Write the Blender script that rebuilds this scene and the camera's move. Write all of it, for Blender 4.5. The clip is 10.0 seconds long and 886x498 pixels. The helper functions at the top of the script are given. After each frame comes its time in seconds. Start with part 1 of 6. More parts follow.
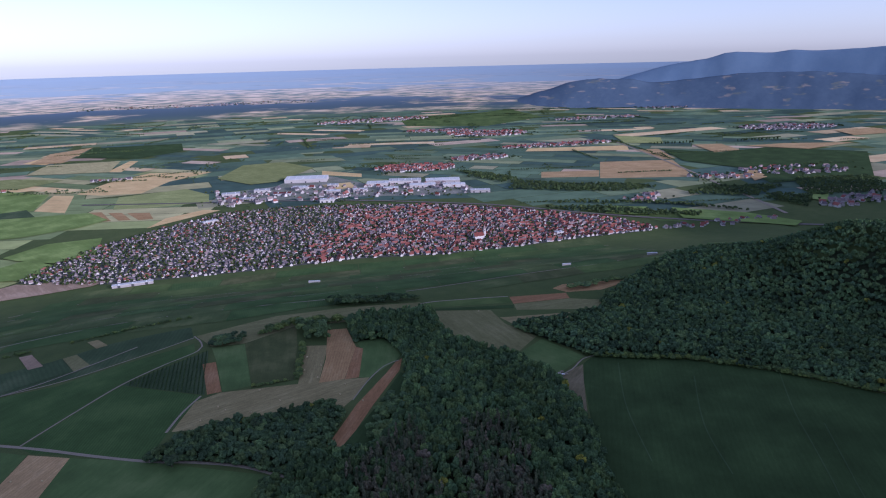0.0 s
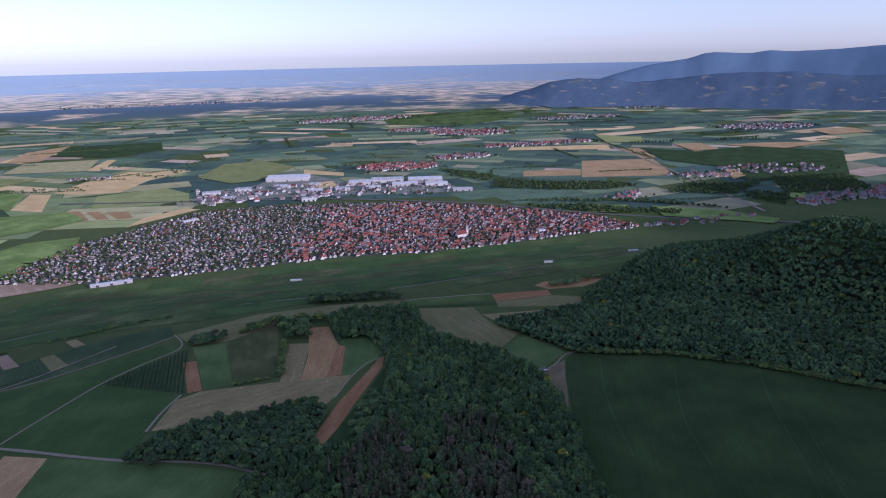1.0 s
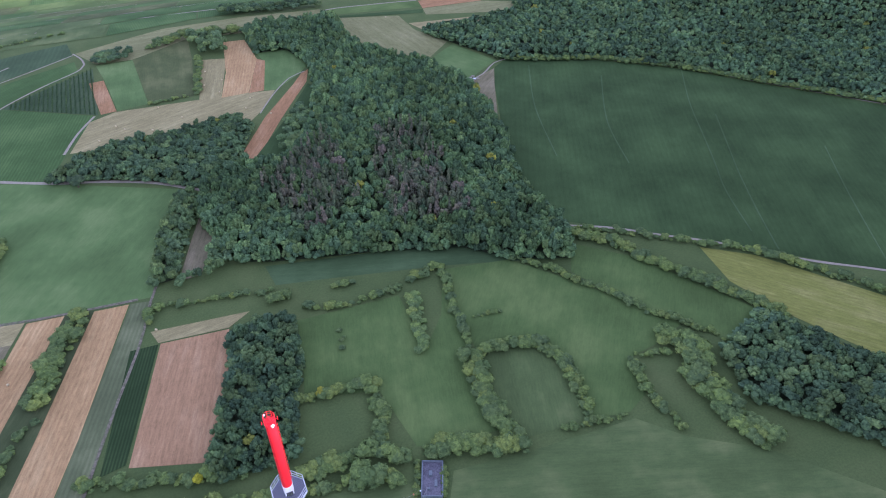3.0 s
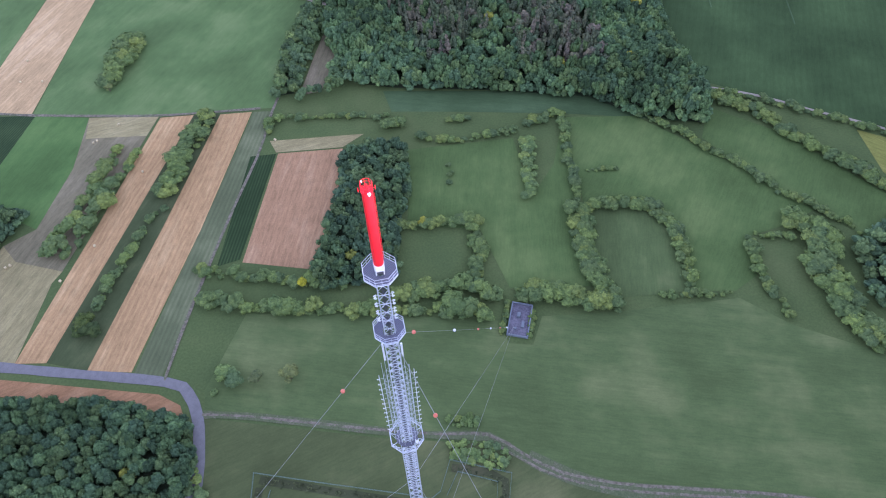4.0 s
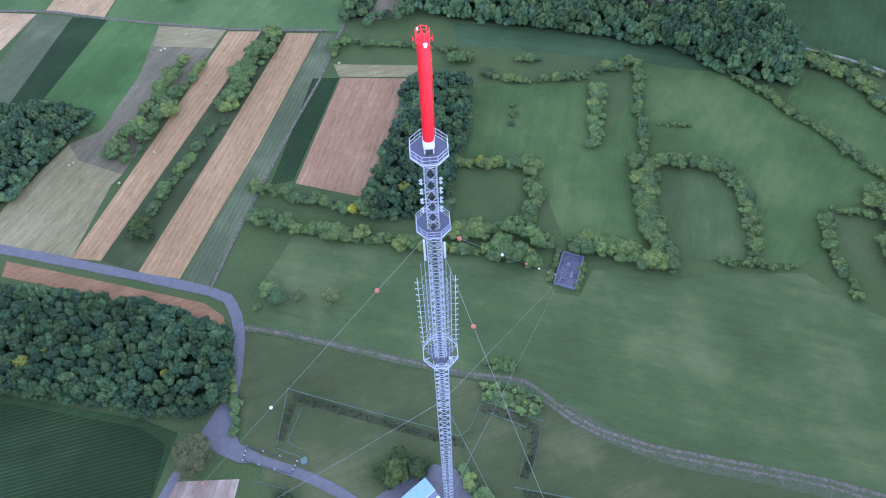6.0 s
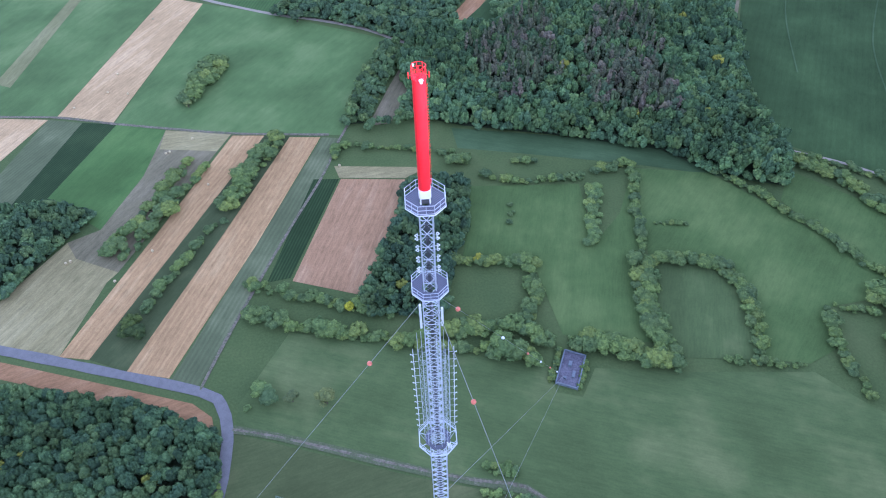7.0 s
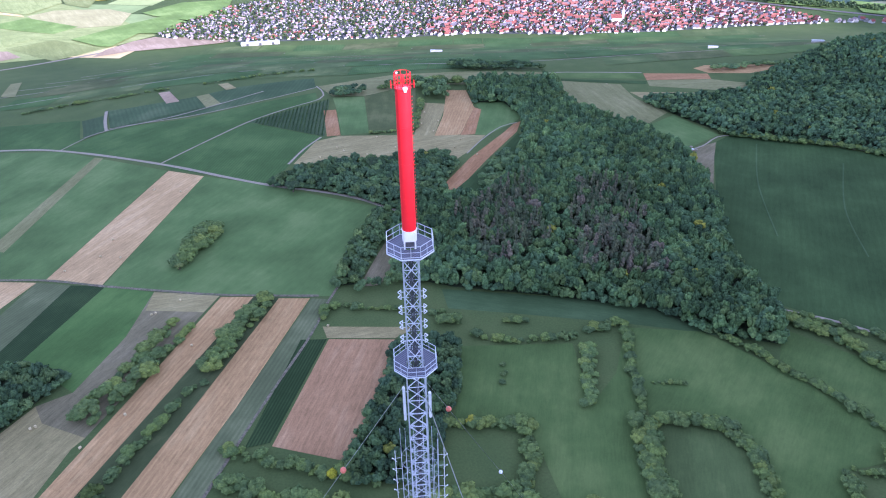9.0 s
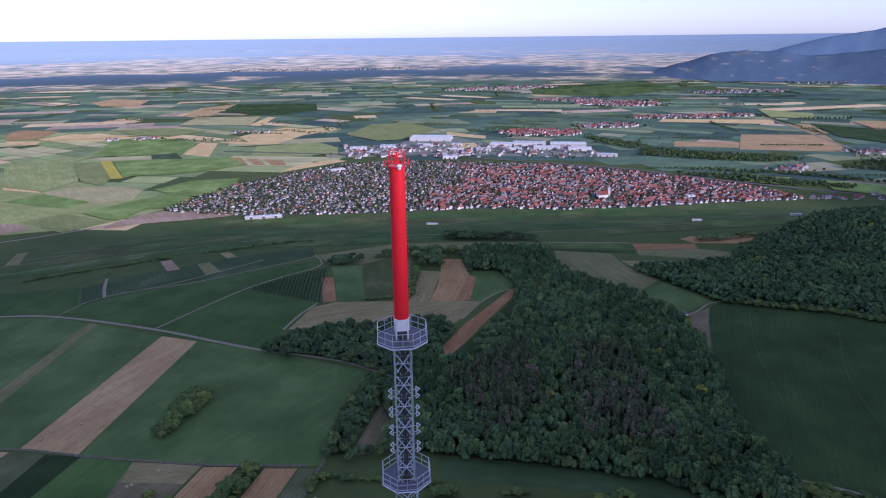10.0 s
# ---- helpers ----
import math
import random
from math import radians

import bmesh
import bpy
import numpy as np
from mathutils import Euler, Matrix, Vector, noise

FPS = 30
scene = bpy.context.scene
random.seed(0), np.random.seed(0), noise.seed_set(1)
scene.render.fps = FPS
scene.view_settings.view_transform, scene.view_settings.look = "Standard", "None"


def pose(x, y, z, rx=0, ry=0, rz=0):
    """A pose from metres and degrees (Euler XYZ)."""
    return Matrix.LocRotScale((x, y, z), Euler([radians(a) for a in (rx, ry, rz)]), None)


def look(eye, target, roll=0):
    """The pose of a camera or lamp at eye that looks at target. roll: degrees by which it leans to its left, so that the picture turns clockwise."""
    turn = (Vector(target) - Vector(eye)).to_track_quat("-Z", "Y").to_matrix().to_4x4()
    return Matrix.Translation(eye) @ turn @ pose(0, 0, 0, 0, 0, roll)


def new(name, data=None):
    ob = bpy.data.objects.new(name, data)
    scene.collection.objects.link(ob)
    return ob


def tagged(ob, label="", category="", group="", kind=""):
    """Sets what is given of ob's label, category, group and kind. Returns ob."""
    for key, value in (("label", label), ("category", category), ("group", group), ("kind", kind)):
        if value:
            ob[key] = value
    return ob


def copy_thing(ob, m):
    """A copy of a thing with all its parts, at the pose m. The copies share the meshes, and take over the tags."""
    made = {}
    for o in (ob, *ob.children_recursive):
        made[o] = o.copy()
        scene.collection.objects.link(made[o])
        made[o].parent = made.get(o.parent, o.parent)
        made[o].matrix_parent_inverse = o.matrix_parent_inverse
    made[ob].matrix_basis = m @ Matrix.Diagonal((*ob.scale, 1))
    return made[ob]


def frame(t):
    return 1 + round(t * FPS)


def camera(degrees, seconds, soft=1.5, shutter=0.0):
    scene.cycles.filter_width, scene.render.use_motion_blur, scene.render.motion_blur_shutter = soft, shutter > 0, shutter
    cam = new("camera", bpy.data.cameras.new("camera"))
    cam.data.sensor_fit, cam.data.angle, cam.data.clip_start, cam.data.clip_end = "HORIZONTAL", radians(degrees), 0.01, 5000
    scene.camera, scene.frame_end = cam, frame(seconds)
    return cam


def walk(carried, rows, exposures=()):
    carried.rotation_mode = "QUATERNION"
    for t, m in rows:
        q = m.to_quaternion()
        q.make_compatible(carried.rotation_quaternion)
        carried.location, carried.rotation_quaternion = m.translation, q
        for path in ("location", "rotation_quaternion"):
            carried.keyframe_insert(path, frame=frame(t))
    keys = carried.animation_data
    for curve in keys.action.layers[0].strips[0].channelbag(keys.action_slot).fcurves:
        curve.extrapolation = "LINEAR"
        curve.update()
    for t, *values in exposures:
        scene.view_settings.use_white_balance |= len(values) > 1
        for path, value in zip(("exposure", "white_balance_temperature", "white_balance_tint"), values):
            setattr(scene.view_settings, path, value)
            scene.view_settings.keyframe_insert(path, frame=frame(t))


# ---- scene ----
cam = camera(67.50, 10.0, soft=1.1)
TRUE_SCALE = 1.35  # metres to one unit of the plan below
PATH = [
    (0, (0.33, -47.55, 372.76), (26.722, 44.828, 345.017), -1.44),
    (0.5, (-0.16, -47.90, 372.22), (26.762, 44.259, 344.280), -1.35),
    (1, (0.71, -49.17, 369.64), (29.557, 42.438, 341.786), -1.19),
    (1.5, (3.50, -48.00, 364.00), (42.460, 39.909, 336.065), -1.00),
    (2, (2.20, -48.35, 358.60), (42.680, 35.540, 321.800), -0.60),
    (2.5, (-0.40, -49.68, 355.85), (37.323, 26.912, 303.799), 0.10),
    (2.7, (-0.37, -49.18, 357.02), (35.729, 23.636, 298.751), 0.15),
    (3.8, (-0.86, -46.80, 344.50), (13.014, 18.131, 269.722), -1.53),
    (4, (-0.86, -47.19, 343.53), (10.112, 12.654, 264.168), -1.81),
    (4.5, (-0.89, -47.36, 339.70), (5.674, 2.150, 253.064), -2.34),
    (5, (-0.89, -47.72, 336.80), (0.778, 2.301, 250.223), -2.81),
    (5.2, (-0.90, -47.64, 336.67), (0.823, 2.397, 250.109), -2.75),
    (6.3, (-1.08, -48.29, 329.82), (2.012, 14.130, 251.753), -1.88),
    (6.5, (-1.11, -48.76, 328.50), (2.456, 18.620, 254.687), -1.73),
    (7, (-1.11, -48.97, 324.85), (2.698, 18.482, 251.121), -1.64),
    (7.5, (-1.13, -49.14, 321.15), (3.342, 22.803, 251.831), -1.42),
    (8, (-1.09, -49.38, 317.51), (4.288, 28.621, 255.160), -1.35),
    (8.5, (-1.11, -49.41, 313.57), (5.307, 34.754, 259.952), -1.04),
    (9, (-1.15, -49.81, 309.89), (5.744, 34.366, 256.342), -0.88),
    (9.5, (-1.17, -50.37, 306.40), (6.757, 40.632, 265.713), -0.73),
    (10, (-1.20, -50.67, 302.45), (7.614, 44.237, 272.189), -0.61),
]
EXPOSURES = [
    (0.0, 0.15, 5050, 32), (1.5, 0.2, 5100, 33), (2.0, 1.05, 5250, 34), (2.2, 1.5, 5300, 33), (2.7, 1.9, 5350, 32), (3.8, 2.2, 5400, 31), (5.2, 2.15, 5250, 29),
    (6.5, 2.3, 4950, 25), (8.0, 2.25, 4950, 27), (8.5, 2.1, 4950, 28), (9.0, 2.0, 5000, 30), (9.5, 1.45, 5000, 33), (10.0, 0.42, 5050, 34)]
walk(cam, [(t, look(eye, target, roll)) for t, eye, target, roll in PATH], EXPOSURES)

# ---- light: clear evening sky, low sun behind the camera to the right ----
SUN_AZ, SUN_EL = radians(140), radians(15)
world = bpy.data.worlds.new("evening_sky")
scene.world = world
world.use_nodes = True
wn = world.node_tree
sky = wn.nodes.new("ShaderNodeTexSky")
sky.sky_type, sky.sun_disc = "NISHITA", False
sky.sun_elevation, sky.sun_rotation, sky.altitude = SUN_EL, SUN_AZ, 250
sky.air_density, sky.dust_density, sky.ozone_density = 1.0, 0.6, 2.2
wn.nodes["Background"].inputs[1].default_value = 0.15
haze = wn.nodes.new("ShaderNodeHueSaturation")
haze.inputs["Saturation"].default_value = 0.42
wn.links.new(sky.outputs[0], haze.inputs["Color"])
wn.links.new(haze.outputs[0], wn.nodes["Background"].inputs[0])
sun = new("sun", bpy.data.lights.new("sun", "SUN"))
sun.data.energy, sun.data.angle, sun.data.color = 3.2, radians(1.5), (1.0, 0.88, 0.72)
sun.matrix_world = look((0, 0, 600), (-math.sin(SUN_AZ) * math.cos(SUN_EL) * 10, -math.cos(SUN_AZ) * math.cos(SUN_EL) * 10, 600 - math.sin(SUN_EL) * 10))


# ---- the lie of the land ----
def smooth(a, b, v):
    t = np.clip((v - a) / (b - a), 0, 1)
    return t * t * (3 - 2 * t)


def terrain(x, y):
    """Height of the ground: a plateau, its slope down to the plain, and the wooded hill."""
    fall = np.maximum(smooth(680, 1050, y), smooth(740, 1020, x))
    z = -60 * fall - 28 * smooth(-110, -520, x) * (1 - fall)
    c, d = math.cos(-0.93), math.sin(-0.93)
    u, v = (x - 676) * c + (y - 521) * d, -(x - 676) * d + (y - 521) * c
    hill = 70 * np.exp(-((u**2 / 154**2 + v**2 / 78**2) ** 0.85)) + 10 * np.exp(-((x - 664) ** 2 + (y - 541) ** 2) / 63**2)
    beyond = 60 * smooth(1090, 1500, x) * smooth(1050, 800, y) * smooth(120, 500, y)
    return z + hill * smooth(330, 450, x) + beyond


def shade_crest(w):
    """Crest height of the added shading ridge behind the station, along its own line."""
    # set from the wanted shadow edge, with a dip to light the mast's top
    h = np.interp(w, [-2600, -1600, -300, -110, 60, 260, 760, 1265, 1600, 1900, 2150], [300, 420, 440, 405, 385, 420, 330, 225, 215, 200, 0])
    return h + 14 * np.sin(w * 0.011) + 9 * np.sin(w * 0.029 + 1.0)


NEAR_RIM = 2000.0


def lay(x, y, up=0.0):
    """The place on the ground. Past the rim the plain is drawn in towards the horizon."""
    x, y = np.asarray(x, float), np.asarray(y, float)
    far = np.hypot(x, y + 40)
    z = terrain(x, y) + up
    extra = np.maximum(far - NEAR_RIM, 0)
    z = z - np.maximum(far - 2600, 0) ** 2 / 1.5e7
    drawn = np.where(far > NEAR_RIM, NEAR_RIM + 1600 * (1 - np.exp(-extra / 1600)), far)
    k = drawn / np.maximum(far, 1e-6)
    return np.stack([x * k, (y + 40) * k - 40, 250 - (250 - z) * k], -1)


def mesh_of(name, verts, faces, material, tints=None, tint_name="tint", flat=True):
    me = bpy.data.meshes.new(name)
    verts = np.asarray(verts, np.float32)
    faces = np.asarray(faces, np.int32)
    n, k = faces.shape
    me.vertices.add(len(verts))
    me.vertices.foreach_set("co", verts.ravel())
    me.loops.add(n * k)
    me.loops.foreach_set("vertex_index", faces.ravel())
    me.polygons.add(n)
    me.polygons.foreach_set("loop_start", np.arange(0, n * k, k, dtype=np.int32))
    me.update(calc_edges=True)
    me.polygons.foreach_set("use_smooth", np.full(n, not flat))
    if tints is not None:
        if tints.ndim == 1:
            me.attributes.new(tint_name, "FLOAT", "POINT").data.foreach_set("value", tints.astype(np.float32))
        else:
            c4 = np.concatenate([tints, np.ones((len(tints), 1))], 1).astype(np.float32)
            me.attributes.new(tint_name, "FLOAT_COLOR", "POINT").data.foreach_set("color", c4.ravel())
    for m in material if isinstance(material, (list, tuple)) else [material]:
        me.materials.append(m)
    me.validate()
    return me


def part(name, bm, material, parent=None, label=""):
    me = bpy.data.meshes.new(name)
    bm.to_mesh(me)
    bm.free()
    me.materials.append(material)
    ob = new(name, me)
    ob.parent = parent
    return tagged(ob, label)


# ---- materials ----
class Mat:
    """A node material under construction."""

    def __init__(self, name, rough=0.9, metal=0.0):
        self.m = bpy.data.materials.new(name)
        self.m.use_nodes = True
        self.t = self.m.node_tree
        self.b = self.t.nodes["Principled BSDF"]
        self.b.inputs["Roughness"].default_value = rough
        self.b.inputs["Metallic"].default_value = metal
        self.b.inputs["Specular IOR Level"].default_value = 0.25 if rough < 0.7 else 0.05
        at = self.t.nodes.new("ShaderNodeVectorMath")
        at.operation = "SCALE"
        at.inputs["Scale"].default_value = 1 / TRUE_SCALE
        self.t.links.new(self.node("ShaderNodeNewGeometry").outputs["Position"], at.inputs[0])
        self.pos = at.outputs[0]

    def node(self, kind, **values):
        n = self.t.nodes.new(kind)
        for k, v in values.items():
            n.inputs[k].default_value = v
        return n

    def link(self, a, b):
        self.t.links.new(a, b)

    def noise(self, scale, detail=4.0, rough=0.6, vector=None):
        n = self.node("ShaderNodeTexNoise", Scale=scale, Detail=detail, Roughness=rough)
        self.link(vector or self.pos, n.inputs["Vector"])
        return n.outputs["Fac"]

    def ramp(self, fac, *stops):
        n = self.node("ShaderNodeValToRGB")
        while len(n.color_ramp.elements) < len(stops):
            n.color_ramp.elements.new(0.5)
        for e, (p, c) in zip(n.color_ramp.elements, stops):
            e.position, e.color = p, (*c, 1)
        self.link(fac, n.inputs[0])
        return n.outputs[0]

    def mix(self, fac, a, b, how="MIX"):
        n = self.t.nodes.new("ShaderNodeMix")
        n.data_type, n.blend_type = "RGBA", how
        for socket, value in ((n.inputs[0], fac), (n.inputs[6], a), (n.inputs[7], b)):
            if isinstance(value, (int, float)):
                socket.default_value = value
            elif isinstance(value, tuple):
                socket.default_value = (*value, 1)
            else:
                self.link(value, socket)
        return n.outputs[2]

    def maths(self, op, a, b=0.0):
        n = self.node("ShaderNodeMath")
        n.operation = op
        for socket, value in zip(n.inputs, (a, b)):
            if isinstance(value, (int, float)):
                socket.default_value = value
            else:
                self.link(value, socket)
        return n.outputs[0]

    def stripes(self, angle, spacing, wobble=0.4):
        """Rows that run at angle degrees from +x, spacing metres apart."""
        mp = self.node("ShaderNodeMapping", Rotation=(0, 0, radians(-angle)))
        self.link(self.pos, mp.inputs["Vector"])
        w = self.node("ShaderNodeTexWave", Scale=2 * math.pi / (20 * spacing) , Distortion=wobble, Detail=2.0)
        w.inputs["Detail Scale"].default_value = 0.6
        w.bands_direction = "Y"
        self.link(mp.outputs[0], w.inputs["Vector"])
        return w.outputs["Fac"], mp.outputs[0]

    def colour(self, c):
        if isinstance(c, tuple):
            self.b.inputs["Base Color"].default_value = (*c, 1)
        else:
            self.link(c, self.b.inputs["Base Color"])
        return self

    def bump(self, height, strength=0.4, distance=0.2):
        n = self.node("ShaderNodeBump", Strength=strength, Distance=distance)
        self.link(height, n.inputs["Height"])
        self.link(n.outputs[0], self.b.inputs["Normal"])
        return self


def scaled(c, k):
    return tuple(min(v * k, 0.95) for v in c)


field_mats = {}


def field_mat(kind, angle=0.0):
    """Crops and bare soils: kind gives colours, row spacing and how strongly the rows show."""
    key = (kind, round(angle))
    if key in field_mats:
        return field_mats[key]
    a, b, spacing, show = CROPS[kind]
    m = Mat("field_" + kind)
    rows, turned = m.stripes(angle, spacing)
    squash = m.node("ShaderNodeMapping", Scale=(0.15, 1.0, 1.0))
    m.link(turned, squash.inputs["Vector"])
    streak = m.noise(0.16, 4, 0.6, squash.outputs[0])
    blotch = m.noise(0.022, 5, 0.55)
    fine = m.noise(1.1, 3, 0.7)
    green = a[1] > a[0] * 1.12
    lean = 0.2 if green else 0.55
    f = m.maths("ADD", m.maths("MULTIPLY", streak, lean), m.maths("MULTIPLY", blotch, 1 - lean))
    c = m.ramp(f, (0.37, scaled(a, 0.8 if green else 0.86)), (0.5, a), (0.63, scaled(b, 1.12 if green else 1.0)))
    c = m.mix(m.maths("MULTIPLY", rows, show), c, scaled(a, 0.45), "MIX")
    tufts = m.mix(0.5, m.noise(1.1, 4, 0.65, squash.outputs[0]), m.mix(0.6, m.noise(0.22, 4, 0.65), m.noise(2.4, 3, 0.75)))
    c = m.mix(0.30 if green else 0.6, c, m.ramp(tufts, (0.36, (0.27, 0.29, 0.29)), (0.5, (0.5, 0.5, 0.5)), (0.64, (0.71, 0.69, 0.67))), "OVERLAY")
    c = m.mix(0.18 if green else 0.3, c, m.ramp(fine, (0.3, (0.35, 0.35, 0.35)), (0.7, (0.65, 0.65, 0.65))), "OVERLAY")
    m.colour(c).bump(m.mix(0.5, rows, tufts), 0.2 if green else 0.4, 0.2)
    field_mats[key] = m.m
    return m.m


# kind: colour, second colour, row spacing in metres, strength of the rows
CROPS = {
    "meadow": ((0.094, 0.130, 0.047), (0.134, 0.156, 0.062), 5.0, 0.03),
    "lush": ((0.088, 0.134, 0.042), (0.111, 0.152, 0.050), 6.0, 0.04),
    "pasture": ((0.089, 0.107, 0.042), (0.129, 0.134, 0.058), 7.0, 0.03),
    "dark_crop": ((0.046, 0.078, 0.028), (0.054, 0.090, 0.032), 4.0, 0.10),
    "maize": ((0.038, 0.064, 0.025), (0.048, 0.076, 0.029), 1.5, 0.65),
    "vine": ((0.070, 0.125, 0.040), (0.087, 0.141, 0.047), 2.4, 0.30),
    "vine_rows": ((0.069, 0.107, 0.051), (0.091, 0.121, 0.062), 4.0, 0.20),
    "stubble": ((0.47, 0.320, 0.160), (0.57, 0.400, 0.215), 3.0, 0.16),
    "tan": ((0.42, 0.262, 0.122), (0.50, 0.335, 0.165), 2.6, 0.22),
    "red_soil": ((0.35, 0.205, 0.108), (0.42, 0.262, 0.145), 3.0, 0.14),
    "rust": ((0.33, 0.182, 0.088), (0.39, 0.232, 0.122), 3.0, 0.14),
    "hay": ((0.285, 0.240, 0.115), (0.36, 0.305, 0.155), 4.0, 0.14),
    "greygreen": ((0.122, 0.140, 0.069), (0.175, 0.185, 0.096), 2.2, 0.26),
    "olive": ((0.205, 0.20, 0.090), (0.25, 0.235, 0.115), 5.0, 0.08),
    "yellow": ((0.21, 0.215, 0.055), (0.27, 0.255, 0.085), 3.0, 0.15),
    # sunlit: brightness of sun on the plain put into the base colour
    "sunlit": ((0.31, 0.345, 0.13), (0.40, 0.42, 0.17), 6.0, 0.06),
    "fallow": ((0.36, 0.26, 0.18), (0.46, 0.34, 0.25), 6.0, 0.05),
    "mustard": ((0.50, 0.42, 0.075), (0.56, 0.46, 0.10), 4.0, 0.06),
    "pea": ((0.196, 0.281, 0.077), (0.254, 0.333, 0.103), 6.0, 0.05),
    "track": ((0.064, 0.102, 0.043), (0.076, 0.116, 0.052), 4.0, 0.05),
    "dirt": ((0.33, 0.24, 0.17), (0.52, 0.41, 0.30), 3.2, 0.12),
    "ditch": ((0.064, 0.072, 0.035), (0.105, 0.100, 0.052), 7.0, 0.05),
    # leaf and straw: olive and hay brightened to stand for sun on them
    "leaf": ((0.25, 0.275, 0.10), (0.31, 0.335, 0.135), 5.0, 0.06),
    "straw": ((0.43, 0.385, 0.19), (0.51, 0.455, 0.24), 4.0, 0.08),
    "brown": ((0.19, 0.165, 0.095), (0.255, 0.215, 0.135), 4.0, 0.12),
    "gold": ((0.70, 0.50, 0.235), (0.80, 0.60, 0.30), 5.0, 0.08),
    "young": ((0.083, 0.148, 0.043), (0.102, 0.166, 0.050), 6.0, 0.04),
    "sward": ((0.106, 0.166, 0.057), (0.134, 0.187, 0.069), 6.0, 0.05),
    "scrub": ((0.069, 0.087, 0.037), (0.109, 0.121, 0.054), 9.0, 0.05),
}

m = Mat("ground_grass")
g1, g2, g3 = m.noise(0.006, 6, 0.6), m.noise(0.05, 5, 0.6), m.noise(0.9, 3, 0.7)
c = m.ramp(m.mix(0.45, g1, g2), (0.36, (0.072, 0.102, 0.037)), (0.5, (0.086, 0.117, 0.041)), (0.66, (0.108, 0.134, 0.050)))
c = m.mix(0.4, c, m.ramp(g3, (0.3, (0.33, 0.33, 0.33)), (0.7, (0.67, 0.67, 0.67))), "OVERLAY")
GRASS = m.colour(c).bump(g3, 0.3, 0.3).m


def plain_mat(name, a, b, scale=1.0, rough=0.8, metal=0.0, bump=0.15):
    m = Mat(name, rough, metal)
    f = m.mix(0.5, m.noise(scale, 5, 0.6), m.noise(scale * 9, 3, 0.6))
    m.colour(m.ramp(f, (0.36, a), (0.64, b))).bump(f, bump, 0.05)
    return m.m


ASPHALT = plain_mat("asphalt", (0.152, 0.144, 0.141), (0.208, 0.197, 0.193), 0.35)
GRAVEL = plain_mat("pale_gravel", (0.25, 0.215, 0.165), (0.35, 0.305, 0.235), 0.5)


def worn_mat(name, grassy):
    """Trodden earth broken by grass; grassy is the share of grass, 0 to 1."""
    m = Mat(name)
    soil = m.ramp(m.noise(0.7, 4, 0.7), (0.36, (0.115, 0.098, 0.070)), (0.64, (0.235, 0.200, 0.150)))
    turf = m.ramp(m.noise(1.6, 3, 0.7), (0.36, (0.080, 0.102, 0.048)), (0.64, (0.122, 0.138, 0.070)))
    share = m.mix(0.5, m.noise(0.22, 4, 0.7), m.noise(1.3, 4, 0.75))
    lo = 0.62 - 0.3 * grassy
    return m.colour(m.mix(m.ramp(share, (lo - 0.06, (0, 0, 0)), (lo + 0.06, (1, 1, 1))), soil, turf)).bump(share, 0.4, 0.2).m


DIRT = worn_mat("dirt_track", 0.25)
VERGE = worn_mat("worn_grass", 0.68)
CONCRETE = plain_mat("concrete", (0.22, 0.20, 0.21), (0.33, 0.31, 0.32), 0.5)
STEEL = plain_mat("galvanised_steel", (0.50, 0.52, 0.58), (0.66, 0.68, 0.74), 3.0, 0.42, 0.35)
WHITE = plain_mat("white_paint", (0.72, 0.72, 0.74), (0.84, 0.84, 0.85), 2.0, 0.5)
RED = plain_mat("red_glassfibre", (0.78, 0.018, 0.026), (0.84, 0.026, 0.034), 1.5, 0.42, 0.0, 0.05)
DARK = plain_mat("dark_steel", (0.05, 0.05, 0.055), (0.10, 0.10, 0.11), 3.0, 0.6)


# ---- ground: one sheet to the horizon ----
def ground_sheet():
    radii = np.concatenate([[0.5], np.arange(12, 1320, 12), np.geomspace(1330, 7500, 60)])
    turns = np.linspace(0, 2 * np.pi, 288, endpoint=False)
    r, a = np.meshgrid(radii, turns, indexing="ij")
    v = lay(r * np.sin(a), r * np.cos(a) - 40).reshape(-1, 3)
    n, k = r.shape
    i, j = np.meshgrid(np.arange(n - 1), np.arange(k), indexing="ij")
    j2 = (j + 1) % k
    f = np.stack([i * k + j, i * k + j2, (i + 1) * k + j2, (i + 1) * k + j], -1).reshape(-1, 4)[:, ::-1]
    ob = new("ground", mesh_of("ground", v, f, GRASS, flat=False))
    tagged(ob, "green rolling farmland falling to a wide plain", "ground", kind="structure")


ground_sheet()


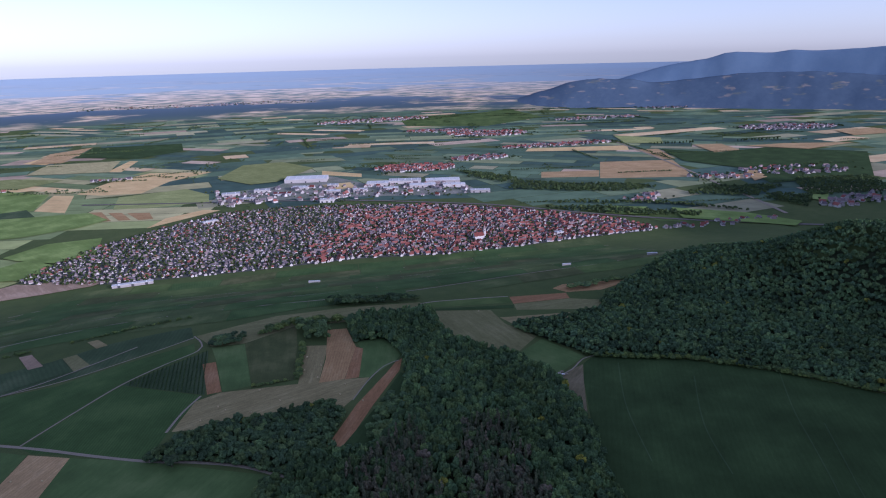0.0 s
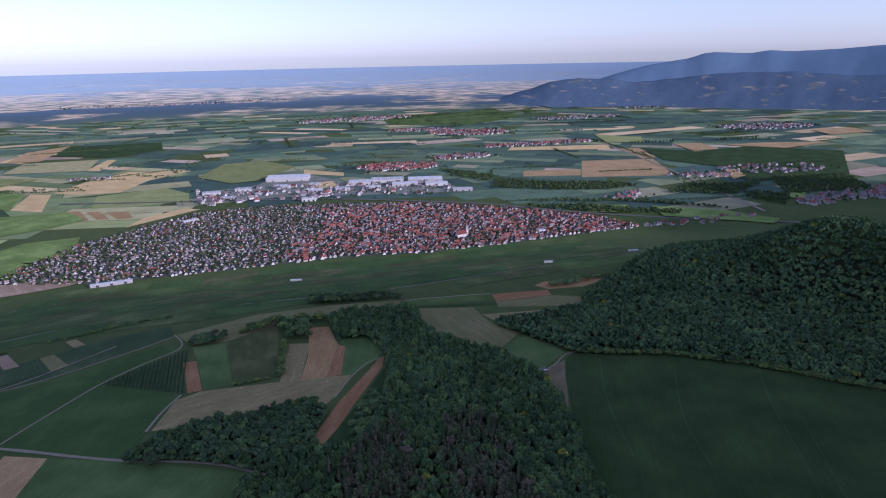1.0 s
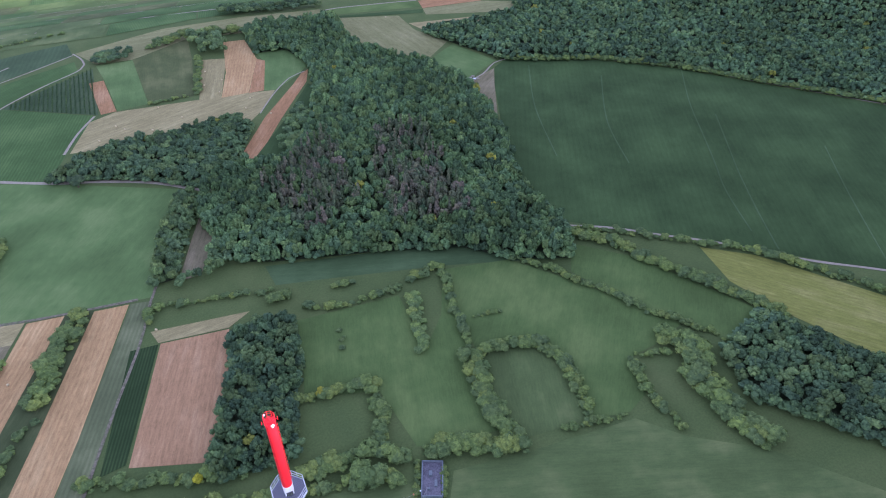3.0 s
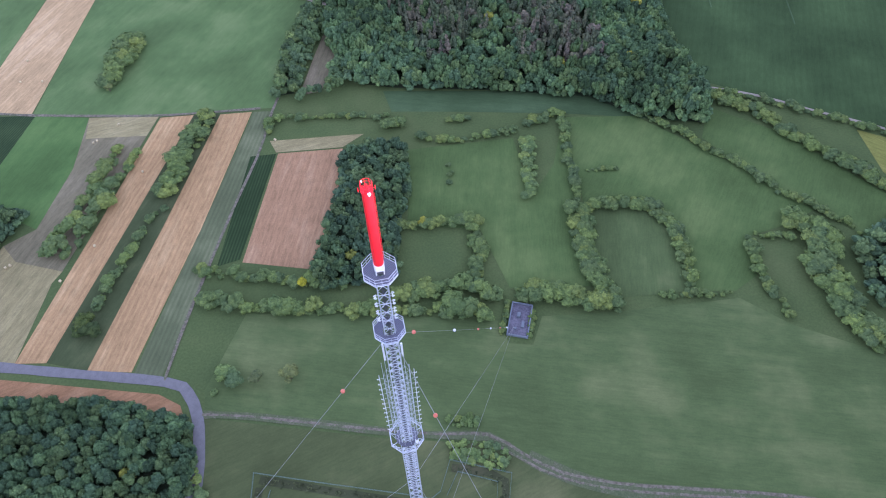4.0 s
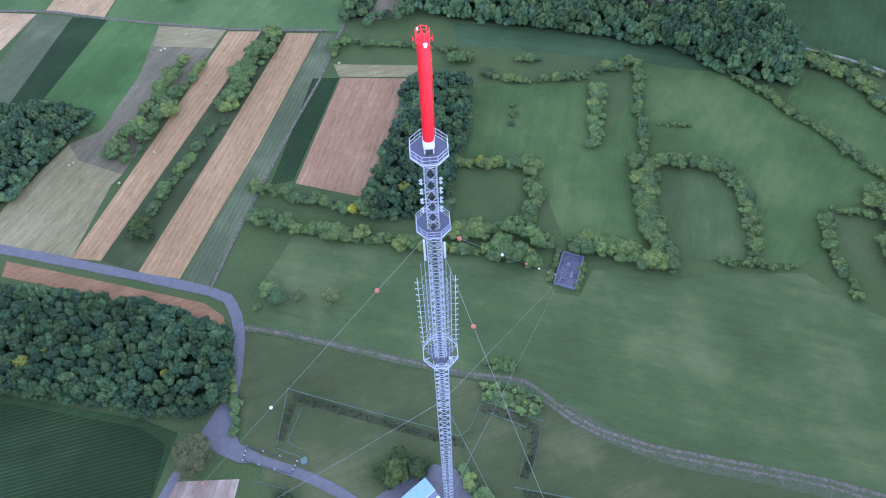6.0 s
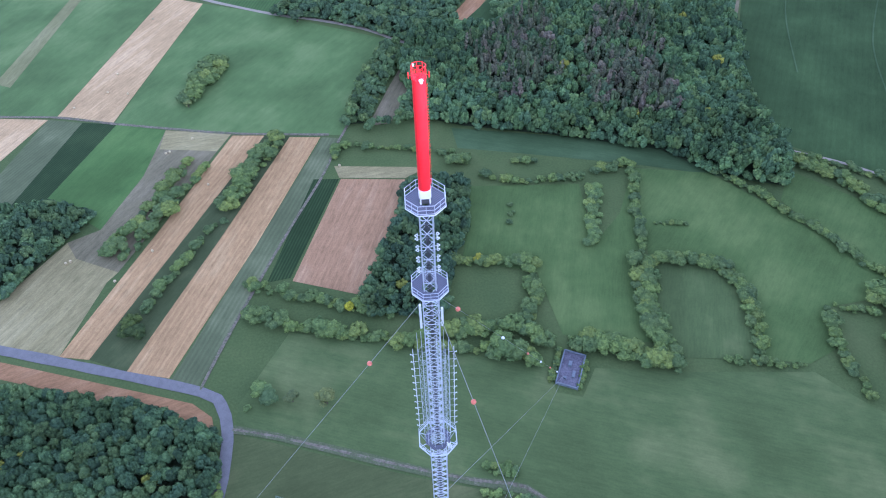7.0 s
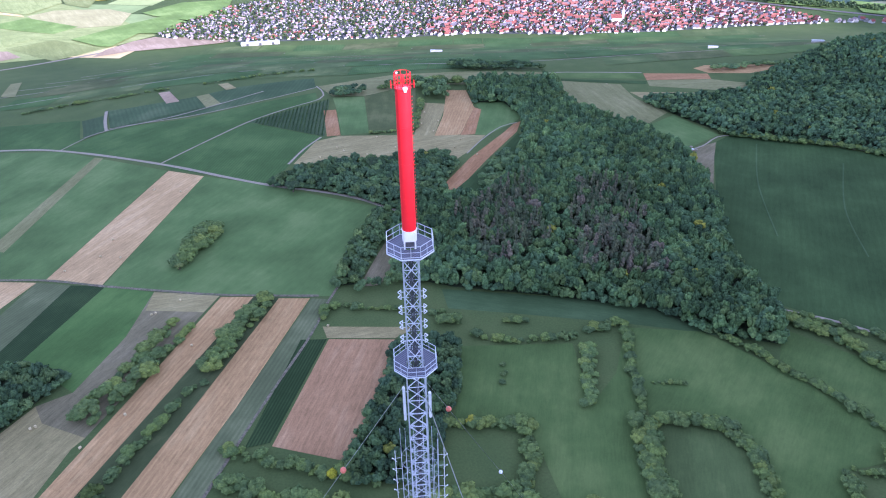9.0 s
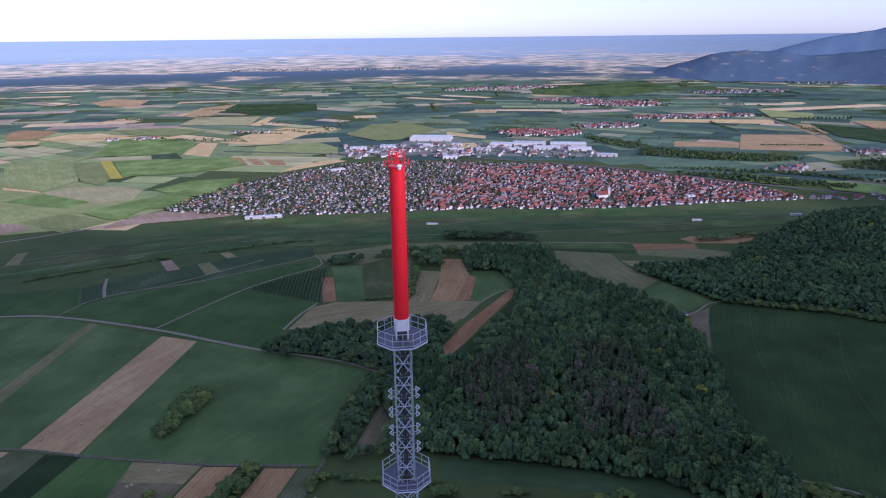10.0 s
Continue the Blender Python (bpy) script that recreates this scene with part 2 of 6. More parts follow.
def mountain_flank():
    """Unseen ridge added behind the station, towards the evening sun, to shade the plateau."""
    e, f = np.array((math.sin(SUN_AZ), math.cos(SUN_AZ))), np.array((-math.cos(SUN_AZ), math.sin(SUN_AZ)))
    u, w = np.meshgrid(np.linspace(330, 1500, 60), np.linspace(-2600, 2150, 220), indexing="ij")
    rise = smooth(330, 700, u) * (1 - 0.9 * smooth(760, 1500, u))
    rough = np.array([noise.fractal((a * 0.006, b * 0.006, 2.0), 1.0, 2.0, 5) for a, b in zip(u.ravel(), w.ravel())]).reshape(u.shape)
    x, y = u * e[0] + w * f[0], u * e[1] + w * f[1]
    z = terrain(x, y) - 6 + rise * (shade_crest(w) + 6) + 16 * rough * rise * (1 - np.exp(-((u - 720) / 60) ** 2))
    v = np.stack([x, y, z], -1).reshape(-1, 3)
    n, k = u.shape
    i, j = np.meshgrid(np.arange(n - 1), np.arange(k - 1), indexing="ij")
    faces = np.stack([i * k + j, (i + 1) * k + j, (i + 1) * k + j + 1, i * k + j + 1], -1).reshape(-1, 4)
    me = mesh_of("mountain_flank", v, faces, plain_mat("shade_ridge_green", (0.035, 0.055, 0.028), (0.075, 0.10, 0.045), 0.03, 0.95), flat=False)
    tagged(new("mountain_flank", me), "unseen green ridge added to shade the plateau", "mountain", kind="structure")


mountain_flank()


def drape(name, poly, material, label, up=0.10, step=24.0, category="field"):
    """A field: its outline laid on the ground."""
    bm = bmesh.new()
    bm.faces.new([bm.verts.new((x, y, 0)) for x, y in poly])
    for axis in (0, 1):
        lo, hi = min(p[axis] for p in poly), max(p[axis] for p in poly)
        s = max(step, (hi - lo) / 30)
        for v in np.arange(math.floor(lo / s) * s + s, hi, s):
            co, no = [0, 0, 0], [0, 0, 0]
            co[axis], no[axis] = v, 1
            bmesh.ops.bisect_plane(bm, geom=bm.verts[:] + bm.edges[:] + bm.faces[:], plane_co=co, plane_no=no)
    for v in bm.verts:
        v.co = lay(v.co.x, v.co.y, up)
    bmesh.ops.recalc_face_normals(bm, faces=bm.faces)
    if sum(f.normal.z for f in bm.faces) < 0:
        bmesh.ops.reverse_faces(bm, faces=bm.faces)
    ob = part(name, bm, material)
    return tagged(ob, label, category, kind="structure")


def ribbon(name, line, width, material, label, up=0.22, category="road"):
    """A road or path along a line of points, rounded at its bends."""
    pts = [np.array(p, float) for p in line]
    curve = []
    for i in range(len(pts) - 1):
        p0, p1, p2, p3 = pts[max(i - 1, 0)], pts[i], pts[i + 1], pts[min(i + 2, len(pts) - 1)]
        n = max(2, int(np.linalg.norm(p2 - p1) / 7))
        for t in np.linspace(0, 1, n, endpoint=False):
            curve.append(0.5 * (2 * p1 + (p2 - p0) * t + (2 * p0 - 5 * p1 + 4 * p2 - p3) * t**2 + (3 * p1 - p0 - 3 * p2 + p3) * t**3))
    curve = np.array(curve + [pts[-1]])
    d = np.gradient(curve, axis=0)
    d /= np.linalg.norm(d, axis=1)[:, None] + 1e-9
    side = np.stack([-d[:, 1], d[:, 0]], 1)
    wob = np.array([noise.noise((x * 0.05, y * 0.05, 3.1)) for x, y in curve])[:, None]
    w = width / 2 * (1 + 0.25 * wob)
    L, R = curve + side * w, curve - side * w
    n = len(curve)
    v = np.concatenate([lay(L[:, 0], L[:, 1], up), lay(curve[:, 0], curve[:, 1], up + 0.04), lay(R[:, 0], R[:, 1], up)])
    i = np.arange(n - 1)
    f = np.concatenate([np.stack([n + i, n + i + 1, i + 1, i], -1), np.stack([2 * n + i, 2 * n + i + 1, n + i + 1, n + i], -1)])
    return tagged(new(name, mesh_of(name, v, f, material)), label, category, kind="structure")


# ---- fields of the plateau ----
sown = []


def field(kind, angle, label, *poly, up=0.10):
    """A field on the plateau, each a few millimetres above the one before."""
    sown.append(kind)
    drape("field", poly, field_mat(kind, angle), label, up + 0.004 * (len(sown) % 10))


field("stubble", 60, "pale stubble strip dotted with straw bales", (-182, 470), (-150, 453), (-181, 308), (-220, 323))
field("sward", 55, "smooth green meadow beside the gravel lane", (-150, 453), (-92, 427), (-3, 380), (-22, 345), (-41, 280), (-105, 287), (-180, 307))
field("sward", 60, "green field with pale mown streaks", (-362, 563), (-297, 543), (-251, 513), (-183, 470), (-220, 323), (-262, 331), (-330, 360), (-420, 480))
field("olive", 80, "pale trodden strip across green crops", (-258, 518), (-249, 513), (-266, 366), (-280, 374), up=0.20)
field("stubble", 60, "pale stubble field beside a farm track", (-290, 338), (-225, 321), (-243, 281), (-300, 290))
field("greygreen", 60, "greyish green mown strip", (-225, 321), (-201, 313), (-222, 234), (-245, 240))
field("maize", 60, "dark green maize strip", (-201, 313), (-178, 307), (-203, 237), (-222, 234))
field("young", 60, "bright green young crop", (-178, 307), (-146, 296), (-150, 255), (-163, 215), (-172, 222), (-203, 237))
field("brown", 60, "brownish mown field with round bales", (-146, 296), (-106, 287), (-128, 230), (-146, 184), (-170, 196), (-178, 208), (-163, 215), (-150, 255))
field("hay", 60, "pale dry mown field with round bales", (-146, 184), (-150, 178), (-160, 137), (-184, 143), (-210, 150), (-199, 174), (-178, 208), (-170, 196))
field("hay", 10, "pale dry head strip of a field", (-146, 296), (-106, 287), (-112, 272), (-146, 278), up=0.16)
field("tan", 68, "reddish tan harvested strip", (-105, 286), (-86, 284), (-116, 208), (-146, 134), (-160, 137), (-132, 210))
field("scrub", 60, "rough grassy strip with bushes", (-86, 284), (-71, 282), (-100, 200), (-128, 126), (-146, 134), (-116, 208))
field("tan", 71, "reddish tan harvested strip", (-71, 281), (-53, 279), (-81, 195), (-109, 121), (-128, 126), (-100, 200))
field("greygreen", 71, "grey-green strip with wheel tracks", (-52, 279), (-42, 277), (-50, 245), (-79, 163), (-96, 116), (-108, 120), (-81, 195))
field("maize", 73, "narrow dark green row crop", (-55, 242), (-41, 241), (-62, 172), (-73, 170), up=0.16)
field("red_soil", 72, "bare reddish soil field", (-40, 241), (-5, 237), (-10, 205), (-27, 158), (-61, 170))
field("hay", 10, "dry grass margin", (-44, 252), (8, 246), (-5, 238), (-41, 242), up=0.14)
field("brown", 70, "brown bare strip between tree belts", (4, 361), (8, 352), (-2, 313), (-12, 288), (-25, 287), (-13, 323), (-5, 345), up=0.3)
field("rust", 20, "reddish bare verge along the road", (-190, 139), (-137, 121), (-97, 108), (-88, 101), (-86, 94), (-92, 95), (-125, 109), (-190, 131))
field("dark_crop", 20, "dark green row crop by the wood", (-190, 80), (-165, 72), (-113, 58), (-100, 52), (-103, 40), (-108, 18), (-150, 10), (-210, 30))
field("maize", 10, "dark green maize field", (-200, 76), (-165, 69), (-114, 55), (-104, 48), (-106, 30), (-112, 12), (-200, 20), up=0.20)
field("dirt", 80, "pale bare dirt patch with streaks", (-99, 34), (-75, 33), (-77, 20), (-84, 8), (-106, 12), (-103, 24))
field("meadow", -20, "green meadow south of the hedges", (-78, 106), (-60, 140), (-5, 128), (50, 112), (52, 100), (62, 97), (70, 110), (105, 105), (160, 100), (176, 82), (205, 62), (240, 20), (168, 0), (100, 24), (56, 40), (33, 60), (15, 65), (-7, 71), (-60, 89), (-78, 95))
field("pasture", 15, "open pasture beside the dirt track", (-78, 93), (-60, 87), (-7, 69), (33, 58), (56, 38), (100, 22), (168, -2), (240, -40), (150, -90), (-20, -80), (-60, -20), (-60, 20), (-78, 60))
field("lush", 75, "green meadow framed by hedges", (30, 228), (88, 224), (86, 180), (104, 200), (118, 230), (106, 164), (100, 120), (60, 128), (55, 165), (20, 175), (26, 200))
field("meadow", 70, "green meadow inside a curved hedge", (110, 166), (141, 160), (146, 140), (140, 108), (106, 112), (102, 138))
field("lush", 50, "long green meadow between hedges", (120, 234), (160, 226), (188, 191), (222, 141), (205, 135), (182, 132), (174, 110), (160, 104), (142, 108), (148, 146), (142, 163), (110, 168))
field("lush", 50, "green meadow wedge between hedges", (203, 224), (233, 195), (268, 130), (237, 117), (222, 141), (201, 173), (189, 201))
field("track", -20, "dark green band below the wood", (24, 280), (90, 265), (150, 249), (190, 214), (141, 231), (122, 237), (60, 253), (26, 261))
field("yellow", 130, "yellowish flowering field", (274, 188), (300, 168), (345, 105), (340, 70), (303, 73), (281, 119), (269, 156))
field("dark_crop", 62, "large dark green crop field", (293, 480), (340, 460), (370, 446), (430, 398), (479, 340), (559, 250), (600, 180), (480, 60), (368, 117), (287, 188), (214, 243), (204, 278), (212, 310), (228, 360), (262, 440), (278, 470))
field("brown", 40, "brown bare corner beside the crop", (239, 452), (262, 462), (276, 468), (262, 440), (238, 388), (240, 410))
# ---- fields beyond the wood ----
field("rust", 85, "small rust-coloured bare plot", (-64, 586), (-52, 587), (-45, 522), (-57, 521), up=0.16)
field("sward", 85, "green strip field", (-57, 622), (-25, 622), (-20, 525), (-44, 522), (-51, 586))
field("pasture", 85, "pale green strip field", (-25, 622), (8, 655), (29, 652), (26, 600), (17, 524), (-19, 523))
field("olive", 5, "long pale grass strip", (-74, 660), (9, 690), (90, 690), (174, 677), (171, 650), (85, 645), (29, 653), (-25, 623), (-57, 626))
field("hay", 20, "straw-coloured field scattered with bales", (-46, 521), (44, 513), (83, 507), (64, 474), (48, 455), (20, 453), (-81, 466), (-66, 511))
field("hay", 75, "dry pale strip", (34, 596), (56, 590), (38, 512), (20, 514))
field("tan", 75, "curved tan harvested strip", (60, 630), (80, 627), (82, 577), (61, 511), (38, 511), (50, 559), up=0.16)
field("rust", 75, "narrow rust strip", (82, 577), (88, 570), (74, 510), (61, 510), up=0.18)
field("sward", 75, "green plot by the wood", (84, 590), (112, 589), (124, 549), (112, 532), (83, 506), (74, 510), (87, 569))
field("rust", 60, "curved rust-red bare strip", (120, 536), (112, 530), (99, 510), (64, 462), (30, 402), (43, 398), (76, 455), (112, 512))
field("olive", 100, "fan-shaped pale green field", (179, 646), (243, 625), (244, 583), (262, 541), (221, 504), (206, 511), (186, 547), (175, 588))
field("olive", 100, "pale dry patch in a fan-shaped field", (215, 634), (243, 625), (244, 583), (258, 545), (235, 545), (226, 590), up=0.20)
field("sward", 120, "bright green plot beside a dirt site", (265, 534), (285, 483), (247, 458), (236, 467), (220, 503))
field("rust", 5, "reddish bare field", (279, 658), (348, 648), (344, 630), (275, 635))
field("olive", 5, "dry grassy field by the wood", (275, 634), (344, 629), (377, 612), (364, 586), (271, 616))
field("dark_crop", 5, "dark green strip", (177, 652), (274, 632), (270, 622), (178, 646), up=0.18)
field("lush", 5, "green strip", (177, 676), (277, 660), (275, 640), (177, 656))
field("hay", 5, "pale sandy strip", (245, 601), (324, 589), (313, 573), (252, 579))
field("tan", 5, "pale harvested strip below the vineyards", (340, 668), (357, 677), (412, 674), (441, 657), (393, 643), (350, 650))
# ---- vineyards ----
field("vine_rows", 80, "triangular young vineyard with clear rows", (-132, 565), (-60, 617), (-59, 521))
field("vine", 75, "dark green vineyard", (-192, 484), (-132, 564), (-60, 520), (-83, 468), (-94, 430), (-181, 472))
field("vine", 40, "dark green vineyard", (-297, 548), (-265, 587), (-190, 588), (-75, 640), (-72, 614), (-133, 568), (-193, 489))
field("vine_rows", 80, "vineyard in fine dark rows", (-289, 644), (-231, 642), (-161, 671), (-81, 688), (-76, 654), (-176, 600), (-268, 588))
field("vine_rows", 80, "small vineyard in dark rows", (-306, 622), (-288, 630), (-271, 583), (-288, 572))
field("vine", 70, "green vineyard on a slope", (-420, 560), (-362, 565), (-300, 548), (-270, 585), (-290, 570), (-310, 625), (-400, 640))

# faint wheel tracks through the dark crop
for k, line in enumerate(([(436, 403), (396, 343), (372, 300), (351, 262), (332, 229), (315, 187)], [(401, 317), (377, 277), (356, 242), (333, 199), (317, 166)], [(442, 244), (406, 191), (367, 129)], [(308, 460), (273, 388), (249, 315)], [(357, 415), (314, 344), (292, 285)])):
    ribbon("wheel_track", line, 1.0, field_mat("track", 60), "faint wheel track through the crop", 0.3, "track")
# ---- lanes and roads ----
ribbon("gravel_lane", [(-460, 590), (-357, 567), (-297, 545), (-192, 485), (-133, 449), (-92, 428), (-62, 417), (-29, 401), (-3, 381), (12, 371)], 3.0, GRAVEL, "pale gravel lane between green fields", category="lane")
ribbon("gravel_lane", [(-192, 487), (-160, 530), (-132, 566), (-100, 596), (-70, 620), (-68, 640), (-76, 660)], 1.6, GRAVEL, "narrow pale lane beside the vineyard", category="lane")
ribbon("gravel_lane", [(-300, 546), (-282, 575), (-265, 588), (-190, 596), (-130, 622), (-76, 656)], 1.4, GRAVEL, "narrow pale lane between vineyards", category="lane")
ribbon("gravel_lane", [(-62, 520), (-75, 495), (-85, 466)], 2.0, GRAVEL, "short pale farm lane", category="lane")
ribbon("farm_track", [(-330, 352), (-260, 332), (-219, 322), (-180, 308), (-143, 297), (-105, 288), (-48, 281)], 2.0, DIRT, "narrow farm track between fields", category="lane")
ribbon("farm_track", [(-36, 292), (-42, 275), (-50, 245), (-65, 205), (-80, 162), (-88, 138), (-95, 114)], 1.5, DIRT, "pale rutted farm track", category="lane")
ribbon("asphalt_road", [(-330, 190), (-250, 164), (-182, 142), (-137, 127), (-94, 113), (-85, 106), (-81, 95), (-80, 83), (-81, 66), (-86, 54)], 4.6, ASPHALT, "narrow grey asphalt road with a bend", category="road")
ribbon("driveway", [(-86, 56), (-84, 49), (-78, 44), (-70, 40), (-55, 34), (-43, 28), (-34, 22), (-28, 14)], 3.8, ASPHALT, "grey asphalt driveway to the station", up=0.25)
ribbon("driveway", [(-88, 52), (-96, 40), (-102, 28), (-106, 12), (-110, -20)], 3.2, ASPHALT, "grey asphalt side lane", up=0.24)
drape("driveway", [(-83, 66), (-79, 64), (-79, 52), (-76, 46), (-68, 41.5), (-66, 38), (-76, 39), (-84, 43), (-92, 50)], ASPHALT, "widened grey asphalt mouth of the driveway", 0.21, category="road")
ribbon("track_verge", [(-79, 95), (-60, 90), (-30, 80), (-7, 72), (15, 65.5), (33, 61), (44, 50.5), (56, 41), (76, 32), (96, 26), (117, 20), (137, 14), (168, 0.5), (230, -31.5)], 3.6, VERGE, "worn grass along a dirt track", up=0.2, category="track")
ribbon("track_verge", [(46, 50), (60, 39), (80, 29), (100, 23), (120, 17), (145, 8)], 6.0, VERGE, "worn grass beside a dirt track", up=0.17, category="track")
ribbon("dirt_track", [(-79, 95), (-60, 90), (-30, 80), (-7, 72.5), (15, 66), (33, 62), (44, 52), (56, 42), (76, 33), (96, 27), (117, 21), (137, 15), (168, 2), (230, -30)], 1.2, DIRT, "worn dirt wheel track in grass", up=0.25, category="track")
ribbon("dirt_track", [(33, 59), (44, 49), (56, 39.5), (76, 30.5), (96, 24.5), (117, 18.5), (137, 12.5), (168, -1), (230, -33)], 1.0, DIRT, "worn dirt wheel track in grass", up=0.25, category="track")
ribbon("gravel_lane", [(200, 246), (211, 240), (236, 226), (263, 205), (287, 187), (326, 151), (368, 119), (430, 60)], 2.0, GRAVEL, "pale lane along a dark crop", category="lane")
ribbon("gravel_lane", [(240, 452), (262, 462), (291, 481), (340, 463), (372, 448), (432, 400), (482, 342), (560, 252)], 1.4, GRAVEL, "thin pale edge track of a crop field", category="lane")
ribbon("gravel_lane", [(116, 533), (100, 525), (80, 500), (62, 470)], 1.2, GRAVEL, "curved pale field path", category="lane")
ribbon("gravel_lane", [(172, 645), (175, 672), (230, 668), (278, 660)], 2.0, GRAVEL, "pale path on the plateau edge", category="lane")
for k in range(7):
    # terrace lanes of the vineyard slope
    y0 = 735 + 42 * k
    ribbon("vineyard_lane", [(-520 + 30 * k, y0 - 40 + 10 * math.sin(k)), (-260, y0 + 12 * math.sin(2 * k)), (-40, y0 + 10), (160, y0 - 8 * math.cos(k)), (380, y0 + 14), (600, y0 + 20 * math.sin(k))], 2.0, GRAVEL, "narrow lane through hillside vineyards", category="lane")


# ---- the mast ----
def beam(bm, a, b, r, n=6):
    a, b = Vector(a), Vector(b)
    d = b - a
    q = d.to_track_quat("Z", "Y").to_matrix().to_4x4()
    bmesh.ops.create_cone(bm, cap_ends=True, segments=n, radius1=r, radius2=r, depth=d.length, matrix=Matrix.Translation((a + b) / 2) @ q)


def box(bm, centre, size, turn=0.0):
    bmesh.ops.create_cube(bm, size=1, matrix=Matrix.Translation(centre) @ Matrix.Rotation(turn, 4, "Z") @ Matrix.Diagonal((*size, 1)))


def tube(bm, z0, z1, r0, r1, n=32):
    bmesh.ops.create_cone(bm, cap_ends=True, segments=n, radius1=r0, radius2=r1, depth=z1 - z0, matrix=Matrix.Translation((0, 0, (z0 + z1) / 2)))


CORNERS = [radians(a) for a in (45, 135, 225, 315)]
mast = tagged(new("radio_mast"), "tall guyed steel lattice radio mast with a red antenna tube", "mast")


def lattice(z0, z1, half, bay, leg=0.055, brace=0.027, diamond=False):
    """One stage of the mast, a square lattice of legs, rings and crossed braces."""
    bm = bmesh.new()
    r = half * math.sqrt(2)
    at = lambda c, z: (r * math.cos(c), r * math.sin(c), z)
    for c in CORNERS:
        beam(bm, at(c, z0), at(c, z1), leg, 6)
    n = max(1, round((z1 - z0) / bay))
    for k in range(n):
        a, b = z0 + (z1 - z0) * k / n, z0 + (z1 - z0) * (k + 1) / n
        for i in range(4):
            c, d = CORNERS[i], CORNERS[(i + 1) % 4]
            if diamond:
                p, q, mid = Vector(at(c, a)), Vector(at(d, a)), Vector((0, 0, (b - a) / 2))
                for side in (p, q):
                    beam(bm, (p + q) / 2, side + mid, brace, 4)
                    beam(bm, side + mid, (p + q) / 2 + mid * 2, brace, 4)
            else:
                beam(bm, at(c, a), at(d, b), brace, 4)
                beam(bm, at(d, a), at(c, b), brace, 4)
            beam(bm, at(c, b), at(d, b), brace * 1.1, 4)
    return bm


stages = [(0.3, 25, 0.95), (25, 50, 0.95), (50, 75, 0.95), (75, 100, 0.95), (100, 125, 0.95), (125, 150, 0.95), (150, 167.8, 0.95), (167.8, 182, 0.72), (182, 195.9, 0.70), (195.9, 206.4, 0.52)]
for z0, z1, half in stages:
    part("mast_section", lattice(z0, z1, half, 1.45, 0.064, 0.036, z1 > 200) if z1 > 160 else lattice(z0, z1, half, 2.8, 0.10, 0.055), STEEL, mast)
bm = bmesh.new()
box(bm, (0, 0, 0.15), (3.4, 3.4, 0.6))
part("foundation", bm, CONCRETE, mast, "square concrete mast foundation")
# climbing ladder and cable run inside the lattice
for z0, z1 in ((0.5, 60), (60, 120), (120, 168), (168, 206)):
    bm = bmesh.new()
    for x in (-0.22, 0.22):
        beam(bm, (x, 0.1, z0), (x, 0.1, z1), 0.03, 4)
    for z in np.arange(z0, z1, 0.6):
        beam(bm, (-0.22, 0.1, z), (0.22, 0.1, z), 0.02, 4)
    part("ladder", bm, DARK, mast, "dark climbing ladder")
    bm = bmesh.new()
    for x in (-0.1, 0.0, 0.1):
        beam(bm, (x, -0.18, z0), (x, -0.18, z1), 0.045, 5)
    part("cable_run", bm, DARK, mast, "black feeder cables")


def platform(z, radius, rail, inner, outer=None, turn=22.5):
    """An eight-sided walkway round the mast with its railing."""
    deck_bm = bmesh.new()
    ring = lambda r, zz: [(r * math.cos(radians(turn + 45 * k)), r * math.sin(radians(turn + 45 * k)), zz) for k in range(8)]
    o, i = ring(outer or radius, z), ring(inner, z)
    vo, vi = [deck_bm.verts.new(p) for p in o], [deck_bm.verts.new(p) for p in i]
    for k in range(8):
        deck_bm.faces.new((vo[k], vo[(k + 1) % 8], vi[(k + 1) % 8], vi[k]))
    got = bmesh.ops.extrude_face_region(deck_bm, geom=deck_bm.faces[:])
    bmesh.ops.translate(deck_bm, verts=[v for v in got["geom"] if isinstance(v, bmesh.types.BMVert)], vec=(0, 0, -0.08))
    bmesh.ops.recalc_face_normals(deck_bm, faces=deck_bm.faces)
    deck = part("platform", deck_bm, GRATING, mast, "grey steel grating platform")
    # beams under the deck
    bm = bmesh.new()
    for k in range(8):
        beam(bm, ring(inner, z - 0.14)[k], ring(radius, z - 0.14)[k], 0.05, 4)
        beam(bm, ring(radius, z - 0.12)[k], ring(radius, z - 0.12)[(k + 1) % 8], 0.06, 4)
    part("deck_frame", bm, STEEL, deck)
    for k in range(8):
        p, q = ring(radius, z)[k], ring(radius, z)[(k + 1) % 8]
        bm = bmesh.new()
        beam(bm, p, (p[0], p[1], z + rail), 0.026, 5)
        mid = [(a + b) / 2 for a, b in zip(p, q)]
        beam(bm, mid, (mid[0], mid[1], z + rail), 0.02, 5)
        for h in (0.06, 0.5, 1.0):
            beam(bm, (p[0], p[1], z + rail * h), (q[0], q[1], z + rail * h), 0.024, 5)
        part("railing", bm, STEEL, deck)
    return deck


m = Mat("steel_grating", 0.55, 0.3)
chk = m.node("ShaderNodeTexChecker", Scale=9.0)
m.link(m.pos, chk.inputs["Vector"])
m.colour(m.mix(m.maths("MULTIPLY", chk.outputs["Fac"], 0.5), (0.10, 0.10, 0.13), (0.24, 0.24, 0.29)))
GRATING = m.m

platform(206.45, 1.62, 0.85, 0.5)
platform(196.35, 1.66, 0.85, 0.72)
low_deck = platform(168.3, 2.35, 0.9, 0.95, 1.55)
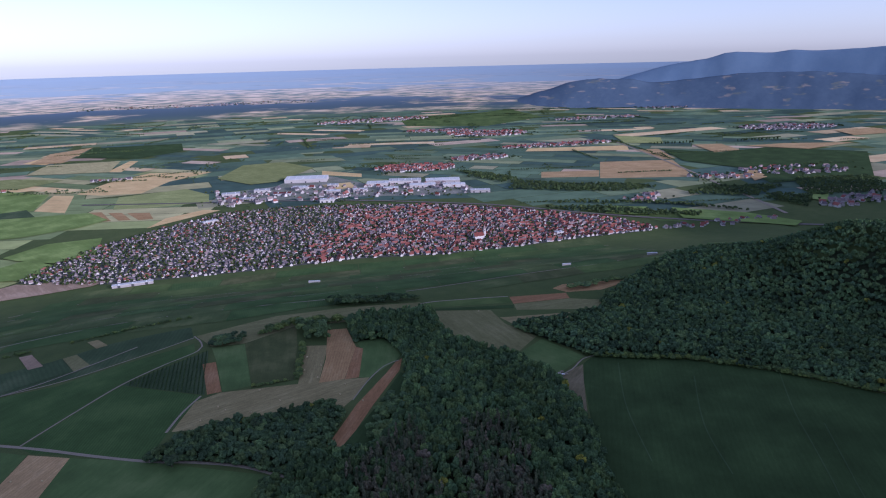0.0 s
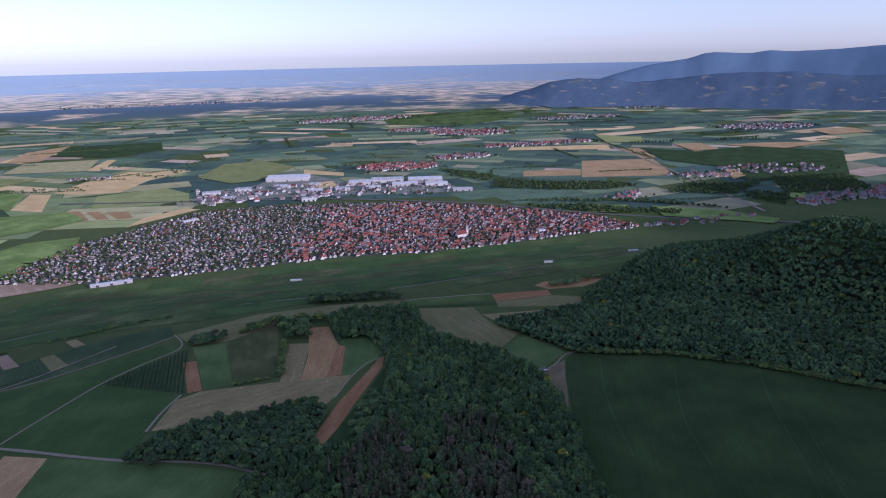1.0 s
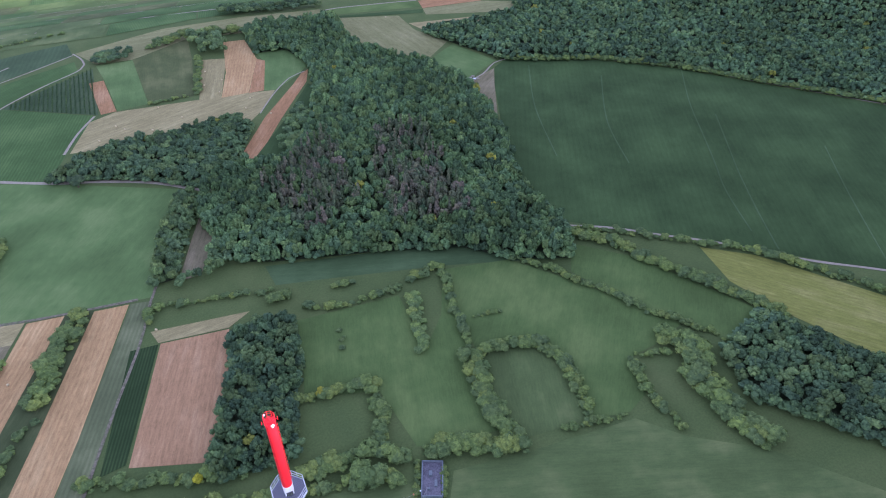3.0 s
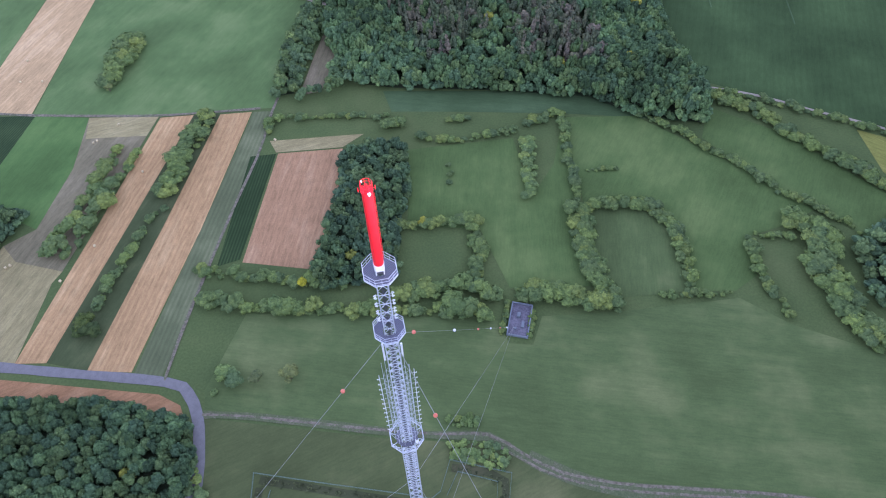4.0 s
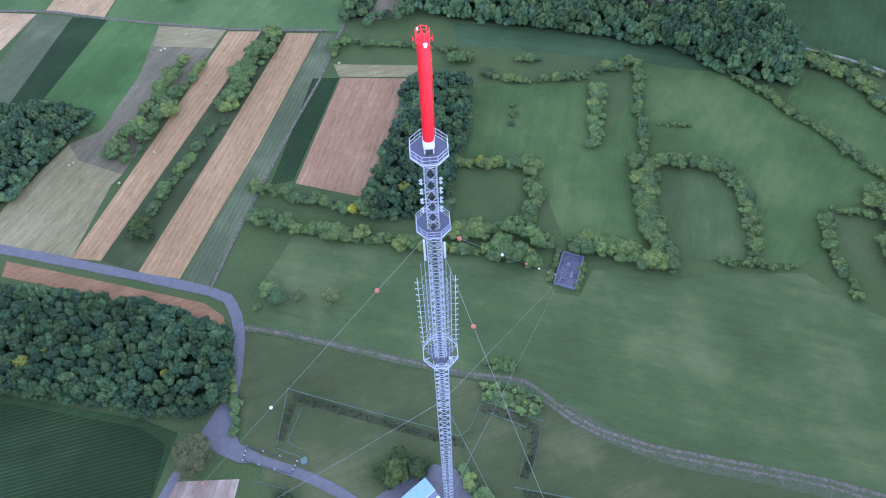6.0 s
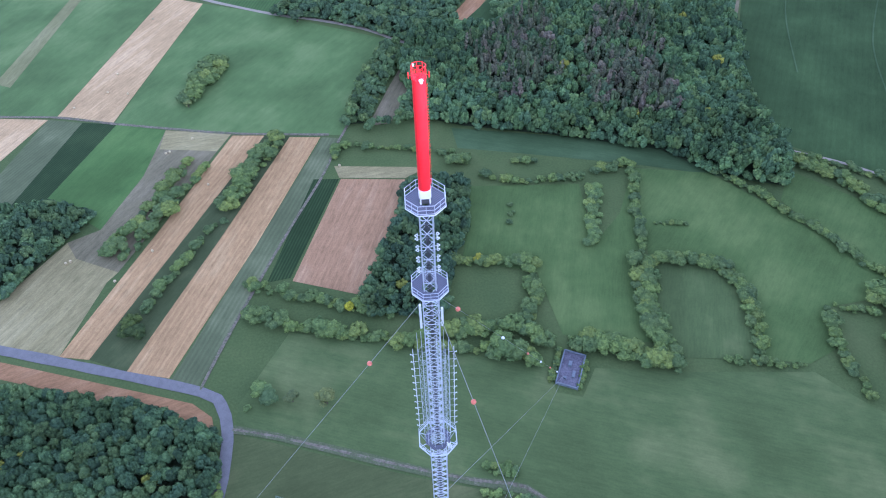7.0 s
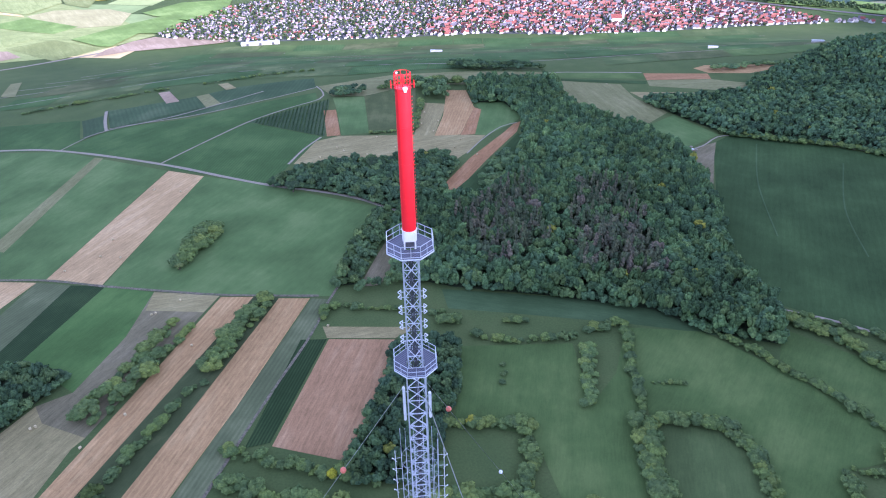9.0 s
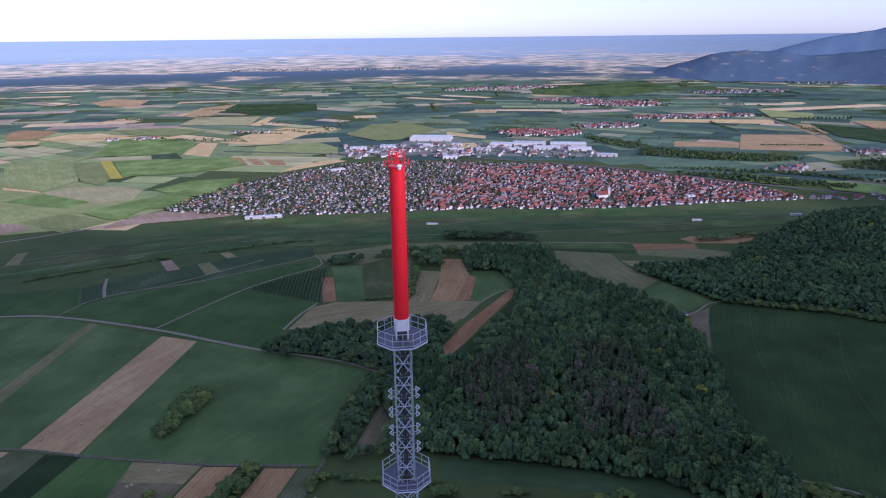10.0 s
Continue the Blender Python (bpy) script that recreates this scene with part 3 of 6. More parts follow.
# funnel of struts beneath the lowest platform
bm = bmesh.new()
for k in range(8):
    a = radians(22.5 + 45 * k)
    beam(bm, (2.35 * math.cos(a), 2.35 * math.sin(a), 168.2), (1.1 * math.cos(a), 1.1 * math.sin(a), 165.6), 0.04, 4)
part("strut_funnel", bm, STEEL, low_deck)
bm = bmesh.new()
box(bm, (1.25, -1.3, 168.8), (0.7, 0.06, 0.9), radians(-40))
box(bm, (1.25, -1.3, 168.8), (0.06, 0.5, 0.9), radians(-40))
part("equipment_cabinet", bm, WHITE, low_deck, "white equipment cabinet")

# red antenna tube, its white foot and the crown
bm = bmesh.new()
tube(bm, 207.05, 207.78, 0.47, 0.47, 24)
for k in range(4):
    a = radians(90 * k + 45)
    beam(bm, (0.50 * math.cos(a), 0.50 * math.sin(a), 206.3), (0.50 * math.cos(a), 0.50 * math.sin(a), 207.7), 0.06, 6)
    c, d2 = math.cos(radians(90 * k)), math.sin(radians(90 * k))
    box(bm, (0.44 * c, 0.44 * d2, 207.4), (0.05 + 0.62 * abs(d2), 0.05 + 0.62 * abs(c), 0.7))
tube(bm, 207.72, 207.8, 0.50, 0.50, 24)
foot = part("tube_foot", bm, WHITE, mast, "white flanged foot of the antenna tube")
bm = bmesh.new()
box(bm, (0, 0, 206.75), (0.7, 0.7, 0.55))
part("hatch", bm, DARK, foot, "dark opening under the tube")
bm = bmesh.new()
tube(bm, 207.78, 217.1, 0.452, 0.452, 40)
for z in (210.1, 212.45, 214.8):
    tube(bm, z - 0.03, z + 0.03, 0.462, 0.462, 40)
tube_part = part("antenna_tube", bm, RED, mast, "bright red cylindrical antenna tube")
bm = bmesh.new()
beam(bm, (0.46, -0.02, 0), (0.53, -0.02, 0), 0.014, 4)
beam(bm, (0.53, -0.02, 0), (0.53, 0.16, 0), 0.014, 4)
iron = part("step_iron", bm, RED, tube_part)
iron.location = (0, 0, 208.2)
for k in range(1, 36):
    more = new("step_iron", iron.data)
    more.parent, more.location = tube_part, (0, 0, 208.2 + 8.6 * k / 36)
bm = bmesh.new()
tube(bm, 217.1, 217.16, 0.5, 0.5, 24)
for k in range(8):
    a, b = radians(45 * k + 10), radians(45 * (k + 1) + 10)
    beam(bm, (0.48 * math.cos(a), 0.48 * math.sin(a), 217.1), (0.48 * math.cos(a), 0.48 * math.sin(a), 218.0), 0.022, 5)
    for z in (217.35, 217.7, 218.0):
        beam(bm, (0.48 * math.cos(a), 0.48 * math.sin(a), z), (0.48 * math.cos(b), 0.48 * math.sin(b), z), 0.018, 5)
beam(bm, (0, 0, 217.1), (0, 0, 217.9), 0.05, 6)
crown = part("crown_railing", bm, RED, mast, "red railed crown on the tube")
for x, y, z, size in ((0.12, -0.50, 217.22, 1.0), (-0.32, 0.3, 217.9, 0.5)):
    bm = bmesh.new()
    bmesh.ops.create_uvsphere(bm, u_segments=14, v_segments=8, radius=0.13 * size, matrix=Matrix.Translation((x, y, z)) @ Matrix.Diagonal((1.2, 1, 0.8, 1)))
    bmesh.ops.create_cone(bm, cap_ends=True, segments=12, radius1=0.09 * size, radius2=0.11 * size, depth=0.12, matrix=Matrix.Translation((x, y, z - 0.14 * size)))
    part("obstruction_light", bm, WHITE, crown, "white obstruction lamp")
bm = bmesh.new()
beam(bm, (-0.66, 0.0, 217.3), (0.66, 0.0, 217.3), 0.018, 5)
for x in (-0.66, 0.66):
    beam(bm, (x, 0.0, 217.1), (x, 0.0, 217.55), 0.03, 5)
part("cross_arm", bm, RED, crown)

# paired white dipoles between the upper platforms
bm = bmesh.new()
for dz, s_y in ((0.22, 1), (-0.22, -1)):
    for up_dn in (-1, 1):
        bmesh.ops.create_cube(bm, size=1, matrix=Matrix.Translation((0.13, 0.03 * s_y, dz + 0.09 * up_dn)) @ Matrix.Rotation(radians(42 * up_dn), 4, "Y") @ Matrix.Diagonal((0.28, 0.07, 0.045, 1)))
    box(bm, (0.02, 0, dz), (0.07, 0.07, 0.10))
beam(bm, (-0.30, 0, 0.22), (0.05, 0, 0.22), 0.022, 5)
beam(bm, (-0.30, 0, -0.22), (0.05, 0, -0.22), 0.022, 5)
beam(bm, (0.0, 0, -0.42), (0.0, 0, 0.42), 0.022, 5)
dipole = part("dipole", bm, WHITE, mast, "white dipole element")
dipole_mesh = dipole.data
first = True
for side in (0, math.pi):
    for k in range(4):
        ob = dipole if first else new("dipole", dipole_mesh)
        first = False
        ob.parent = mast
        ob["label"] = "white dipole element"
        ob.matrix_basis = Matrix.Translation((0.76 * math.cos(side), 0.0, 198.6 + 1.32 * k)) @ Matrix.Rotation(side, 4, "Z")
# slim white panels below the second platform
for x, y, z, h in ((-0.98, -0.2, 192.4, 3.4), (0.98, -0.1, 192.0, 2.6), (0.1, 1.0, 192.4, 3.4)):
    bm = bmesh.new()
    box(bm, (x, y, z), (0.22, 0.26, h))
    bmesh.ops.bevel(bm, geom=bm.edges[:], offset=0.06, segments=2)
    for dz in (-h * 0.35, h * 0.35):
        beam(bm, (x, y, z + dz), (x * 0.6, y * 0.6, z + dz), 0.03, 4)
    part("panel_antenna", bm, WHITE, mast, "long white panel antenna")
# cage of rods with small dipoles round the lower stage
for k in range(12):
    a = radians(30 * k + 15)
    r = 1.55
    bm = bmesh.new()
    beam(bm, (r * math.cos(a), r * math.sin(a), 169.0), (r * math.cos(a), r * math.sin(a), 187.5 + 0.8 * (k % 3)), 0.022, 4)
    for z in np.arange(170, 187, 1.45):
        beam(bm, (0.6 * math.cos(a), 0.6 * math.sin(a), z), (r * math.cos(a), r * math.sin(a), z), 0.012, 4)
        b = radians(30 * (k + 1) + 15)
        beam(bm, (r * math.cos(a), r * math.sin(a), z), (r * math.cos(b), r * math.sin(b), z), 0.011, 4)
    part("antenna_cage", bm, STEEL, mast)
for a0 in (0, 180):
    a = radians(a0)
    bm = bmesh.new()
    beam(bm, (2.0 * math.cos(a), 2.0 * math.sin(a), 171.5), (2.0 * math.cos(a), 2.0 * math.sin(a), 187), 0.03, 4)
    for z in np.arange(171.8, 187, 1.3):
        beam(bm, (1.5 * math.cos(a), 1.5 * math.sin(a), z), (2.25 * math.cos(a), 2.25 * math.sin(a), z), 0.016, 4)
        beam(bm, (2.2 * math.cos(a), 2.2 * math.sin(a), z), (1.9 * math.cos(a), 1.9 * math.sin(a), z - 0.45), 0.028, 4)
        box(bm, (2.25 * math.cos(a), 2.25 * math.sin(a), z), (0.08, 0.08, 0.10), a)
    part("dipole_column", bm, WHITE, mast, "column of small white dipoles")

# ---- guy wires ----
WIRE = plain_mat("guy_cable", (0.26, 0.27, 0.24), (0.36, 0.37, 0.33), 2.0, 0.5, 0.2)
BALL_RED = plain_mat("faded_red_ball", (0.62, 0.16, 0.10), (0.70, 0.22, 0.15), 2.0, 0.5)
ANCHORS = [(56, 107), (-120.6, -5), (64.7, -101.9)]
for ax, ay in ANCHORS:
    d = Vector((ax, ay, 0)).normalized()
    for z, balls in ((194.2, True), (150.0, False), (88.0, False)):
        top, foot_pt = d * 0.9 + Vector((0, 0, z)), Vector((ax, ay, 0.9))
        sag = 0.15
        guy = tagged(new("guy_wire"), "thin steel guy wire with red and white warning balls" if balls else "thin steel guy wire of the mast", "guy wire", "guy wires")
        point = lambda f: top.lerp(foot_pt, f) + Vector((0, 0, -4 * sag * f * (1 - f)))
        bm, last = bmesh.new(), None
        side, lift = d.cross(Vector((0, 0, 1))) * 0.035, Vector((0, 0, 0.035))
        for k in range(25):
            p = point(k / 24)
            now = [bm.verts.new(p + o) for o in (side, lift, -side, -lift)]
            for i in range(4 if last else 0):
                bm.faces.new((last[i], last[(i + 1) % 4], now[(i + 1) % 4], now[i]))
            last = now
        part("cable", bm, WIRE, guy)
        if balls:
            for k, f in enumerate((0.045, 0.195, 0.36, 0.5, 0.65, 0.8)):
                bm = bmesh.new()
                bmesh.ops.create_uvsphere(bm, u_segments=14, v_segments=10, radius=0.26, matrix=Matrix.Translation(point(f)))
                part("warning_ball", bm, BALL_RED if k % 2 == 0 else WHITE, guy, "red warning ball" if k % 2 == 0 else "white warning ball")
# ---- foliage ----
def leaf_mat(name):
    """Leaves: a tint for each plant, varied leaf by leaf."""
    m = Mat(name, 0.75)
    att = m.node("ShaderNodeAttribute")
    att.attribute_name = "tint"
    rnd = m.node("ShaderNodeNewGeometry").outputs["Random Per Island"]
    own = m.node("ShaderNodeObjectInfo").outputs["Random"]
    c = m.mix(1.0, att.outputs["Color"], m.ramp(rnd, (0.0, (0.74, 0.75, 0.76)), (0.6, (1.0, 1.0, 1.0)), (1.0, (1.3, 1.25, 1.12))), "MULTIPLY")
    c = m.mix(1.0, c, m.ramp(own, (0.0, (0.82, 0.86, 0.9)), (1.0, (1.10, 1.08, 0.97))), "MULTIPLY")
    c = m.mix(1.0, c, m.ramp(m.noise(0.35, 3, 0.6), (0.35, (0.75, 0.78, 0.8)), (0.65, (1.2, 1.15, 1.05))), "MULTIPLY")
    m.colour(c)
    return m.m


LEAF = leaf_mat("leaves")
BARK = plain_mat("bark", (0.08, 0.06, 0.045), (0.15, 0.115, 0.085), 2.0, 0.9, 0.0, 0.5)
rng = np.random.default_rng(7)
_p = (1 + 5**0.5) / 2
ICO_V = np.array([(-1, _p, 0), (1, _p, 0), (-1, -_p, 0), (1, -_p, 0), (0, -1, _p), (0, 1, _p), (0, -1, -_p), (0, 1, -_p), (_p, 0, -1), (_p, 0, 1), (-_p, 0, -1), (-_p, 0, 1)]) / math.hypot(1, _p)
ICO_F = np.array([(0, 11, 5), (0, 5, 1), (0, 1, 7), (0, 7, 10), (0, 10, 11), (1, 5, 9), (5, 11, 4), (11, 10, 2), (10, 7, 6), (7, 1, 8), (3, 9, 4), (3, 4, 2), (3, 2, 6), (3, 6, 8), (3, 8, 9), (4, 9, 5), (2, 4, 11), (6, 2, 10), (8, 6, 7), (9, 8, 1)])


def crown_form(lobes, leaves, shape="round", leaf=0.16):
    """A crown about 1 in radius, its middle at 0: lobes for the mass, loose leaf tufts all over."""
    V, F, n = [], [], 0
    spots = []
    for k in range(lobes):
        if shape == "cone":
            h = k / max(lobes - 1, 1)
            a = rng.uniform(0, 6.28)
            rr = 0.62 * (1 - h) * rng.uniform(0.3, 1)
            c, r = np.array([rr * math.cos(a), rr * math.sin(a), -1.0 + 2.2 * h]), 0.44 * (1 - 0.72 * h)
        else:
            d = rng.normal(size=3)
            d /= np.linalg.norm(d)
            d[2] = abs(d[2]) * 1.0 - 0.35
            c, r = d * rng.uniform(0.35, 0.70), rng.uniform(0.26, 0.42)
        v = ICO_V * (r * rng.uniform(0.82, 1.12, (12, 1))) + c
        V.append(v)
        F.append(ICO_F + n)
        n += 12
        spots.append((c, r))
    for k in range(leaves):
        c, r = spots[rng.integers(lobes)]
        d = rng.normal(size=3)
        d /= np.linalg.norm(d)
        d[2] = d[2] if d[2] > -0.3 else -d[2]
        p = c + d * r * rng.uniform(0.92, 1.18)
        u = np.cross(d, rng.normal(size=3))
        u /= np.linalg.norm(u)
        w = np.cross(d, u) + d * rng.uniform(-0.6, 0.6)
        s = leaf * rng.uniform(0.7, 1.5)
        V.append(np.array([p + u * s, p - u * s * 0.6 + w * s, p - u * s * 0.5 - w * s]))
        F.append(np.array([[n, n + 1, n + 2]]))
        n += 3
    return np.concatenate(V), np.concatenate(F)


RICH = [crown_form(15, 560, leaf=0.085) for _ in range(6)]
MID = [crown_form(10, 190, leaf=0.11) for _ in range(6)]
CHEAP = [crown_form(4, 70, leaf=0.21) for _ in range(6)]
CONES = [crown_form(6, 170, "cone", 0.15) for _ in range(4)] + MID[:3]
GREAT = crown_form(22, 2600, leaf=0.05)

GREENS = np.array([(0.093, 0.141, 0.068), (0.103, 0.156, 0.069), (0.118, 0.174, 0.071), (0.087, 0.132, 0.069), (0.133, 0.181, 0.071)])
BROWNS = np.array([(0.165, 0.155, 0.125), (0.130, 0.140, 0.100), (0.205, 0.175, 0.150), (0.110, 0.132, 0.090)])


def plant_many(name, places, forms, tints, label, category, kind="stuff"):
    """Many crowns in one mesh. places: rows of x, y, z of the crown's middle, radius, half height."""
    V, F, T, n = [], [], [], 0
    for k, (x, y, z, r, h) in enumerate(places):
        v, f = forms[rng.integers(len(forms))]
        a = rng.uniform(0, 6.28)
        ca, sa = math.cos(a), math.sin(a)
        w = np.empty_like(v)
        w[:, 0], w[:, 1], w[:, 2] = (v[:, 0] * ca - v[:, 1] * sa) * r + x, (v[:, 0] * sa + v[:, 1] * ca) * r + y, v[:, 2] * h + z
        V.append(w)
        F.append(f + n)
        T.append(np.broadcast_to(tints[k], (len(v), 3)))
        n += len(v)
    me = mesh_of(name, np.concatenate(V), np.concatenate(F), LEAF, np.concatenate(T))
    return tagged(new(name, me), label, category, kind=kind)


def inside(poly, x, y):
    hit, n = np.zeros(np.shape(x), bool), len(poly)
    for i in range(n):
        (x1, y1), (x2, y2) = poly[i], poly[(i + 1) % n]
        hit ^= ((y1 > y) != (y2 > y)) & (x < (x2 - x1) * (y - y1) / ((y2 - y1) or 1e-9) + x1)
    return hit


def scatter(poly, gap):
    xs, ys = [p[0] for p in poly], [p[1] for p in poly]
    x, y = np.meshgrid(np.arange(min(xs), max(xs), gap), np.arange(min(ys), max(ys), gap * 0.87))
    x = x + (np.arange(x.shape[0])[:, None] % 2) * gap / 2
    x, y = (x + rng.uniform(-0.33, 0.33, x.shape) * gap).ravel(), (y + rng.uniform(-0.33, 0.33, y.shape) * gap).ravel()
    keep = inside(poly, x, y)
    return x[keep], y[keep]


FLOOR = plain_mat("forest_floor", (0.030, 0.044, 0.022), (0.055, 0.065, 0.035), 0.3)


def forest(poly, gap, forms, label, tall=(9, 14), browns=(), floor=True, dark=1.0, name="forest", cool=1.04, ride=None):
    x, y = scatter(poly, gap)
    rim_x, rim_y = [], []
    for (x1, y1), (x2, y2) in zip(poly, poly[1:] + poly[:1]) if floor else ():
        for t in np.arange(0, 1, gap * 0.72 / max(math.dist((x1, y1), (x2, y2)), 1)):
            rim_x.append(x1 + (x2 - x1) * t + rng.uniform(-0.25, 0.25) * gap)
            rim_y.append(y1 + (y2 - y1) * t + rng.uniform(-0.25, 0.25) * gap)
    if ride:
        clear = ~inside(ride, x, y)
        x, y = x[clear], y[clear]
    inner = len(x)
    x, y = np.concatenate([x, rim_x]), np.concatenate([y, rim_y])
    g = lay(x, y)
    places, tints, cplaces, ctints = [], [], [], []
    for k, (px, py, (gx, gy, gz)) in enumerate(zip(x, y, g)):
        r, h = gap * rng.uniform(0.60, 0.92), rng.uniform(*tall) * (1.0 if k < inner else rng.uniform(0.45, 0.8))
        patch = noise.noise((px * 0.018, py * 0.018, 0.0))
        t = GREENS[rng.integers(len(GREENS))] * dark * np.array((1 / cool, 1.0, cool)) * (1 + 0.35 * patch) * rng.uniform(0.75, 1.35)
        if any(inside(b, np.array(px), np.array(py)) for b in browns) and rng.random() < 0.72:
            cplaces.append((gx, gy, gz + h * 0.62, r * 1.0, h * 0.46))
            mixed = rng.uniform(0.0, 0.6)
            ctints.append(BROWNS[rng.integers(len(BROWNS))] * (1 - mixed) + t * mixed)
            continue
        if rng.random() < 0.006:
            t = np.array((0.26, 0.27, 0.06))
        places.append((gx, gy, gz + h * (0.58 if k < inner else 0.46), r, h * (0.46 if k < inner else 0.52)))
        tints.append(t)
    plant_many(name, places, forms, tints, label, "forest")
    if cplaces:
        plant_many("conifer_stand", cplaces, CONES, ctints, "greyish brown ailing conifers within the wood", "forest")
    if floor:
        drape("forest_floor", poly, FLOOR, "dark forest floor under the trees", 0.15, category="ground")


MAIN_WOOD = [(5, 378), (26, 396), (40, 392), (56, 388), (78, 402), (103, 454), (118, 500), (124, 545), (112, 589), (84, 590), (84, 646), (130, 646), (176, 643), (172, 580), (184, 540), (206, 510), (222, 500), (236, 462), (238, 440), (234, 400), (226, 358), (210, 312), (203, 275), (208, 242), (195, 212), (160, 228), (140, 248), (88, 266), (30, 282), (12, 290), (2, 320), (-4, 350)]
forest(MAIN_WOOD, 5.3, MID, "dense mixed green wood on the plateau", (10, 16), [[(115, 343), (139, 400), (170, 385), (160, 272), (106, 275)], [(40, 358), (102, 410), (95, 313), (54, 292)]], cool=1.12, ride=[(101, 292), (106, 292), (112, 345), (116, 366), (112, 366), (107, 345)])
forest([(-94, 428), (-70, 452), (-35, 463), (10, 462), (42, 470), (50, 450), (34, 412), (5, 385), (-2, 384), (-30, 405), (-62, 421)], 5.4, MID, "belt of green trees beside the lane", (7, 11))
forest([(-38, 290), (-30, 330), (-14, 372), (-5, 374), (-9, 350), (-18, 322), (-28, 290)], 5.2, MID, "narrow belt of trees along a track", (7, 12))
forest([(1, 318), (10, 350), (15, 350), (13, 300), (0, 285), (-26, 282), (-22, 287), (-8, 291)], 5.0, MID, "loose trees at the wood's edge", (5, 9), floor=False)
forest([(-185, 122), (-119, 107), (-86, 93), (-83, 74), (-84, 64), (-92, 59), (-111, 61), (-165, 75), (-215, 84), (-230, 110)], 4.3, RICH, "dense dark green wood by the road", (8, 12), dark=0.9, cool=1.1)
forest([(-300, 232), (-222, 236), (-196, 236), (-171, 224), (-182, 205), (-198, 175), (-240, 165), (-320, 190)], 5.2, MID, "dense dark green wood", (8, 13))
forest([(-6, 228), (14, 234), (27, 227), (23, 195), (12, 168), (9, 145), (-24, 147), (-26, 158), (-15, 187), (-6, 212)], 4.8, MID, "small wood beside the bare field", (8, 12))
HILL = [(250, 572), (313, 572), (364, 583), (377, 610), (441, 655), (520, 700), (620, 720), (720, 700), (820, 620), (860, 500), (850, 380), (800, 250), (720, 190), (620, 190), (565, 255), (482, 345), (432, 402), (372, 450), (338, 463), (294, 482), (272, 523)]
forest(HILL, 6.4, CHEAP, "wooded hill covered in dark green trees", (9, 13), dark=1.12, cool=1.08)
field("dark_crop", 60, "dark green grass clearing in the wood", (40, 398), (56, 390), (78, 404), (103, 456), (116, 500), (112, 508), (78, 452))
forest([(60, 404), (76, 404), (100, 452), (96, 470), (82, 452)], 6.5, MID, "loose trees in the clearing", (5, 9), floor=False)
forest([(-60, 646), (-25, 645), (-25, 622), (-57, 619)], 6.5, MID, "clump of green trees", (6, 9), floor=False)
forest([(29, 657), (62, 652), (58, 590), (50, 600), (34, 610)], 7.0, MID, "clump of green trees between fields", (8, 12), floor=False)
forest([(72, 728), (179, 690), (178, 680), (120, 690), (71, 700)], 7.5, MID, "row of green trees on the slope", (7, 11), floor=False)
forest([(350, 655), (440, 660), (430, 672), (360, 668)], 9, MID, "loose trees at the edge of a field", (5, 8), floor=False)
forest([(265, 128), (290, 80), (345, 40), (330, -10), (260, 40), (236, 66), (220, 85), (226, 112), (240, 118)], 6.2, MID, "thick wood beside the yellow field", (7, 11))


bush_meshes = {}


def bush_mesh(form, tint):
    key = (form, tint)
    if key not in bush_meshes:
        v, f = RICH[form]
        bush_meshes[key] = mesh_of("bush", v, f, LEAF, np.broadcast_to(GREENS[tint % 5] * np.array((1.12, 1.06, 0.85)) * (0.6, 1.22, 1.5)[tint // 5], v.shape))
    return bush_meshes[key]


def bush_row(line, gap, r, h, label, tint=1.0, name="hedge", thick=0.0):
    """A hedge: bushes of uneven size along a line, each a part of it."""
    pts = [np.array(p, float) for p in line]
    gap, r, h = gap * 0.72, r * 1.48, h * 1.12
    hedge = tagged(new(name), label, "hedge", "hedgerows")
    shade = 0 if tint < 0.8 else (2 if tint > 1.1 else 1)
    for a, b in zip(pts, pts[1:]):
        n = max(1, int(np.linalg.norm(b - a) / gap))
        side = np.array([-(b - a)[1], (b - a)[0]]) / np.linalg.norm(b - a)
        for k in range(n):
            for row in range(2 if thick else 1):
                p = a + (b - a) * (k + rng.uniform(0.1, 0.9)) / n + side * (rng.uniform(-0.45, 0.45) * r + (row - 0.5) * thick)
                s = rng.choice([rng.uniform(0.45, 0.7), rng.uniform(0.75, 1.1), rng.uniform(1.0, 1.35)])
                x, y, z = lay(*p)
                bush = new("bush", bush_mesh(int(rng.integers(6)), int(rng.integers(5)) + 5 * shade))
                bush.parent = hedge
                bush.matrix_basis = Matrix.Translation((x, y, z + h * s * 0.42)) @ Matrix.Rotation(rng.uniform(0, 6.28), 4, "Z") @ Matrix.Diagonal((r * s, r * s, h * s * 0.5, 1))
    return hedge


bush_row([(-84, 170), (-57, 160), (-34, 152), (-14, 146)], 3.2, 2.6, 4.5, "bushy green hedge below the bare field")
bush_row([(-84, 153), (-63, 145), (-45, 139), (-25, 134), (-5, 130), (15, 125), (30, 121)], 4.0, 3.0, 5.0, "bushy green hedge along the meadow")
bush_row([(30, 122), (46, 116)], 3.5, 4.0, 7.0, "clump of tall green bushes")
bush_row([(8, 133), (21, 134), (45, 133), (52, 125)], 3.5, 3.4, 5.5, "tall green hedge at a small paddock")
bush_row([(52, 168), (51, 147), (47, 136)], 3.0, 2.8, 4.5, "green hedge closing a small paddock")
bush_row([(12, 176), (28, 173), (42, 173), (55, 168)], 3.4, 2.8, 4.5, "green hedge above a small paddock")
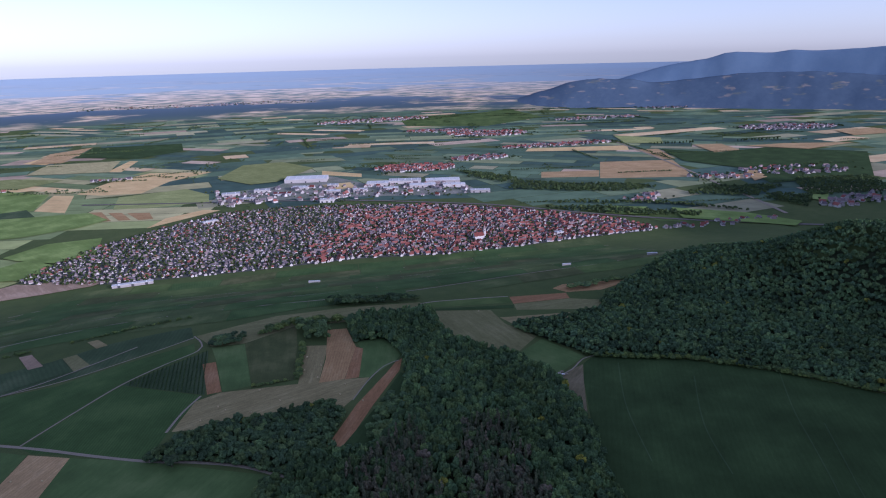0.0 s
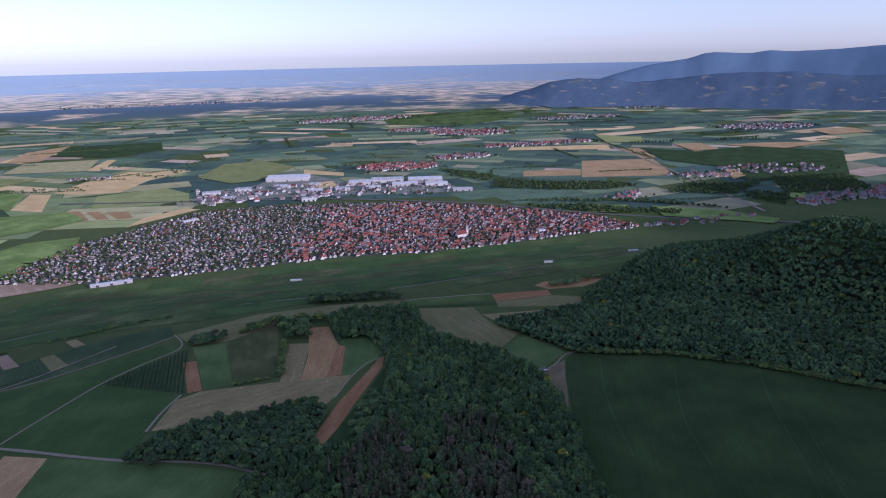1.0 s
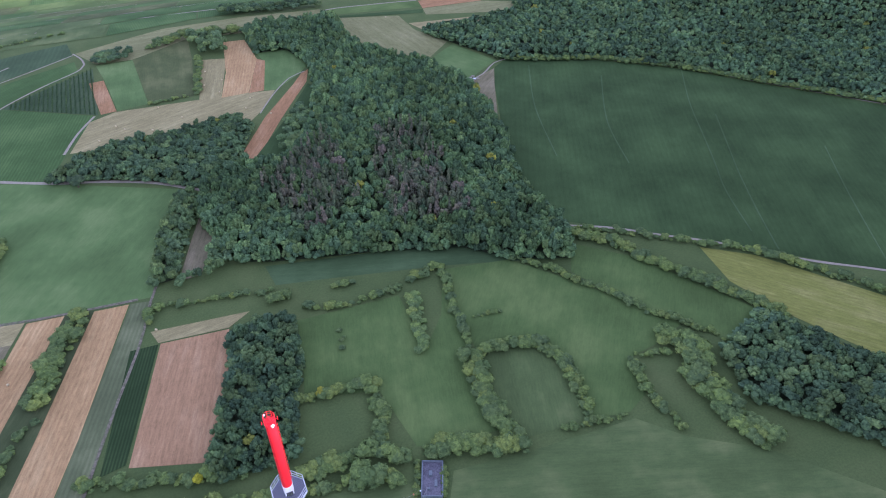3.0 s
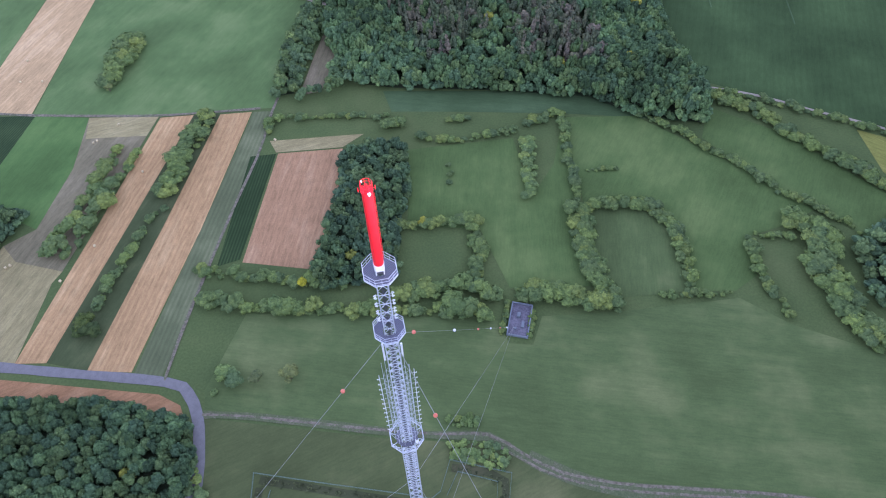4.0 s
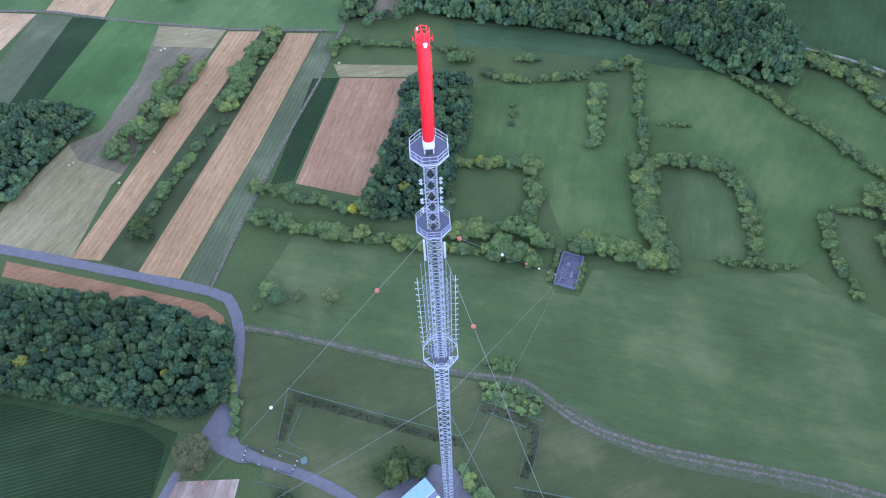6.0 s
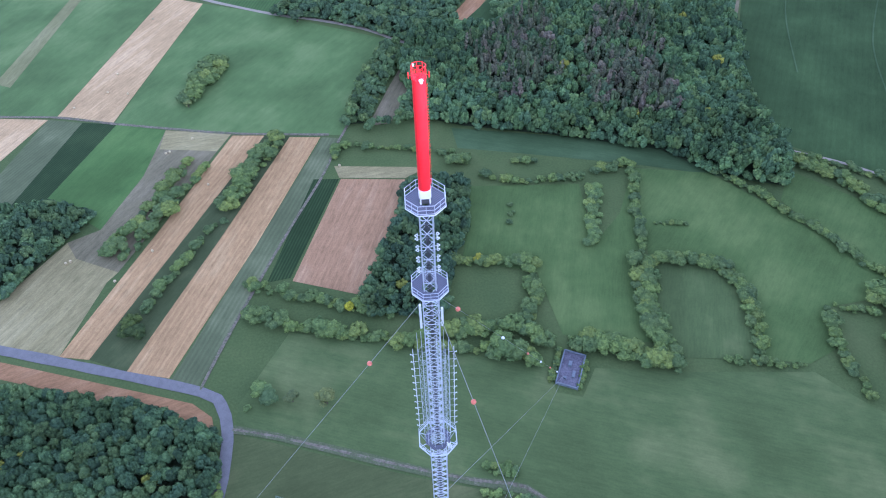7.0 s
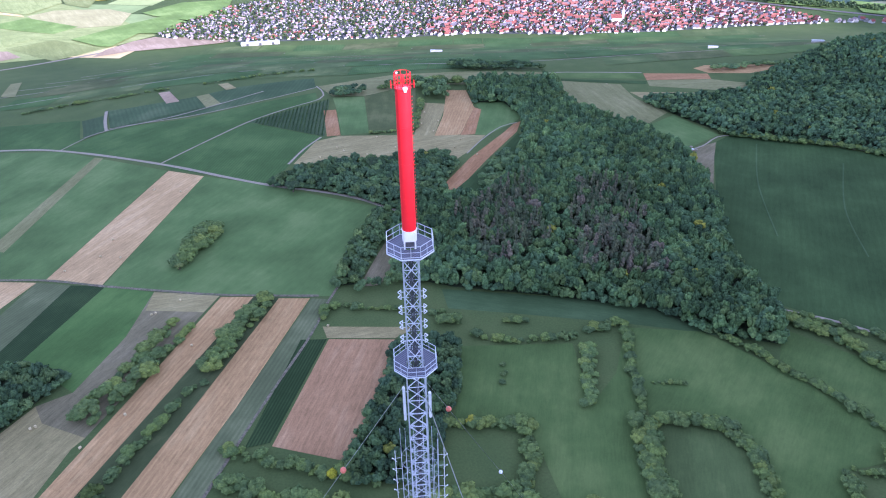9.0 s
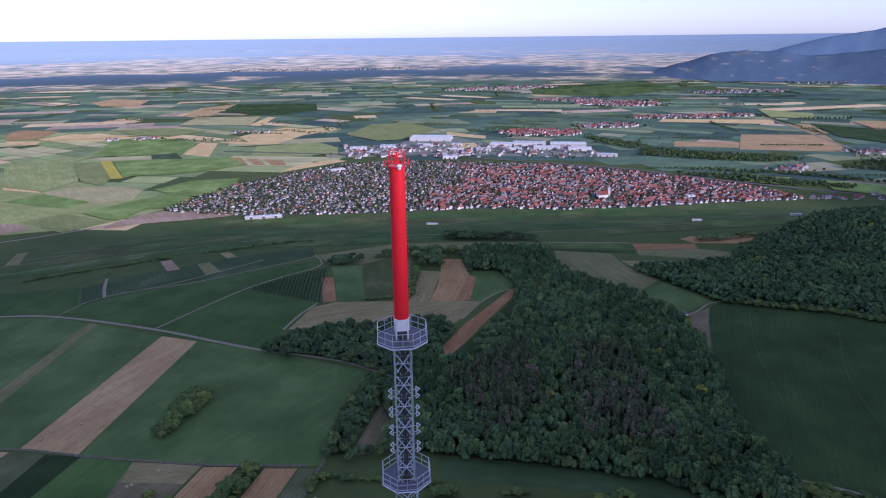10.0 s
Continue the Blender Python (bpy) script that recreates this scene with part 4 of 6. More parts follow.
bush_row([(62, 124), (77, 120), (90, 114), (106, 109)], 3.0, 3.0, 5.0, "thick green hedge beside the concrete pad", thick=3.0)
bush_row([(120, 236), (112, 202), (110, 186), (107, 166)], 3.0, 2.2, 4.0, "long narrow green hedge")
bush_row([(106, 166), (100, 140), (101, 114)], 2.6, 3.0, 5.0, "thick green hedge between meadows", thick=4.0)
bush_row([(110, 168), (125, 166), (141, 161), (147, 146), (146, 129), (141, 110)], 2.8, 2.4, 4.2, "curved green hedge round a meadow", thick=1.8)
bush_row([(126, 109), (140, 106), (148, 104)], 2.6, 1.8, 3.0, "low green hedge closing a meadow")
bush_row([(148, 104), (158, 103)], 2.6, 0.9, 1.3, "low scrubby end of a hedge")
bush_row([(181, 131), (174, 112), (176, 98), (176, 86)], 3.0, 2.4, 4.2, "green hedge beside a hollow")
bush_row([(183, 132), (200, 127)], 3.0, 1.8, 3.0, "low green hedge beside the hollow")
bush_row([(204, 138), (214, 124), (202, 106), (205, 87), (206, 62)], 3.4, 3.6, 6.0, "wide thick belt of green bushes", thick=6.0)
bush_row([(94, 222), (90, 198), (84, 179)], 2.6, 2.2, 3.8, "short green hedge in a meadow", tint=1.25, thick=2.0)
bush_row([(35, 236), (58, 228), (74, 229), (93, 228)], 3.6, 2.2, 3.6, "loose green hedge along a meadow")
bush_row([(98, 232), (119, 238)], 3.0, 2.8, 4.5, "green bushes at a meadow corner")
bush_row([(118, 191), (135, 189)], 2.4, 1.3, 2.0, "low green hedge in a meadow")
bush_row([(50, 212), (49, 204), (47, 197)], 5.0, 1.6, 2.4, "three small bushes in a meadow")
bush_row([(161, 228), (177, 211), (188, 192), (201, 174), (210, 153), (222, 142), (234, 122)], 3.0, 2.0, 3.6, "long diagonal green hedge")
bush_row([(205, 234), (226, 215), (234, 196), (242, 182), (255, 163), (268, 138), (276, 120)], 3.2, 2.6, 4.6, "long diagonal belt of trees and bushes", thick=2.5)
bush_row([(212, 236), (240, 219), (266, 198), (290, 180)], 4.5, 2.4, 4.0, "loose hedge along the pale lane")
bush_row([(290, 181), (310, 160), (345, 112), (372, 80)], 3.6, 2.8, 4.8, "green hedge above the yellow field")
bush_row([(-41, 270), (-30, 268), (0, 262), (24, 256)], 4.0, 2.0, 3.5, "low hedge along a grass strip")
bush_row([(20, 250), (32, 248)], 3.0, 3.0, 5.0, "pair of round bushes")
bush_row([(56, 247), (68, 245)], 3.4, 2.4, 3.6, "pair of round bushes in grass")
bush_row([(-78, 103), (-74, 101.5)], 3.4, 3.0, 5.4, "clump of bushes by the road", tint=1.2)
bush_row([(-72, 110), (-64, 107)], 3.2, 3.2, 5.6, "clump of bushes by the road", tint=1.2)
bush_row([(18, 71.5), (31, 69.5)], 3.0, 1.3, 2.2, "low shrubs beside the dirt track")
bush_row([(-133, 150), (-130, 144)], 3, 3.2, 5.0, "dark bush on a field strip", tint=0.55)
bush_row([(-128, 155), (-118, 178), (-108, 200), (-100, 215)], 4.6, 2.6, 4.4, "loose bushes between harvested strips")
bush_row([(-100, 222), (-92, 245), (-82, 270), (-78, 281)], 5.2, 3.6, 5.8, "thick bushes between harvested strips", thick=4.0)
bush_row([(-150, 190), (-143, 205), (-128, 240), (-120, 262)], 6.4, 3.8, 6.2, "thick belt of bushes between fields", thick=9.0)
bush_row([(-42, 270), (-45, 258)], 3.0, 2.2, 3.6, "bush beside a farm track")
bush_row([(-138, 322), (-134, 338), (-127, 350), (-124, 365)], 3.4, 4.2, 7.0, "island of trees in a meadow", thick=5.0)
bush_row([(-84, 80), (-80, 62), (-78, 50)], 4.0, 2.2, 3.2, "scrubby bushes along the driveway", tint=1.2)
bush_row([(-74, 18), (-60, 12), (-48, 8)], 3.4, 3.2, 4.5, "bushes near the station building", tint=1.25)
bush_row([(-60, 23), (-52, 19), (-44, 14)], 3.0, 2.4, 3.4, "dark bushes below the driveway", tint=0.6)
bush_row([(-22, 30), (-14, 34), (-6, 33)], 3.4, 3.4, 4.5, "round bushes behind the station building", tint=0.7)
bush_row([(6, 30), (10, 22), (14, 15)], 3.0, 2.4, 3.6, "bushes beside the yard", tint=1.2)
bush_row([(-10, 640), (30, 655), (80, 650), (110, 648)], 5, 4.0, 8.0, "belt of trees on the plateau edge")
bush_row([(20, 524), (28, 570), (33, 600)], 4.5, 2.6, 4.0, "narrow hedge between strip fields")
bush_row([(-20, 523), (14, 525)], 4, 1.6, 2.4, "low green hedge between fields")
bush_row([(-389, 672), (-330, 684), (-289, 685), (-238, 692)], 6, 2.6, 3.2, "dark hedge along a vineyard terrace")
bush_row([(-202, 694), (-162, 702), (-120, 714), (-83, 725)], 6, 2.2, 3.0, "dark hedge along a vineyard terrace")
bush_row([(17, 59.5), (28, 57.5), (35, 54), (38, 49.5)], 2.0, 1.3, 1.9, "broad clump of green bushes at the track's bend", 1.25, "bush_clump", 3.2)
bush_row([(17, 56.5), (28, 53), (36, 48)], 2.0, 1.2, 1.7, "broad clump of yellowish bushes at the track's bend", 1.25, "bush_clump", 2.6)
bush_row([(20, 69.8), (31, 67.5)], 2.2, 1.0, 1.8, "small clump of bushes above the track", 1.25, "bush_clump", 2.0)
# low growth along the edges of the woods
for edge in ([(482, 343), (432, 400), (372, 448), (338, 461), (294, 480)], [(565, 253), (482, 343)], [(620, 188), (565, 253)]):
    bush_row(edge, 4.2, 2.7, 4.6, "low shrubby growth along the wood's edge", 1.0, "shrub_edge", 1.2)



def single_tree(x, y, r, h, tint, label, seed, trunk_h=0.28):
    """A free-standing tree with trunk, limbs and crown."""
    tree = tagged(new("tree"), label, "tree", "free-standing trees")
    tree.matrix_basis = Matrix.Translation(lay(x, y))
    bm = bmesh.new()
    bmesh.ops.create_cone(bm, cap_ends=True, segments=8, radius1=r * 0.10, radius2=r * 0.05, depth=h * 0.6, matrix=Matrix.Translation((0, 0, h * 0.3 - 0.2)))
    for k in range(5):
        a = 1.26 * k + seed
        beam(bm, (0, 0, h * (0.28 + 0.04 * k)), (r * 0.6 * math.cos(a), r * 0.6 * math.sin(a), h * (0.55 + 0.05 * k)), r * 0.03, 5)
    part("trunk", bm, BARK, tree)
    v, f = GREAT if r > 6 else RICH[seed % len(RICH)]
    w = v * np.array((r, r, h * 0.42)) + np.array((0, 0, h * 0.58))
    crown_ob = new("crown", mesh_of("crown", w, f, LEAF, np.broadcast_to(np.array(tint), w.shape)))
    crown_ob.parent = tree
    return tree


single_tree(-42, 103.5, 5.2, 8, (0.17, 0.20, 0.08), "round green tree standing alone in the meadow", 1)
single_tree(-76, 416, 6.5, 10, (0.09, 0.13, 0.065), "round dark green tree beside the gravel lane", 2)
single_tree(-33.5, 150, 3.0, 5, (0.42, 0.40, 0.04), "bright yellow-green bush in the hedge", 3)
single_tree(28, 174, 3.0, 5, (0.32, 0.31, 0.05), "yellowish tree in the hedge", 4)
single_tree(-92, 42, 9.0, 9, (0.13, 0.135, 0.065), "large round tree with brownish green leaves", 5)
single_tree(-17, 444, 5.5, 14, (0.075, 0.11, 0.06), "tall dark tree rising from a tree belt", 6)
single_tree(-136, 318, 3.4, 5, (0.16, 0.20, 0.08), "round green bush in the meadow", 7)
single_tree(260, 158, 4.5, 5, (0.10, 0.14, 0.07), "round tree standing in a meadow", 8)
single_tree(140, 106, 2.6, 5, (0.13, 0.18, 0.07), "small round tree at a hedge foot", 9)
single_tree(-56, 105.5, 3.8, 6, (0.15, 0.18, 0.075), "small round tree in grass", 10)
# ---- the town on the plain ----
def roof_mat(name, a, b):
    m = Mat(name, 0.8)
    own = m.node("ShaderNodeObjectInfo").outputs["Random"]
    isl = m.node("ShaderNodeNewGeometry").outputs["Random Per Island"]
    f = m.maths("FRACT", m.maths("ADD", own, isl))
    c = m.mix(0.4, m.ramp(f, (0.0, a), (1.0, b)), m.ramp(m.noise(0.8, 3), (0.3, (0.3, 0.3, 0.3)), (0.7, (0.7, 0.7, 0.7))), "OVERLAY")
    return m.colour(c).bump(m.stripes(0, 0.35)[0], 0.3, 0.05).m


ROOF_RED = roof_mat("red_roof_tiles", (0.19, 0.065, 0.055), (0.31, 0.125, 0.105))
ROOF_DARK = roof_mat("dark_roof_tiles", (0.135, 0.120, 0.140), (0.30, 0.23, 0.225))
PLASTER = roof_mat("plaster", (0.40, 0.37, 0.37), (0.64, 0.61, 0.60))
METAL_ROOF = roof_mat("pale_sheet_roof", (0.38, 0.39, 0.42), (0.72, 0.72, 0.72))


def house_form(w, d, wall, roof, hip=0.0):
    """Walls with two gables and a roof with eaves, as vertex and face lists."""
    x, y, t, e = w / 2, d / 2, 0.35, 0.5
    wv = [(-x, -y, -1), (x, -y, -1), (x, y, -1), (-x, y, -1), (-x, -y, wall), (x, -y, wall), (x, y, wall), (-x, y, wall), (-x, 0, wall + roof), (x, 0, wall + roof)]
    wf = [(0, 1, 5, 4), (2, 3, 7, 6), (1, 2, 6, 5), (3, 0, 4, 7)]
    wt = [(5, 6, 9), (7, 4, 8)]
    k = roof / y
    X, Y, lo, hi = x + e, y + e, wall - e * k + 0.1, wall + roof + 0.1
    h = X - hip
    rv = [(-X, -Y, lo), (X, -Y, lo), (h, 0, hi), (-h, 0, hi), (-X, Y, lo), (X, Y, lo), (-X, -Y, lo + t), (X, -Y, lo + t), (h, 0, hi + t), (-h, 0, hi + t), (-X, Y, lo + t), (X, Y, lo + t)]
    rf = [(6, 7, 8, 9), (9, 8, 11, 10), (1, 0, 3, 2), (2, 3, 4, 5), (0, 1, 7, 6), (5, 4, 10, 11)]
    if hip > 0.01:
        rf += [(7, 11, 8), (10, 6, 9)]
    else:
        rf += [(0, 6, 9, 3), (3, 9, 10, 4), (1, 2, 8, 7), (2, 5, 11, 8)]
    return wv, wf + wt, rv, rf


def simple_mesh(name, v, f, material):
    me = bpy.data.meshes.new(name)
    me.from_pydata(v, [], f)
    me.materials.append(material)
    return me


FORMS = [(10, 8.5, 4.0, 4.3, 0), (12, 9, 4.4, 4.7, 0), (9, 8, 3.7, 4.1, 0), (14, 9.5, 4.7, 4.9, 0), (11, 10, 4.2, 3.7, 2.5), (16, 9, 5.0, 5.1, 0)]
house_data = []
for spec in FORMS:
    wv, wf, rv, rf = house_form(*spec)
    house_data.append((wv, wf, rv, rf, simple_mesh("wall", wv, wf, PLASTER), simple_mesh("roof_red", rv, rf, ROOF_RED), simple_mesh("roof_dark", rv, rf, ROOF_DARK), spec))
bm = bmesh.new()
box(bm, (0, 0, 0.6), (0.9, 0.7, 2.2))
box(bm, (0, 0, 1.75), (1.1, 0.9, 0.2))
CHIMNEY = bpy.data.meshes.new("chimney")
bm.to_mesh(CHIMNEY)
bm.free()
CHIMNEY.materials.append(ROOF_RED)


def house(x, y, turn, k, red, size):
    wv, wf, rv, rf, wall_me, red_me, dark_me, spec = house_data[k]
    h = tagged(new("house"), ("white-plastered house with a red tiled gable roof" if red else "white-plastered house with a dark tiled gable roof"), "house", "houses of the town")
    h.matrix_basis = Matrix.Translation(lay(x, y)) @ Matrix.Rotation(turn, 4, "Z") @ Matrix.Scale(size, 4)
    new("wall", wall_me).parent = h
    roof = new("roof", red_me if red else dark_me)
    roof.parent = h
    c = new("chimney", CHIMNEY)
    c.parent = roof
    c.location = (spec[0] * 0.2, 0.8, spec[2] + spec[3] * 0.75)


def settlement(name, sites, label):
    """Houses joined: walls and roofs of many, for the far side of the town and the villages."""
    V = {"w": [], "r": [], "d": []}
    F = {"w": [], "r": [], "d": []}
    for x, y, turn, k, red, size in sites:
        wv, wf, rv, rf, *_ = house_data[k]
        base = lay(x, y)
        shrink = size * min(1.0, (math.hypot(base[0], base[1] + 40) / max(math.hypot(x, y + 40), 1)))
        m = Matrix.Translation(base) @ Matrix.Rotation(turn, 4, "Z") @ Matrix.Scale(shrink, 4)
        for key, v, f in (("w", wv, wf), ("r" if red else "d", rv, rf)):
            n = len(V[key])
            V[key] += [tuple(m @ Vector(p)) for p in v]
            F[key] += [tuple(i + n for i in g) for g in f]
    root = tagged(new(name), label, "houses", kind="stuff")
    for key, nm, mat in (("w", "wall", PLASTER), ("r", "red_roofs", ROOF_RED), ("d", "dark_roofs", ROOF_DARK)):
        if V[key]:
            tagged(new(nm, simple_mesh(nm, V[key], F[key], mat)), kind="stuff").parent = root


TOWN = [(-385, 1140), (-330, 1105), (-226, 1078), (-24, 1072), (166, 1078), (320, 1050), (450, 1050), (591, 1062), (740, 1062), (760, 1110), (700, 1205), (580, 1330), (441, 1433), (300, 1500), (189, 1537), (60, 1560), (-83, 1551), (-190, 1450), (-298, 1345), (-360, 1220)]
drape("town_ground", TOWN, plain_mat("town_ground", (0.045, 0.065, 0.045), (0.16, 0.15, 0.14), 0.05), "gardens and streets of a town", 0.3, 40, "ground")
sites = []
tx, ty = scatter(TOWN, 10.2)
for x, y in zip(tx, ty):
    if math.hypot(x - 404, y - 1127) < 24:
        continue
    old = x > 130 + 60 * math.sin(y * 0.01) and y < 1460
    swing = 0.5 * noise.noise((x * 0.004, y * 0.004, 5.0)) + (0.12 if old else 0.35)
    turn = swing + rng.choice([0, math.pi / 2]) + rng.normal(0, 0.08)
    if rng.random() < (0.12 if old else 0.18):
        continue
    red = rng.random() < (0.66 if old else 0.24)
    k = int(rng.choice([0, 1, 3, 5] if old else [0, 1, 2, 4]))
    sites.append((x, y, turn, k, red, rng.uniform(0.44, 0.68) if old else rng.uniform(0.40, 0.58)))
sites.sort(key=lambda s: s[1])
for s in sites[:290]:
    house(*s)
settlement("town_houses", sites[290:], "close-set town houses with red and dark roofs")
gx, gy = scatter(TOWN, 9.5)
keep = rng.random(len(gx)) < np.where(gx > 150, 0.66, 0.80)
gp = lay(gx[keep], gy[keep])
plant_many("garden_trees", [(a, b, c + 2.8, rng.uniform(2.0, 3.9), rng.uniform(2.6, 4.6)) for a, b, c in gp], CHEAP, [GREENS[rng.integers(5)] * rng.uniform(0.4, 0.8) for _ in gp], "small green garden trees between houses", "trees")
for line in ([(-330, 1120), (-150, 1180), (60, 1230), (300, 1240), (560, 1180), (740, 1090)], [(-24, 1080), (20, 1250), (60, 1420), (90, 1560)], [(330, 1060), (300, 1220), (330, 1400)], [(-240, 1090), (-180, 1250), (-90, 1420), (-60, 1550)]):
    ribbon("street", line, 7, ASPHALT, "grey town street", 0.5, "street")

sites = []
for k in range(34):
    t = k / 33
    sites.append((735 + 290 * t + rng.normal(0, 6), 1085 - 40 * t + rng.normal(0, 14), rng.uniform(0, 3), int(rng.integers(5)), rng.random() < 0.4, rng.uniform(0.6, 0.8)))
settlement("roadside_houses", sites, "row of houses along the road out of town")
# church
church = tagged(new("church"), "pale church with a square tower and steep roof", "church")
church.matrix_basis = Matrix.Translation(lay(404, 1127)) @ Matrix.Rotation(0.15, 4, "Z") @ Matrix.Scale(0.68, 4)
wv, wf, rv, rf = house_form(30, 13, 10, 9)
new("nave", simple_mesh("nave", wv, wf, PLASTER)).parent = church
new("nave_roof", simple_mesh("nave_roof", rv, rf, ROOF_RED)).parent = church
bm = bmesh.new()
box(bm, (18, 0, 13), (7, 7, 28))
for z in (20, 26.8):
    box(bm, (18, 0, z), (7.5, 7.5, 0.5))
tower = part("tower", bm, PLASTER, church, "white square church tower")
bm = bmesh.new()
bmesh.ops.create_cone(bm, cap_ends=True, segments=4, radius1=5.4, radius2=0.1, depth=11, matrix=Matrix.Translation((18, 0, 32.5)) @ Matrix.Rotation(math.pi / 4, 4, "Z"))
part("spire", bm, ROOF_DARK, tower, "dark pyramid spire")
for a in range(4):
    bm = bmesh.new()
    c, s = math.cos(a * math.pi / 2), math.sin(a * math.pi / 2)
    box(bm, (18 + 3.55 * c, 3.55 * s, 23), (0.2 + 1.6 * abs(s), 0.2 + 1.6 * abs(c), 3.2))
    part("belfry_opening", bm, DARK, tower, "dark belfry opening")


def hall(x, y, w, d, h, turn, label, pale=True, name="industrial_hall"):
    """A long low works hall with parapet, flat roof, skylights and gates."""
    ob = tagged(new(name), label, "hall", "works and storage halls")
    ob.matrix_basis = Matrix.Translation(lay(x, y)) @ Matrix.Rotation(radians(turn), 4, "Z")
    bm = bmesh.new()
    box(bm, (0, 0, h / 2 - 0.5), (w, d, h + 1))
    part("wall", bm, PLASTER if pale else METAL_ROOF, ob)
    bm = bmesh.new()
    box(bm, (0, 0, h + 0.2), (w + 0.8, d + 0.8, 0.5))
    roof = part("roof", bm, METAL_ROOF if pale else ROOF_RED, ob)
    for k in range(max(2, int(w // 18))):
        bm = bmesh.new()
        box(bm, ((k + 0.5) / max(2, int(w // 18)) * w - w / 2, 0, h + 0.7), (2.2, d * 0.7, 0.7))
        bmesh.ops.bevel(bm, geom=bm.edges[:], offset=0.25, segments=1)
        part("skylight", bm, WHITE, roof)
    for k in range(3):
        bm = bmesh.new()
        box(bm, (-w / 3 + k * w / 3, -d / 2 - 0.05, 2.0), (4, 0.3, 4))
        part("gate", bm, DARK, ob)


hall(150, 1915, 120, 62, 10, -12, "large pale grey warehouse with flat roof")
hall(410, 1770, 90, 40, 9, -14, "white works hall with flat roof")
hall(510, 1735, 95, 42, 9, -14, "white works hall with flat roof")
hall(330, 1760, 60, 40, 9, -14, "pale works hall with flat roof")
hall(440, 1690, 70, 28, 8, -14, "pale works hall with flat roof")
hall(520, 1660, 60, 26, 8, -14, "grey works hall with flat roof")
hall(-60, 1770, 46, 24, 7, 0, "white works hall beside the railway")
hall(20, 1790, 40, 22, 7, -10, "pale works hall with flat roof")
hall(70, 1720, 44, 20, 7, -10, "long hall with an orange roof", False)
hall(200, 1700, 36, 20, 7, -12, "grey works hall with flat roof")
hall(270, 1690, 36, 24, 7, -12, "white works hall with flat roof")
hall(350, 1680, 40, 20, 7, -12, "white works hall with flat roof")
hall(120, 1790, 44, 26, 7, -12, "white works hall with flat roof")
hall(210, 1790, 30, 20, 7, -12, "white works hall with flat roof")
hall(-20, 1690, 36, 16, 6, -8, "pale works hall with flat roof")
hall(170, 1590, 34, 20, 8, -10, "white hall at the railway")
hall(560, 1560, 50, 20, 7, -16, "grey works hall with flat roof")
hall(685, 1078, 60, 22, 4, -4, "low hall with a pinkish roof", False)
hall(560, 1100, 16, 10, 6, 10, "tall white building at the town's edge")
hall(-200, 1062, 60, 9, 4, 6, "long low pale blue-grey shed at the town's edge")
hall(-100, 1460, 34, 11, 6, 28, "white block at the town's edge")
drape("works_ground", [(-110, 1690), (-90, 1800), (60, 1860), (110, 1960), (230, 1960), (300, 1800), (560, 1760), (560, 1560), (470, 1560), (200, 1640)], plain_mat("paved_ground", (0.14, 0.17, 0.11), (0.34, 0.32, 0.29), 0.03), "paved yards between works halls", 0.35, 60, "ground")
extra = []
for _ in range(150):
    extra.append((rng.uniform(-110, 540), 0, rng.uniform(0, 3), int(rng.integers(6)), rng.random() < 0.25, rng.uniform(0.6, 1.1)))
extra = [(x, 1590 + 0.0 * x + rng.uniform(20, 230) - 0.12 * x, t, k, r, s) for x, y, t, k, r, s in extra]
settlement("works_buildings", extra, "small pale works buildings by the railway")


def village(cx, cy, rx, ry, n, turn, red, label):
    out = []
    for _ in range(n):
        a, r = rng.uniform(0, 6.28), math.sqrt(rng.random())
        u, v = rx * r * math.cos(a), ry * r * math.sin(a)
        x, y = cx + u * math.cos(turn) - v * math.sin(turn), cy + u * math.sin(turn) + v * math.cos(turn)
        out.append((x, y, rng.uniform(0, 3.1), int(rng.integers(6)), rng.random() < red, rng.uniform(0.75, 1.0)))
    settlement("village_houses", out, label)
    tr = [(cx + rx * 1.1 * rng.uniform(-1, 1), cy + ry * 1.2 * rng.uniform(-1, 1)) for _ in range(n // 2)]
    g = [lay(*p) for p in tr]
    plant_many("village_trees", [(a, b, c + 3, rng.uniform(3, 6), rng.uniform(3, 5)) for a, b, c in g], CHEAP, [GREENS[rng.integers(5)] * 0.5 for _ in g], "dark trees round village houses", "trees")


village(500, 2000, 130, 70, 195, -0.1, 0.9, "village with bright red roofs")
village(760, 2130, 110, 50, 105, 0.1, 0.5, "village of small houses")
village(1050, 2850, 190, 110, 255, -0.3, 0.7, "village with reddish roofs")
village(880, 3060, 160, 60, 120, -0.3, 0.5, "village of small pale houses")
village(1150, 2330, 230, 45, 165, 0.0, 0.6, "village strung along a road")
village(720, 3830, 350, 120, 210, 0.2, 0.6, "distant village with reddish roofs")
village(2350, 2450, 230, 110, 180, -0.2, 0.2, "village of pale houses in the valley")
village(2750, 3800, 300, 90, 105, 0.1, 0.2, "distant village of pale houses")
village(1850, 3300, 260, 70, 90, 0.0, 0.2, "distant village of pale houses")
village(900, 1330, 60, 40, 21, 0.2, 0.3, "farmstead by the road")
village(1250, 1500, 90, 40, 33, -0.4, 0.3, "hamlet by a straight road")
village(1500, 1500, 160, 70, 67, -0.3, 0.2, "scattered houses among trees")
village(1330, 1130, 130, 40, 60, 0.2, 0.2, "valley village of pale houses among trees")
village(1560, 1130, 170, 60, 120, 0.25, 0.25, "valley village of pale houses among trees")
village(1850, 1200, 190, 90, 190, 0.4, 0.25, "valley village of pale houses among trees")
